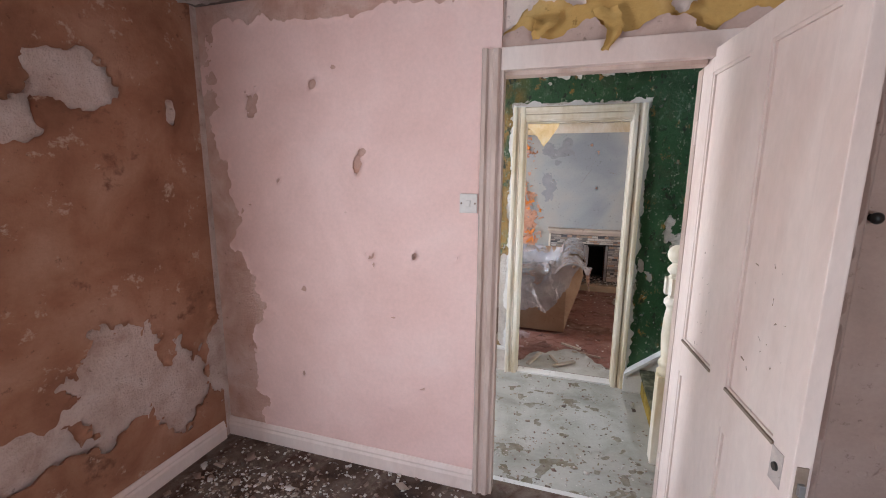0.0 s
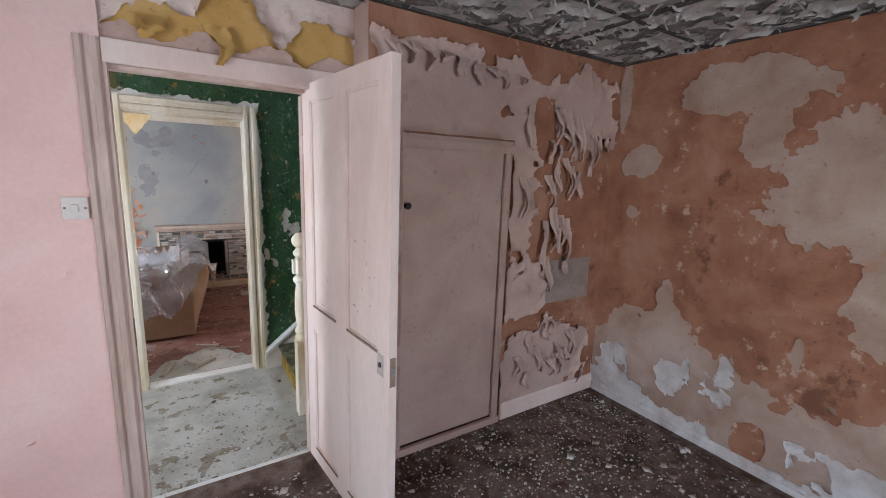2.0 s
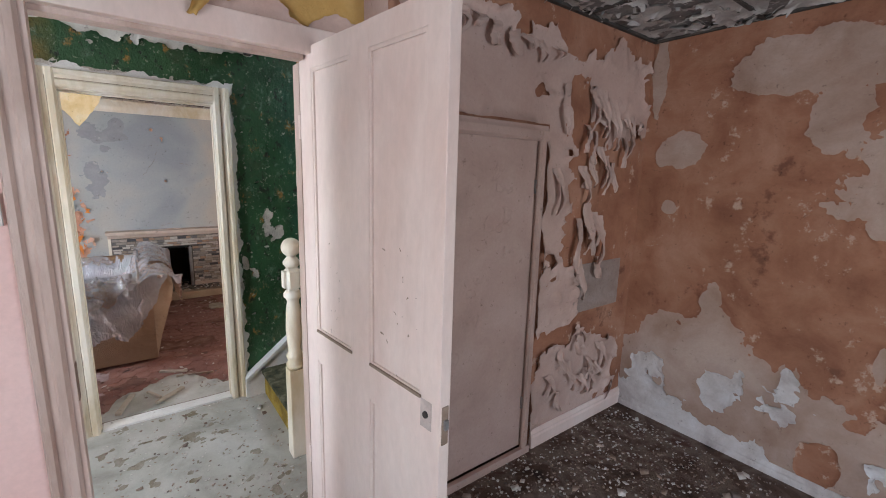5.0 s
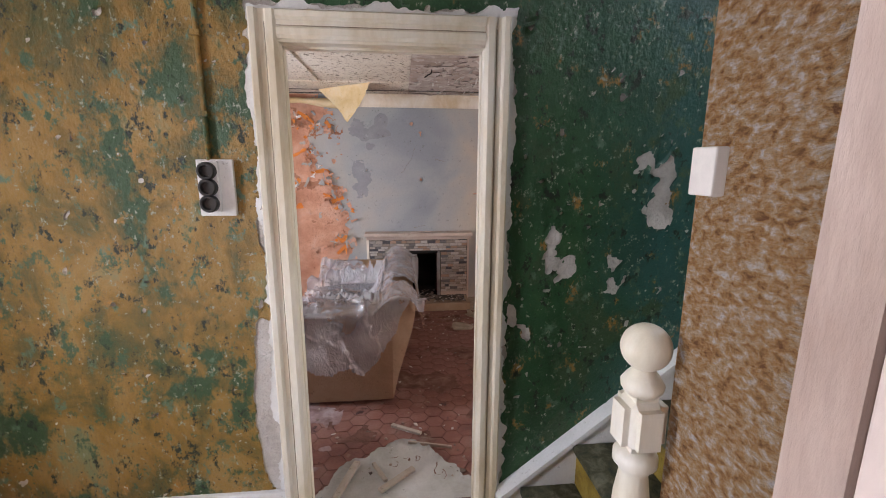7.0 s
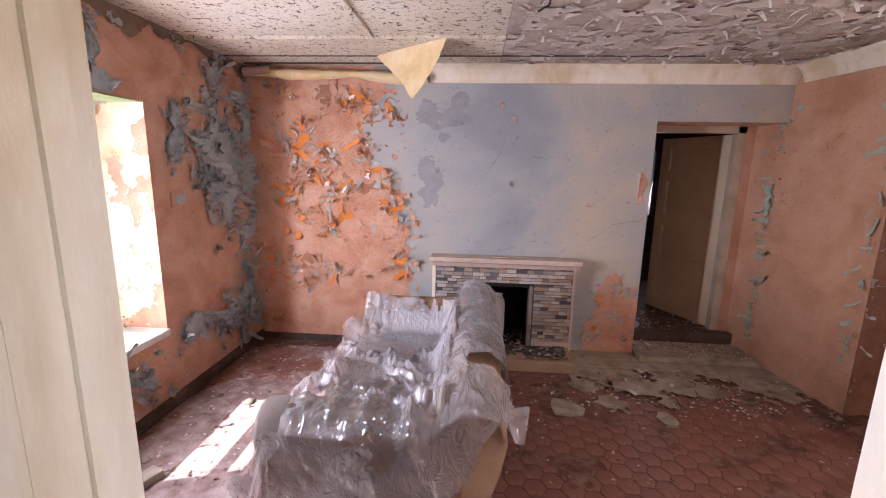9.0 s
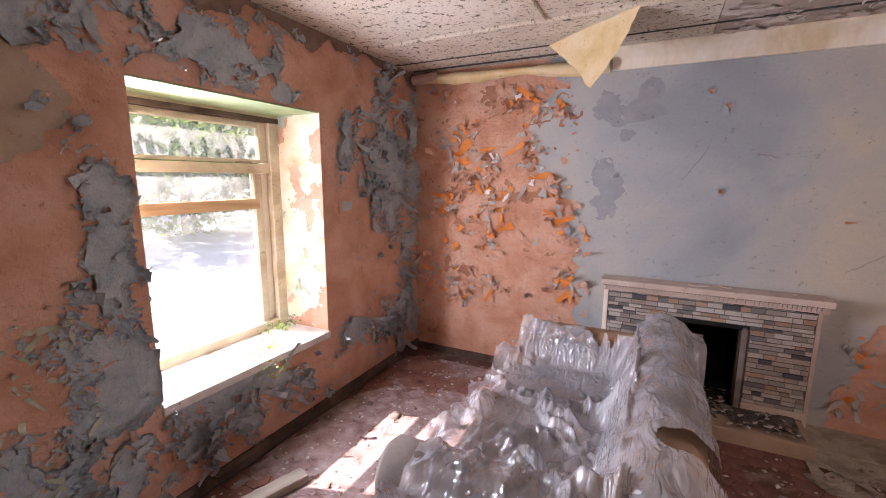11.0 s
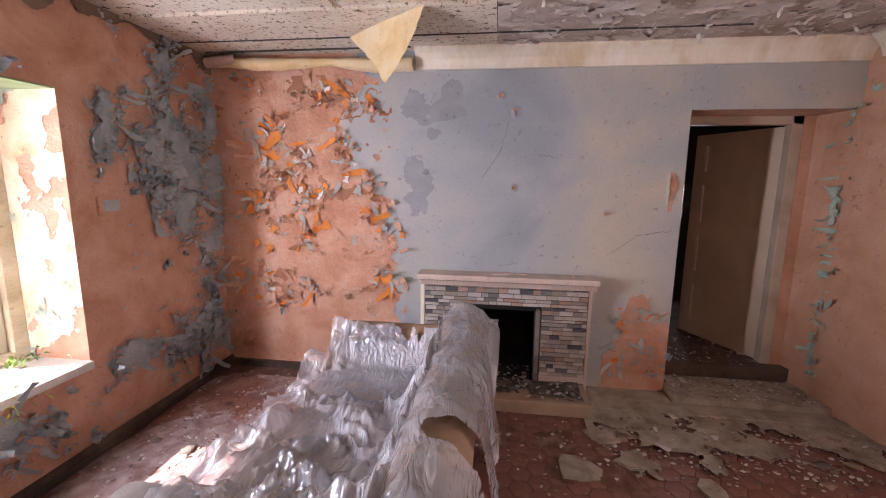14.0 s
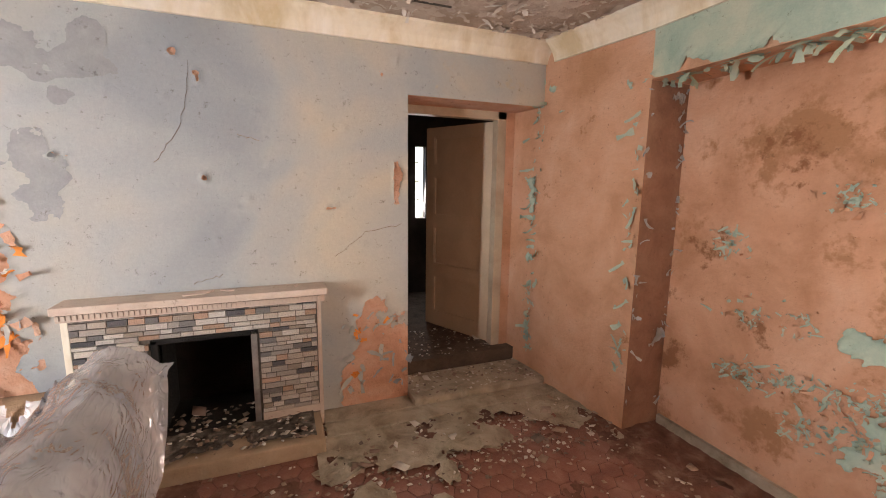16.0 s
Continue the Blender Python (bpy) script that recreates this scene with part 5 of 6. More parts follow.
lathe(bm, NXP, NYP, [(0.036, 0.52), (0.046, 0.535), (0.046, 0.55), (0.034, 0.565), (0.044, 0.585), (0.044, 0.60), (0.032, 0.615), (0.036, 0.66), (0.042, 0.74), (0.038, 0.84), (0.030, 0.90), (0.036, 0.915), (0.046, 0.925), (0.046, 0.945), (0.034, 0.96)])
part("turned_shaft", bm, WHITEWOOD, newel, smooth=True)
bm = bmesh.new()
cube(bm, NXP - 0.048, NXP + 0.048, NYP - 0.048, NYP + 0.048, 0.955, 1.09)
bmesh.ops.bevel(bm, geom=bm.edges[:], offset=0.024, segments=3, affect="EDGES")
part("block", bm, WHITEWOOD, newel)
bm = bmesh.new()
lathe(bm, NXP, NYP, [(0.03, 1.085), (0.042, 1.10), (0.044, 1.112), (0.036, 1.125), (0.024, 1.14), (0.02, 1.15)])
part("collar", bm, WHITEWOOD, newel, smooth=True)
bm = bmesh.new()
bmesh.ops.create_uvsphere(bm, u_segments=24, v_segments=16, radius=0.05, matrix=Matrix.Translation((NXP, NYP, 1.19)))
part("ball", bm, WHITEWOOD, newel, smooth=True)

stairs = thing("staircase", "narrow stairs with worn yellow carpet and white string", "staircase")
RISE, GO, SX = 0.19, 0.225, 0.675
for i in range(9):
    x = SX + GO * i
    bm = bmesh.new()
    cube(bm, x, x + GO + 0.02, 3.56, 4.30, RISE * i, RISE * (i + 1) - 0.012)
    part("riser", bm, CARPETSTAIR, stairs, smooth=False)
    boxes("tread", [(x - 0.022, x + GO, 3.56, 4.30, RISE * (i + 1) - 0.03, RISE * (i + 1) + 0.004)], CARPETDARK, stairs, bevel=0.012)
sb = bmesh.new()
x9 = SX + GO * 9
for pts in ([(0.552, 0), (0.70, 0), (x9, RISE * 9 - 0.1), (x9, RISE * 9 + 0.15), (0.552, 0.14)],):
    a = [sb.verts.new((p, 4.30, q)) for p, q in pts]
    b = [sb.verts.new((p, 4.356, q)) for p, q in pts]
    sb.faces.new(a)
    sb.faces.new(b[::-1])
    for i in range(len(a)):
        j = (i + 1) % len(a)
        sb.faces.new((a[i], b[i], b[j], a[j]))
part("string_board", sb, PAINTWHITE, stairs, "white painted string board")
sb = bmesh.new()
pts = [(0.552, 0.12), (x9, RISE * 9 + 0.13), (x9, RISE * 9 + 0.155), (0.552, 0.145)]
a = [sb.verts.new((p, 4.285, q)) for p, q in pts]
b = [sb.verts.new((p, 4.357, q)) for p, q in pts]
sb.faces.new(a)
sb.faces.new(b[::-1])
for i in range(4):
    sb.faces.new((a[i], b[i], b[(i + 1) % 4], a[(i + 1) % 4]))
part("string_cap", sb, PAINTWHITE, stairs)
boxes("side_panel", [(0.70, 2.6, 3.50, 3.555, 0, 0.2)], PAINTWHITE, stairs)

sock = thing("meter_sockets", "white painted block with three round black sockets and a conduit", "electric socket")
boxes("backboard", [(-0.556, -0.432, 4.338, 4.358, 1.375, 1.575)], PAINTWHITE, sock, bevel=0.005)
boxes("body", [(-0.548, -0.478, 4.325, 4.345, 1.39, 1.57)], PAINTWHITE, sock, bevel=0.006)
for z in (1.535, 1.478, 1.421):
    bm = bmesh.new()
    lathe(bm, 0, 0, [(0.031, 0), (0.031, 0.02), (0.027, 0.026), (0.021, 0.026), (0.018, 0.012), (0.002, 0.012)])
    bm.transform(Matrix.Translation((-0.512, 4.326, z)) @ Matrix.Rotation(radians(90), 4, "X"))
    part("socket", bm, BLACK, sock, smooth=False)
bm = bmesh.new()
lathe(bm, -0.512, 4.348, [(0.010, 1.57), (0.010, 2.32)], 12)
part("conduit", bm, GREEN, sock, "green painted conduit", smooth=True)
for z in (1.72, 1.98, 2.2):
    boxes("clip", [(-0.527, -0.497, 4.333, 4.358, z, z + 0.018)], GREEN, sock)
sw2 = thing("hall_switch", "small off-white switch box on the brown reveal", "light switch")
boxes("plate", [(0.69, 0.716, 3.43, 3.49, 1.505, 1.59)], PLASTICW, sw2, bevel=0.004)

# ---- things of the second room ----
# window
win = structure(thing("window_1", "weathered cream timber window with dirty panes", "window"))
FY0, FY1, FZ0, FZ1, FX = 5.375, 6.395, 0.51, 1.855, -2.1


def rail(name, y0, y1, z0, z1, x0=-2.13, x1=-2.07, material=WHITEWOOD, parent=win, bevel=0.005):
    return boxes(name, [(x0, x1, y0, y1, z0, z1)], material, parent, bevel=bevel)


WOODCREAM = surf("weathered_cream_wood", [(0.38, 0.31, 0.20), (0.56, 0.50, 0.36), (0.66, 0.61, 0.48)], 6, 0.7, 0.35, 60, spots=[((0.14, 0.12, 0.08), 16, 0.72)], stretch=(2, 0.5, 1))
FR = 0.07
for y0, y1 in ((FY0, FY0 + FR), (FY1 - FR, FY1)):
    rail("frame", y0, y1, FZ0, FZ1, -2.22, -2.11, WOODCREAM)
rail("frame", FY0 + FR, FY1 - FR, FZ1 - 0.055, FZ1, -2.22, -2.11, WOODCREAM)
rail("transom", FY0 + FR, FY1 - FR, 1.498, 1.553, -2.175, -2.112, WOODCREAM)
rail("sill_rail", FY0 + FR, FY1 - FR, FZ0, FZ0 + 0.055, -2.18, -2.11, WOODCREAM)
rail("meeting_bar", FY0 + FR, FY1 - 0.155, 1.286, 1.347, -2.165, -2.125, RAWWOOD)
for y0, y1 in ((FY1 - 0.18, FY1 - 0.128), (FY0 + 0.075, FY0 + 0.12)):
    rail("sash_stile", y0, y1, FZ0 + 0.055, 1.497, -2.175, -2.13, WOODCREAM)
rail("side_bead", FY1 - 0.125, FY1 - FR, FZ0 + 0.055, 1.497, -2.19, -2.15, WHITEWOOD)
for y0, y1, z0, z1 in ((FY1 - 0.125, FY1 - 0.075, 1.56, 1.80), (FY0 + 0.075, FY0 + 0.12, 1.56, 1.80), (FY0 + 0.12, FY1 - 0.125, 1.765, 1.80), (FY0 + 0.12, FY1 - 0.125, 1.56, 1.58)):
    rail("fanlight_sash", y0, y1, z0, z1, -2.175, -2.135, WOODCREAM)
rail("catch", FY1 - 0.30, FY1 - 0.20, 1.555, 1.567, -2.135, -2.112, MARK, bevel=0.003)
boxes("drip_board", [(-2.14, -2.10, FY0, FY1, 1.80, 1.83)], DARKWOOD, win, "dark rotten head board", bevel=0.004)
for y0, y1, z0, z1 in ((FY0 + 0.12, FY1 - 0.125, 1.58, 1.765), (FY0 + 0.12, FY1 - 0.18, 0.565, 1.286), (FY0 + 0.12, FY1 - 0.18, 1.347, 1.497)):
    p = boxes("pane", [(-2.157, -2.153, y0, y1, z0, z1)], GLASS, win)
    p.visible_shadow = False
boxes("sill", [(-2.11, -1.745, FY0 - 0.005, FY1 + 0.005, 0.47, 0.514)], surf("dusty_white_sill", [(0.55, 0.52, 0.48), (0.72, 0.70, 0.66)], 7, 0.8, 0.4, spots=[((0.25, 0.2, 0.14), 18, 0.68)]), win, "dusty white window sill", bevel=0.008)
boxes("soffit", [(-2.11, -1.767, FY0, FY1, 1.846, 1.853)], surf("green_stained_soffit", [(0.26, 0.36, 0.17), (0.36, 0.45, 0.27)], 7), win, "green-stained reveal head")
coat("sill_dirt", (-2.10, FY0, 0.514), PX, PY, Z, 0.34, 0.99, lambda u, v: fbm(u, v, 9, 121) * 1.1 - 0.42 + 0.5 * np.clip(0.25 - v, 0, 1) + 0.4 * np.clip(v - 0.8, 0, 1), CONCRETE, win, cell=0.012, lift=0.004)


def leaf_cloud(name, n, place, size, material, parent=None, seed=1, label=""):
    rng_ = np.random.RandomState(seed)
    c = np.array([place(rng_) for _ in range(n)])
    a = rng_.normal(size=(n, 3))
    a /= np.linalg.norm(a, axis=1)[:, None]
    b = np.cross(a, rng_.normal(size=(n, 3)))
    b /= np.linalg.norm(b, axis=1)[:, None]
    s = size * rng_.uniform(0.5, 1.3, n)[:, None]
    nrm = np.cross(a, b) * s * 0.25
    V = np.stack([c - a * s, c + b * s * 0.55 + nrm, c + a * s, c - b * s * 0.55 + nrm], 1).reshape(-1, 3)
    F = np.arange(4 * n).reshape(n, 4)
    return mesh_from(name, V, F, material, parent, label, smooth=False)


ivy = thing("ivy", "ivy leaves hanging over the window head outside", "ivy")
leaf_cloud("leaves", 70, lambda r: (-2.26 - 0.05 * r.rand(), r.uniform(5.5, 6.3), 1.80 - abs(r.normal(0, 0.035))), 0.032, LEAF, ivy, 31)
weed = thing("sill_weed", "small yellow-flowered weed growing over the sill", "weed")
leaf_cloud("leaves", 60, lambda r: (-1.75 + r.uniform(-0.16, 0.06), 5.96 + r.normal(0, 0.05), 0.50 + r.normal(0, 0.04)), 0.014, WEED, weed, 32)
leaf_cloud("sprigs", 60, lambda r: (-2.02 + r.uniform(-0.02, 0.1), 6.22 + r.normal(0, 0.07), 0.54 + abs(r.normal(0, 0.03))), 0.014, LEAF, weed, 33)["kind"] = "stuff"
bm = bmesh.new()
for k in range(6):
    pr = Vector((-1.95, 6.1, 0.53))
    for i in range(1, 7):
        q = pr + Vector((0.04, -0.02 + 0.012 * k - 0.03, 0.012 - 0.008 * i))
        d = (q - pr)
        bmesh.ops.create_cone(bm, segments=5, radius1=0.0018, radius2=0.0015, depth=d.length, matrix=Matrix.Translation((pr + q) / 2) @ d.to_track_quat("Z", "Y").to_matrix().to_4x4())
        pr = q
part("stem", bm, WEED, weed)
oldsw = thing("blanked_socket", "painted-over switch box on the flaking wall", "switch box")
boxes("plate", [(-1.766, -1.752, 6.53, 6.675, 1.245, 1.345)], SALMON, oldsw, bevel=0.004)
boxes("insert", [(-1.754, -1.748, 6.555, 6.65, 1.265, 1.325)], GREYPAINT, oldsw, bevel=0.002)

# fireplace
fp = thing("fireplace", "small brick-slip fireplace with pale mantel shelf and sooty opening", "fireplace")
X0, X1, OX0, OX1, FYF, TOP, OT = -0.20, 0.90, 0.13, 0.56, 7.40, 0.745, 0.59
boxes("body", [(X0, OX0, FYF, 7.508, 0, TOP), (OX1 + 0.03, X1, FYF, 7.508, 0, TOP), (OX0, OX1 + 0.03, FYF, 7.508, OT, TOP)], MORTAR, fp)
boxes("firebox_side", [(OX0 - 0.005, OX0, FYF, 7.815, 0.09, OT - 0.006)], SOOT, fp, "black sooty firebox side")
boxes("firebox_side", [(OX1, OX1 + 0.005, 7.5, 7.815, 0.09, OT - 0.006)], SOOT, fp, "black sooty firebox side")
boxes("firebox_back", [(OX0, OX1, 7.80, 7.815, 0.09, OT - 0.006)], SOOT, fp, "black sooty fireback")
boxes("firebox_top", [(OX0, OX1, FYF, 7.815, OT - 0.006, OT)], SOOT, fp)
boxes("firebox_floor", [(OX0, OX1, 7.40, 7.815, 0.0, 0.09)], SOOT, fp)
boxes("metal_frame", [(OX1, OX1 + 0.03, FYF - 0.012, FYF + 0.02, 0.09, OT + 0.02)], STEEL, fp, "pale metal edging", bevel=0.003)
boxes("metal_frame", [(OX0 - 0.02, OX0 + 0.012, FYF - 0.012, FYF + 0.02, 0.09, OT + 0.02), (OX0 - 0.02, OX1 + 0.035, FYF - 0.012, FYF + 0.02, OT, OT + 0.022)], SOOT, fp, "sooty metal edging", bevel=0.003)
boxes("plinth", [(OX1 + 0.04, X1 + 0.002, FYF - 0.01, FYF + 0.02, 0.09, 0.135)], MANTEL, fp, "pale plinth course", bevel=0.003)
boxes("corner_post", [(X0 - 0.028, X0, FYF - 0.004, 7.508, 0.0, TOP)], WHITEWOOD, fp, bevel=0.003)
boxes("corner_post", [(X1, X1 + 0.022, FYF - 0.004, 7.508, 0.0, TOP)], MANTEL, fp, bevel=0.003)
boxes("mantel_shelf", [(X0 - 0.045, X1 + 0.055, 7.345, 7.508, 0.785, 0.822)], MANTEL, fp, "dusty pinkish mantel shelf", bevel=0.006)
boxes("mantel_fascia", [(X0 - 0.03, X1 + 0.04, 7.366, 7.508, 0.747, 0.785)], MANTEL, fp)
dm = bmesh.new()
cube(dm, -0.007, 0.007, -0.006, 0.006, -0.011, 0.011)
dme = part("dentil", dm, MANTEL, fp)
dme.location = (X0 - 0.02, 7.361, 0.77)
for i in range(1, 53):
    d = new("dentil", dme.data)
    d.parent, d.location = fp, (X0 - 0.02 + i * 0.0217, 7.361, 0.77)
hearth = thing("hearth", "tan stone hearth slab covered in soot and rubble", "hearth")
bm = bmesh.new()
cube(bm, -0.24, 0.90, 7.11, 7.40, -0.004, 0.085, bevel=0.012)
part("slab", bm, surf("tan_hearth_stone", [(0.34, 0.24, 0.16), (0.46, 0.35, 0.25)], 5, 0.85, 0.3), hearth)
coat("soot_layer", (-0.2, 7.15, 0.086), PX, PY, Z, 1.06, 0.25, lambda u, v: 0.55 + fbm(u, v, 6, 131) - np.clip(0.06 - v, 0, 1) * 9, ASH, hearth, cell=0.014, lift=0.0, rough=0.02)
hc = chips("hearth_rubble", 220, (0.0, 0.85, 7.14, 7.6), 41, 0.02, 0.095)
BRICKS = [(0.36, 0.30, 0.25), (0.50, 0.43, 0.37), (0.44, 0.29, 0.21), (0.10, 0.10, 0.11), (0.58, 0.53, 0.48), (0.20, 0.19, 0.19), (0.52, 0.35, 0.26), (0.62, 0.58, 0.54), (0.40, 0.36, 0.33)]
BM = [surf("brick_slip_tone", [tuple(c * 0.7 for c in k), k, tuple(min(1, c * 1.25) for c in k)], 14, 0.8, 0.5, 90, spots=[((0.55, 0.48, 0.42), 26, 0.60), ((0.07, 0.06, 0.055), 34, 0.60)]) for k in BRICKS]

# sofa
sofa = thing("sofa", "two-seat tan cloth sofa under a polythene sheet", "sofa")
boxes("base", [(-0.60, 0.09, 5.40, 6.86, 0.03, 0.30)], FABRIC, sofa, bevel=0.015)


def arm(name, y0, y1, material):
    bm = bmesh.new()
    n, L = 14, [-0.62, -0.60, -0.3, 0.0, 0.09]
    rows = []
    w = y1 - y0
    for x in L:
        ins = 0.02 if x == L[0] else 0.0
        ring = [(y0 + ins, 0.02), (y0 + ins, 0.55)]
        for i in range(1, n):
            th = math.pi - math.pi * i / n
            ring.append(((y0 + y1) / 2 + (w / 2 - ins) * math.cos(th), 0.545 + (0.105 - ins) * math.sin(th)))
        ring += [(y1 - ins, 0.55), (y1 - ins, 0.02)]
        rows.append([bm.verts.new((x, a, b)) for a, b in ring])
    for r, t in zip(rows, rows[1:]):
        for i in range(len(r) - 1):
            bm.faces.new((r[i], r[i + 1], t[i + 1], t[i]))
    bm.faces.new(rows[0])
    bm.faces.new(rows[-1][::-1])
    return part(name, bm, material, sofa, smooth=False)


arm("arm", 5.345, 5.53, FABRIC)
arm("arm", 6.74, 6.92, FABRIC)
bm = bmesh.new()
rows = []
for k in range(13):
    y = 5.35 + 1.57 * k / 12
    sag = 0.0 if k in (0, 12) else 0.015 * math.sin(k * 1.7)
    lift = lambda b: b if b < 0.5 else 0.5 + (b - 0.5) * 0.66
    prof = [(-0.02, 0.30), (-0.03, 0.55), (0.02, 0.74), (0.07, 0.80), (0.14, 0.825), (0.20, 0.80), (0.24, 0.72), (0.22, 0.5), (0.13, 0.2), (0.09, 0.02)]
    lowr = 0.035 * max(0.0, 1 - (y - 5.35) / 0.35)
    rows.append([bm.verts.new((a, y, lift(b) - (lowr if b > 0.5 else 0) + (sag if b > 0.7 else 0))) for a, b in prof])
for r, t in zip(rows, rows[1:]):
    for i in range(9):
        bm.faces.new((r[i], r[i + 1], t[i + 1], t[i]))
bm.faces.new(rows[0])
bm.faces.new(rows[-1][::-1])
part("backrest", bm, FABRIC, sofa, smooth=True)
for y0, y1 in ((5.54, 6.13), (6.14, 6.73)):
    boxes("seat_cushion", [(-0.61, -0.02, y0, y1, 0.30, 0.43)], FABRIC, sofa, bevel=0.035)
boxes("arm_front", [(-0.635, -0.615, 5.36, 5.52, 0.05, 0.63)], FABRICGREY, sofa, "grey-brown arm front", bevel=0.02)


bm = bmesh.new()
rows = []
for x, k in ((-0.655, 0.6), (-0.65, 0.85), (-0.63, 1.0), (-0.50, 1.0), (-0.47, 0.9)):
    rows.append([bm.verts.new((x, 5.437 + 0.10 * k * math.cos(math.pi * (1.1 - 1.2 * i / 14)), 0.555 + 0.122 * k * math.sin(math.pi * (1.1 - 1.2 * i / 14)))) for i in range(15)])
for r, t in zip(rows, rows[1:]):
    for i in range(14):
        bm.faces.new((r[i], r[i + 1], t[i + 1], t[i]))
bm.faces.new(rows[0])
part("arm_cap", bm, FABRICGREY, sofa, "grey rolled arm end", smooth=True)


def sheet_height(x, y):
    """Top of the sofa, smoothed, for the sheet to lie on."""
    seat = 0.44
    z = np.where(x < -0.62, seat - (-0.62 - x) * 2.2, seat)
    z = np.maximum(z, 0.742 - np.clip((0.12 - x) / 0.20, 0, 1) ** 2.2 * 0.31)
    z = np.where(x > 0.17, 0.742 - (x - 0.17) * 0.9, z)
    z = np.where(x > 0.255, 0.665 - (x - 0.255) * 6, z)
    z = z - 0.035 * np.clip(1 - (y - 5.35) / 0.33, 0, 1) * np.clip((z - 0.6) / 0.2, 0, 1)
    for yc in (5.44, 6.83):
        z = np.maximum(z, np.where(x > -0.60, 0.652, 0.652 - (-0.60 - x) * 5) - np.clip(np.abs(y - yc) - 0.07, 0, 9) * 2.6)
    return z


def drape(name, x0, x1, y0, y1, hang, keep, off, seed, parent):
    nx, ny, nh = 190, 230, 60
    xs = np.linspace(x0, x1, nx + 1)
    ys = np.concatenate([np.linspace(-hang, 0, nh + 1)[:-1], np.linspace(0, y1 - y0, ny + 1)])
    X, T = np.meshgrid(xs, ys, indexing="ij")
    Y = np.where(T < 0, y0 - 0.012 + 0.012 * fbm(X, T, 5, seed + 3, 2), y0 + T)
    base = sheet_height(X, np.maximum(Y, y0 + 0.02))
    for _ in range(8):
        pad = np.pad(base, 1, mode="edge")
        soft_z = (pad[:-2, 1:-1] + pad[2:, 1:-1] + pad[1:-1, :-2] + pad[1:-1, 2:]) / 4
        base = np.maximum(soft_z, base - 0.004)
    crease = [np.abs(fbm(X * 1.2 + 0.4 * T + 0.05 * fbm(X, T, 5, seed + k, 2), T * 0.75 - 0.25 * k * X, fq, seed + 11 * k, 1)) for k, fq in enumerate((3.5, 7.0, 13.0, 24.0))]
    fold = 0.032 - 0.06 * crease[0] + 0.036 * crease[1] - 0.026 * crease[2] + 0.012 * crease[3] + 0.015 * fbm(X, T, 2.5, seed + 77, 2)
    fold = np.maximum(fold * np.where(X > 0.02, 0.3, 1.15) * np.where(T < 0, 0.35, 1.0), 0.002)
    Zz = np.where(T < 0, base + T, base) + fold + off
    Y = Y - np.where(T < 0, fold * 0.7, 0)
    Xo = X + 0.02 * fbm(X, T, 6, seed + 5, 3)
    f = keep(X, T)
    V = np.stack([Xo, Y, np.maximum(Zz, 0.02)], -1).reshape(-1, 3)
    idx = np.arange(V.shape[0]).reshape(X.shape)
    F = np.stack([idx[:-1, :-1], idx[1:, :-1], idx[1:, 1:], idx[:-1, 1:]], -1).reshape(-1, 4)
    ok = (f.reshape(-1)[F] > 0).all(1)
    return mesh_from(name, V, F[ok], POLY, parent)


sheet = thing("polythene_dust_sheet", "crumpled clear polythene sheet draped over the sofa", "plastic sheet")
drape("sheet", -0.74, 0.315, 5.335, 6.90, 0.46, lambda x, t: np.minimum.reduce([
    0.40 + t + 0.05 * fbm(x, t, 3, 141) - 0.8 * np.clip(x + 0.1, 0, 1) - 0.15 * np.clip(-0.3 - x, 0, 1), np.where((t < 0.24) & (x < -0.54 - 0.2 * (t < 0)), -1.0, 1.0) + 0.0 * x, np.where((t < 0.0) & (x > 0.20 + 0.3 * t), -1.0, 1.0) + 0.0 * x,
    0.32 - 2.0 * np.clip(blob(x, t, 0.22, 0.36, 0.16, 0.09), 0, 1) - 0.1 * fbm(x, t, 4, 143), x + 0.73 + 0.05 * fbm(x, t, 5, 145),
    np.where(x < 0.0, 1.43 + 0.06 * fbm(x, t, 6, 147) - t, 1.0)]), 0.012, 151, sheet)

# paper hanging from the ceiling
flap = thing("hanging_ceiling_paper", "torn yellowed triangle of ceiling paper hanging down", "torn paper")
bm = bmesh.new()
A, B, C = Vector((-0.63, 7.20, 2.285)), Vector((-0.10, 6.76, 2.285)), Vector((-0.33, 6.85, 1.945))
g = []
N = 14
for i in range(N + 1):
    row = []
    for j in range(N + 1 - i):
        a, b = i / N, j / N
        p = A * (1 - a - b) + C * a + B * b
        e = min(a + 0.02, 1 - a - b, 1)
        wob = noise.noise(p * 9) * 0.018 + 0.035 * math.sin(3.1 * a) 
        rag = noise.noise(p * 25) * 0.016 * (1 if (j == 0 or i + j == N) else 0)
        row.append(bm.verts.new(p + Vector((0.7, 0.7, 0)) * wob + Vector((rag, -rag, 0))))
    g.append(row)
for i in range(N):
    for j in range(N - i):
        bm.faces.new((g[i][j], g[i + 1][j], g[i][j + 1]))
        if j < N - i - 1:
            bm.faces.new((g[i + 1][j], g[i + 1][j + 1], g[i][j + 1]))
part("paper", bm, PAPER, flap, smooth=True)
roll = thing("sagging_cornice_paper", "sagging torn paper along the top of the wall", "torn paper")
bm = bmesh.new()
rows = []
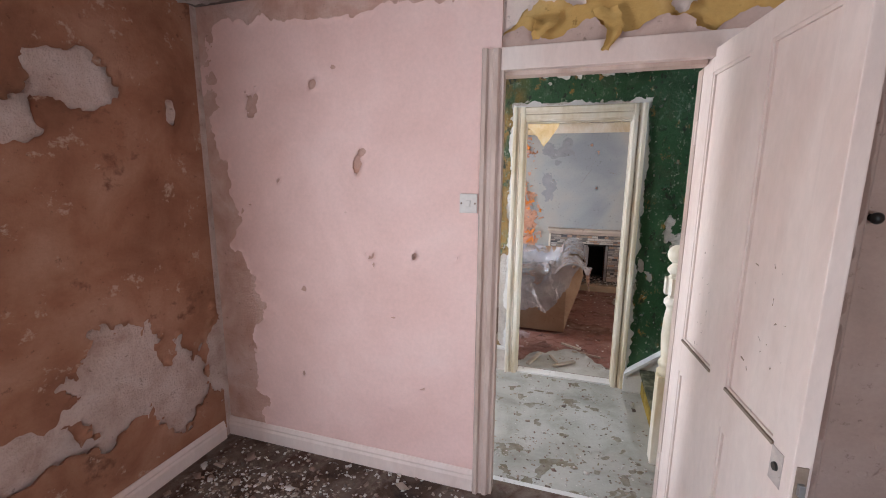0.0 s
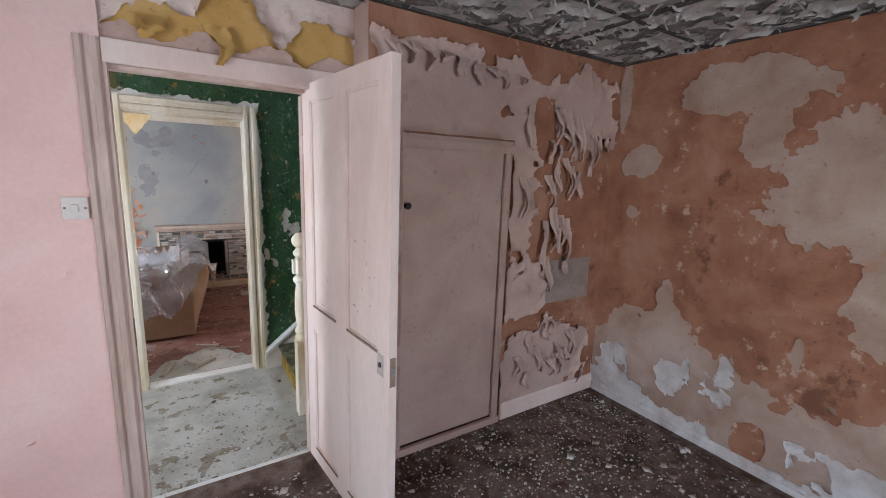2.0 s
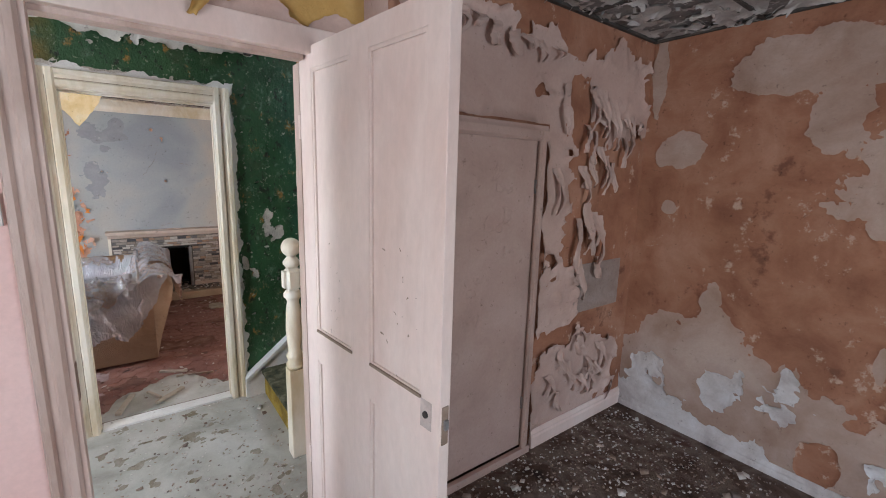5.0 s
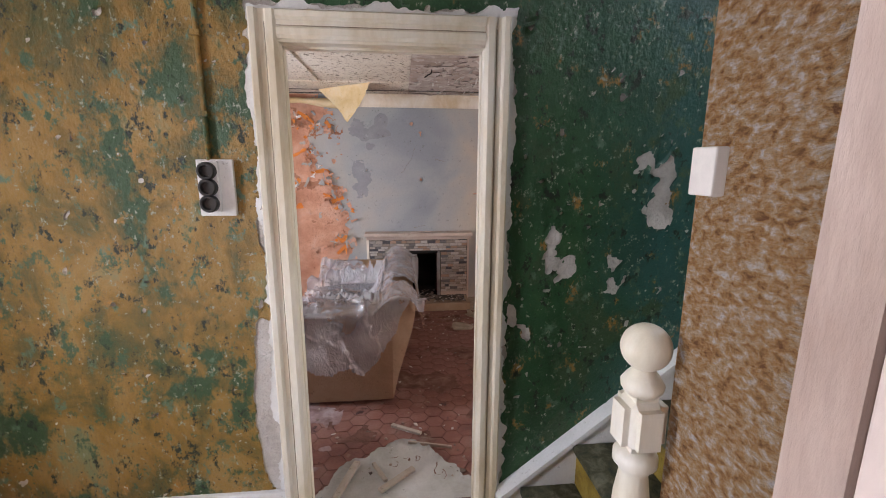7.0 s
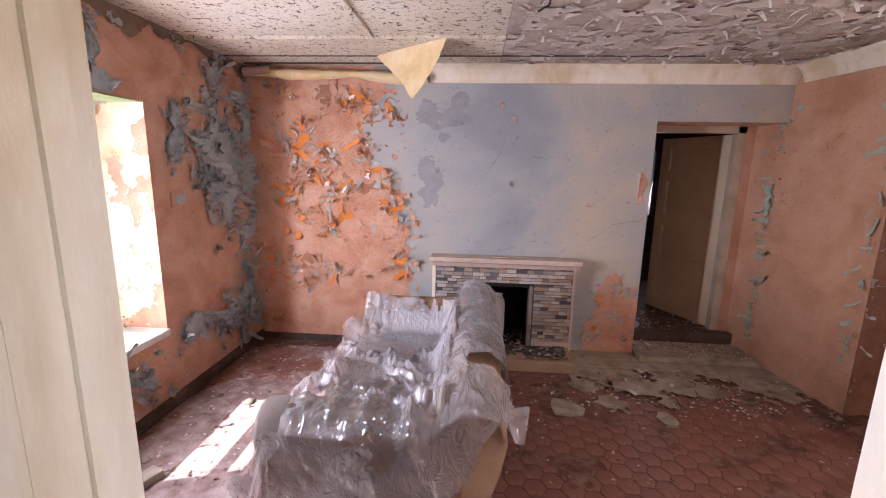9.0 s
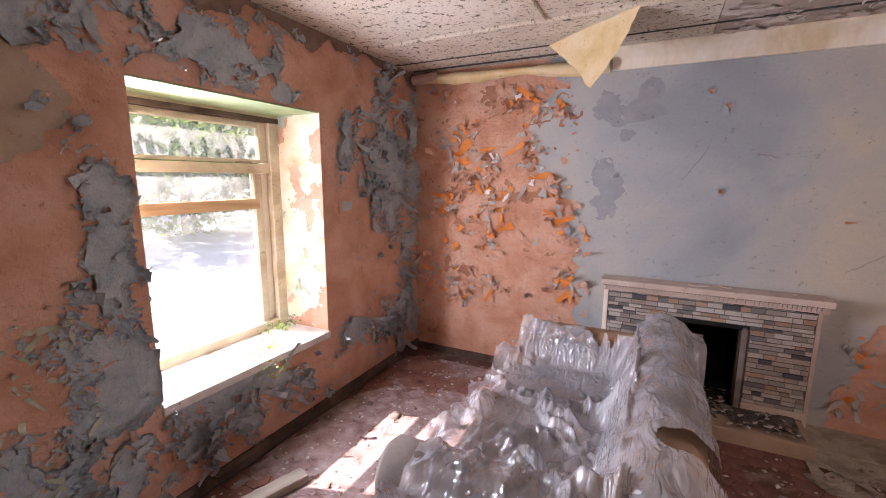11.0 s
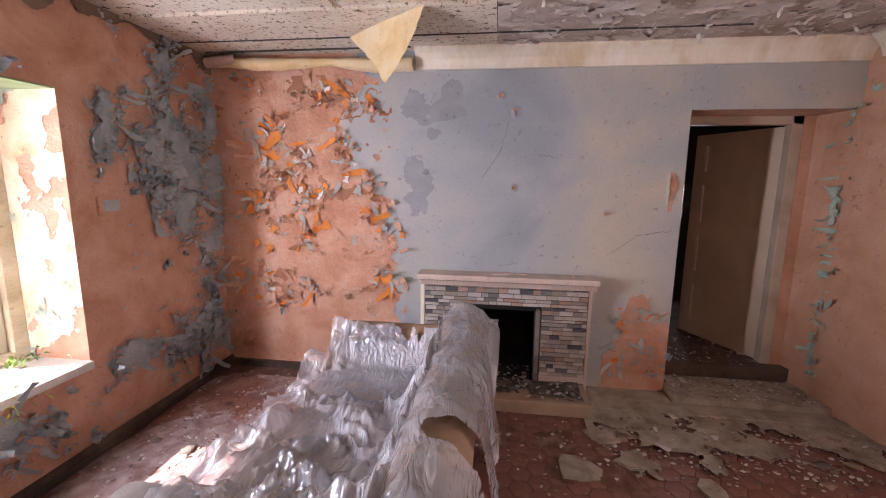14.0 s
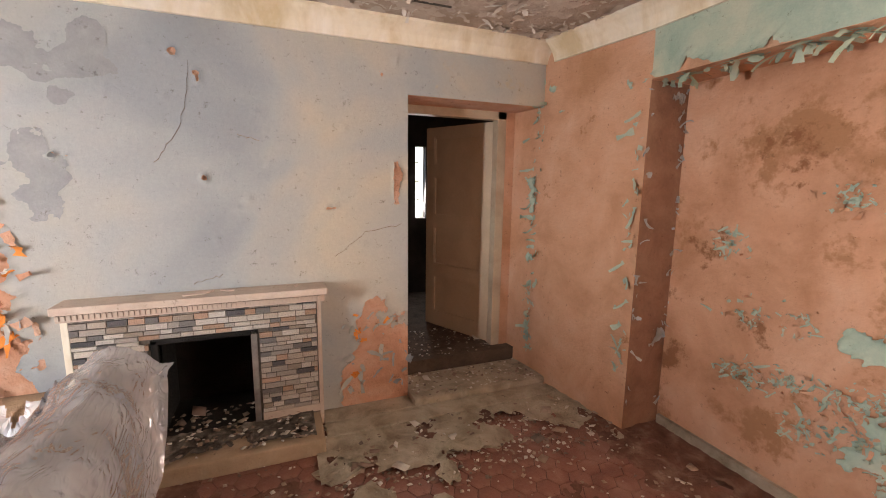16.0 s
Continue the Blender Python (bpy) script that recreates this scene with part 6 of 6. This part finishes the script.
for i in range(46):
    x = -1.74 + 1.45 * i / 45
    s = i / 45
    r = 0.045 + 0.035 * math.sin(s * 5.5) ** 2 * (0.4 + s * 0.6)
    zc = 2.262 - 0.03 * s
    row = []
    for k in range(9):
        th = -0.3 + 3.3 * k / 8
        row.append(bm.verts.new((x, 7.48 - 0.02 - r * math.sin(th) * 0.9 + 0.006 * noise.noise((x * 9, k, 0)), zc - r * 0.8 * (1 - math.cos(th)) * 0.8 + 0.01 * noise.noise((x * 12, k * 0.6, 3)))))
    rows.append(row)
for r, t in zip(rows, rows[1:]):
    for i in range(8):
        bm.faces.new((r[i], r[i + 1], t[i + 1], t[i]))
part("paper", bm, PAPER, roll, smooth=True)
bm = bmesh.new()
bmesh.ops.create_cone(bm, cap_ends=False, segments=16, radius1=0.035, radius2=0.03, depth=0.22, matrix=Matrix.Translation((-1.62, 7.42, 2.235)) @ Matrix.Rotation(radians(84), 4, "Y"))
part("roll_end", bm, PINK_DULL, roll, smooth=True)

hook = thing("ceiling_hook", "bent dark wire hook fixed in the ceiling", "hook")
bm = bmesh.new()
pr = Vector((0.41, 6.19, 2.292))
for q in ((0.41, 6.19, 2.265), (0.405, 6.18, 2.25), (0.38, 6.165, 2.235), (0.355, 6.15, 2.215)):
    q = Vector(q)
    d = q - pr
    bmesh.ops.create_cone(bm, cap_ends=True, segments=8, radius1=0.005, radius2=0.0045, depth=d.length * 1.08, matrix=Matrix.Translation((pr + q) / 2) @ d.to_track_quat("Z", "Y").to_matrix().to_4x4())
    pr = q
part("wire", bm, BLACK, hook, smooth=True)
for x, y, a, r in ((0.33, 7.43, 20, 0.07), (0.46, 7.45, -30, 0.04), (0.80, 7.44, 70, 0.022)):
    fl = thing("plaster_flake", "curled pinkish plaster flake lying on the mantel shelf", "plaster flake", "flakes on the mantel")
    bm = bmesh.new()
    ring = [bm.verts.new((r * (1 + 0.25 * math.sin(5 * k + x * 9)) * math.cos(k * math.pi / 5), 0.35 * r * math.sin(k * math.pi / 5) * (1 + 0.3 * math.cos(3 * k)), 0.002 + 0.006 * abs(math.cos(k * math.pi / 5)))) for k in range(10)]
    low = [bm.verts.new((v.co.x * 0.96, v.co.y * 0.96, 0.0)) for v in ring]
    bm.faces.new(ring)
    bm.faces.new(low[::-1])
    for k in range(10):
        bm.faces.new((low[k], low[(k + 1) % 10], ring[(k + 1) % 10], ring[k]))
    part("flake", bm, TORN, fl)
    fl.matrix_world = pose(x, y, 0.8222, 0, 0, a)

# inner door
door_3 = structure(thing("door_3", "deep doorway with brown timber frame", "doorway"))
FB = surf("brown_cream_frame_paint", [(0.36, 0.28, 0.20), (0.50, 0.42, 0.32)], 4, 0.6, 0.15)
boxes("frame_post", [(2.22, 2.29, 7.80, 7.88, 0.15, 1.92)], FB, door_3, bevel=0.005)
boxes("frame_post", [(1.40, 1.455, 7.80, 7.88, 0.15, 1.92)], FB, door_3, bevel=0.005)
boxes("frame_head", [(1.40, 2.29, 7.80, 7.88, 1.845, 1.915)], FB, door_3, bevel=0.005)
boxes("filler", [(2.29, 2.40, 7.80, 7.9, 0.0, 1.92)], EASTWALL, door_3)
leaf2 = panel_door("inner_door", 0.68, 1.68, 0.036, [(0, 0.12), (0.44, 0.54), (0.86, 0.96), (1.28, 1.38), (1.60, 1.68)], [(0, 0.09), (0.59, 0.68)], OAKDOOR,
                   "brown painted panel door standing ajar", "door", relief=0.016)
leaf2.matrix_world = Matrix.Translation((2.25, 7.885, 0.16)) @ Matrix.Rotation(radians(116), 4, "Z")
wb = structure(thing("window_2", "small barred window of the back room", "window"))
boxes("pane", [(2.15, 2.20, 9.55, 9.555, 1.0, 1.78)], GLASS, wb).visible_shadow = False
for y in (1.2, 1.4, 1.6):
    boxes("bar", [(2.15, 2.20, 9.53, 9.545, y, y + 0.012)], STEEL, wb)

# loose things on the floors
block = thing("timber_offcut", "pale broken timber offcut lying on the floor", "offcut")
boxes("wood", [(-0.042, 0.042, -0.16, 0.16, 0, 0.045)], surf("pale_dusty_wood", [(0.34, 0.29, 0.24), (0.48, 0.42, 0.36)], 5, 0.9, 0.4, stretch=(3, 0.6, 3)), block, bevel=0.012)
block.matrix_world = pose(-1.46, 5.65, 0, 0, 0, -18)
wire = thing("loose_cable", "thin loose cable along the skirting", "cable")
bm = bmesh.new()
pr = None
for i in range(40):
    s = i / 39
    q = Vector((-1.70 + 0.02 * math.sin(s * 14), 4.9 + 2.45 * s, 0.008 + 0.05 * abs(math.sin(s * 9)) * (0.3 + 0.7 * math.sin(s * 3.1))))
    if pr is not None:
        d = q - pr
        bmesh.ops.create_cone(bm, segments=6, radius1=0.004, radius2=0.004, depth=d.length * 1.05, matrix=Matrix.Translation((pr + q) / 2) @ d.to_track_quat("Z", "Y").to_matrix().to_4x4())
    pr = q
part("cable", bm, BLACK, wire, smooth=True)
lino = thing("torn_lino_sheet", "torn curled piece of pale lino in the doorway", "lino")
coat("lino", (-0.28, 4.47, 0.003), PX, PY, Z, 0.92, 0.50, lambda u, v: 0.6 - np.sqrt(((u - 0.42) / 0.62) ** 2 + ((v - 0.02) / 0.62) ** 2) + 0.12 * fbm(u, v, 5, 161), LINO, lino, cell=0.015, lift=0.03, band=0.08)
STICK = surf("pale_batten", [(0.40, 0.34, 0.27), (0.54, 0.48, 0.40)], 5, 0.9, 0.3)
for i, (x, y, a, ln, wd) in enumerate(((-0.13, 4.62, 72, 0.26, 0.035), (0.12, 4.60, 40, 0.22, 0.03), (0.03, 4.66, 118, 0.15, 0.02), (0.17, 5.02, 150, 0.2, 0.025), (0.30, 4.85, 165, 0.25, 0.012))):
    s = thing("batten_scrap", "pale splintered scrap lying near the doorway", "scrap", "scraps by the doorway")
    boxes("wood", [(-ln / 2, ln / 2, -wd / 2, wd / 2, 0, 0.018)], STICK, s, bevel=0.005)
    s.matrix_world = pose(x, y, 0.012 if y < 4.9 else 0, 0, 0, a)
for i, (x, y, r) in enumerate(((1.05, 6.72, 0.10), (1.35, 6.55, 0.08), (0.72, 6.62, 0.13), (1.75, 6.9, 0.09), (0.95, 6.95, 0.12), (1.55, 7.02, 0.11))):
    s = thing("fallen_board_piece", "dusty broken piece of fallen ceiling board", "board piece", "board pieces on the floor")
    bm = bmesh.new()
    k = 9
    top = [(x + r * random.Random(i * 31 + j).uniform(0.6, 1.25) * math.cos(6.28 * j / k), y + r * random.Random(i * 17 + j).uniform(0.5, 1.0) * math.sin(6.28 * j / k)) for j in range(k)]
    a = [bm.verts.new((p, q, 0.0)) for p, q in top]
    b = [bm.verts.new((p, q, 0.012 + 0.01 * math.sin(p * 20))) for p, q in top]
    bm.faces.new(b)
    bm.faces.new(a[::-1])
    for j in range(k):
        bm.faces.new((a[j], a[(j + 1) % k], b[(j + 1) % k], b[j]))
    part("board", bm, CONCRETE, s)

chips("step_debris", 260, (1.48, 2.36, 7.38, 7.7), 56, 0.014, 0.061)
chips("step_debris", 160, (1.5, 2.2, 7.75, 8.3), 57, 0.014, 0.151)
chips("floor_debris", 9000, (-1.7, 2.6, 1.3, 2.75), 51, 0.0105, 0.021, lambda x, y: 0.85 if y > 2.0 else 0.5)
chips("floor_debris", 700, (-1.7, 0.5, 2.5, 2.93), 55, 0.014, 0.021)
chips("floor_debris", 900, (-0.9, 0.65, 3.1, 4.4), 52, 0.009, 0.001, lambda x, y: 0.8 if y < 3.5 else 0.35)
chips("floor_debris", 2000, (-1.7, 2.6, 4.6, 7.4), 53, 0.015, 0.002, lambda x, y: 1.0 if (x < -1.1 or y > 6.6 or x > 2.0) else 0.25)
chips("floor_debris", 700, (0.9, 2.4, 6.7, 7.5), 54, 0.018, 0.004)

DUST = surf("pale_floor_dust", [(0.20, 0.12, 0.11), (0.34, 0.24, 0.23), (0.48, 0.39, 0.38)], 9, 0.95, 0.5)
MUD = surf("brown_floor_dirt", [(0.11, 0.05, 0.037), (0.19, 0.095, 0.07), (0.30, 0.20, 0.16)], 9, 0.95, 0.6)
# Floor dust, made denser under the sun patch so the patch turns paler.
coat("dust_and_sun_patch", (-1.73, 4.6, 0.002), PX, PY, Z, 1.5, 2.75, lambda u, v: fbm(u, v, 5, 171) * 1.1 - 0.05 - np.clip(u - 0.9, 0, 1) * 0.8 + 1.5 * np.clip(blob(u, v, 0.6, 1.55, 0.6, 0.8), 0, 1), DUST, floor_3, cell=0.02, off=0.001, lift=0.002)
coat("dirt_film", (-0.3, 4.6, 0.002), PX, PY, Z, 2.9, 2.75, lambda u, v: fbm(u, v, 4, 173) * 1.1 - 0.12, MUD, floor_3, cell=0.022, off=0.0015, lift=0.002)
coat("crumbled_screed", (0.85, 6.5, 0.003), PX, PY, Z, 1.62, 0.85, lambda u, v: (v - 0.52) * 2.6 - np.clip(0.3 - u, 0, 1) * 3 + 1.3 * fbm(u, v, 5, 175) - 0.5 * blob(u, v, 0.9, 0.5, 0.3, 0.2), CONCRETE, floor_3, cell=0.016, off=0.006, lift=0.012, rough=0.01)
coat("wall_foot_dirt", (2.0, 4.6, 0.003), PX, PY, Z, 0.78, 2.2, lambda u, v: (u - 0.52) * 4 + fbm(u, v, 5, 177), MUD, floor_3, cell=0.02, off=0.004, lift=0.006, rough=0.01)
coat("dirt_film", (-0.8, 3.1, 0.001), PX, PY, Z, 1.45, 1.25, lambda u, v: fbm(u, v, 14, 179) * 1.2 - 0.62 + 0.5 * np.clip(0.45 - v, 0, 1), surf("mossy_dirt", [(0.20, 0.17, 0.11), (0.28, 0.25, 0.19), (0.36, 0.33, 0.28)], 12, 0.95, 0.6), floor_2, cell=0.018, off=0.001, lift=0.002)

# ---- outside ----
structure(boxes("ground", [(-400, -2.25, -400, 400, -0.25, -0.05)], YARD), "pale sunlit yard", "ground")


def tree(x, y, h, seed):
    rg = np.random.RandomState(seed)
    t = thing("tree", "leafy green tree behind the yard", "tree", "trees behind the yard", at=(x, y, -0.05))
    bm = bmesh.new()
    lathe(bm, 0, 0, [(0.20, 0), (0.16, h * 0.25), (0.10, h * 0.6), (0.03, h * 0.9)], 10)
    for k in range(6):
        d = Vector((rg.normal(), rg.normal(), 0.9)).normalized()
        o = Vector((0, 0, h * (0.3 + 0.09 * k)))
        L = h * 0.3
        bmesh.ops.create_cone(bm, segments=6, radius1=0.06, radius2=0.015, depth=L, matrix=Matrix.Translation(o + d * L / 2) @ d.to_track_quat("Z", "Y").to_matrix().to_4x4())
    part("trunk", bm, BARK, t)
    cl = rg.normal(size=(26, 3)) * np.array([h * 0.22, h * 0.22, h * 0.24]) + np.array([0, 0, h * 0.5])

    def pick(r):
        return cl[r.randint(26)] + r.normal(size=3) * h * 0.075

    leaf_cloud("crown", 3200, pick, 0.13, LEAF, t, seed + 1)


for i, (x, y, h) in enumerate(((-10.8, 9.0, 4.4), (-11.4, 11.6, 5.0), (-10.6, 14.0, 4.6), (-11.8, 16.4, 5.4), (-17, 9.5, 7.0), (-18, 14.0, 8.0), (-16.5, 18.0, 7.0), (-20, 12, 9.0), (-19, 22, 8.5), (-16, 25, 7.5), (-22, 17, 10))):
    tree(x, y, h, 200 + i * 3)

# ---- small pieces: brick slips and floor tiles ----
rg = random.Random(8)
unit = bmesh.new()
cube(unit, -0.5, 0.5, -0.5, 0.5, -0.5, 0.5)
um = [None] * len(BM)
for k, mt in enumerate(BM):
    me = bpy.data.meshes.new("brick")
    unit.to_mesh(me)
    me.materials.append(mt)
    um[k] = me
unit.free()
z = 0.137
row = 0
while z < TOP - 0.01:
    hgt = min(rg.choice((0.020, 0.024, 0.028, 0.032)), TOP - 0.004 - z)
    spans = [(X0 + 0.004, X1 - 0.004)] if z > OT + 0.02 else ([(X0 + 0.004, OX0 - 0.024), (OX1 + 0.04, X1 - 0.004)] if z + hgt < OT + 0.024 else [(X0 + 0.004, X1 - 0.004)])
    for a, b in spans:
        x = a - (0.05 if row % 2 else 0)
        while x < b - 0.01:
            L = rg.uniform(0.045, 0.105)
            p, q = max(a, x), min(b, x + L)
            if q - p > 0.015 and not (z + hgt > OT - 0.01 and z < OT + 0.024 and q > OX0 - 0.02 and p < OX1 + 0.04):
                br = new("brick", um[rg.choice((0, 1, 1, 2, 3, 4, 4, 5, 6, 7, 7, 8, 8))])
                br.parent = fp
                dp = 0.014 + rg.uniform(0, 0.006)
                br.location, br.scale = ((p + q) / 2, FYF - dp / 2 + 0.001, z + hgt / 2), (q - p - 0.004, dp, hgt - 0.005)
            x += L
    z += hgt + 0.001
    row += 1

R = 0.062
hexa = bmesh.new()
for rr, zz in ((R - 0.0022, -0.004), (R - 0.0035, 0.0005)):
    for i in range(6):
        hexa.verts.new((rr * math.cos(math.pi / 3 * i), rr * math.sin(math.pi / 3 * i), zz))
hexa.verts.ensure_lookup_table()
hexa.faces.new([hexa.verts[6 + i] for i in range(6)])
for i in range(6):
    hexa.faces.new((hexa.verts[i], hexa.verts[(i + 1) % 6], hexa.verts[6 + (i + 1) % 6], hexa.verts[6 + i]))
tile = bpy.data.meshes.new("tile")
hexa.to_mesh(tile)
tile.materials.append(TILE)
hv = np.array([v.co[:] for v in hexa.verts])
hexa.free()
rest, count = [], 0
for i in range(50):
    for j in range(32):
        cx, cy = -1.70 + 1.5 * R * i, 4.56 + math.sqrt(3) * R * (j + 0.5 * (i % 2))
        if not (-1.72 < cx < 2.66 and 4.53 < cy < 7.32) or (cy > 7.1 and cx > 0.9) or (cx > 2.38 and cy > 6.7):
            continue
        dz = rg.uniform(-0.0012, 0.0012)
        if 0.3 < cx < 1.9 and 5.35 < cy < 7.1 and count < 300:
            t = new("tile", tile)
            t.parent, t.location = floor_3, (cx, cy, dz)
            count += 1
        else:
            rest.append(hv + np.array([cx, cy, dz]))
V = np.concatenate(rest)
n = len(rest)
F6 = np.array([[6 + i for i in range(6)]])
Fq = np.array([[i, (i + 1) % 6, 6 + (i + 1) % 6, 6 + i] for i in range(6)])
me = bpy.data.meshes.new("tiles")
faces = [tuple(int(k) + 12 * t for k in f) for t in range(n) for f in [*F6.tolist(), *Fq.tolist()]]
me.from_pydata(V.tolist(), [], faces)
me.materials.append(TILE)
tl = new("tiles", me)
tl.parent = floor_3
tl["kind"] = "stuff"
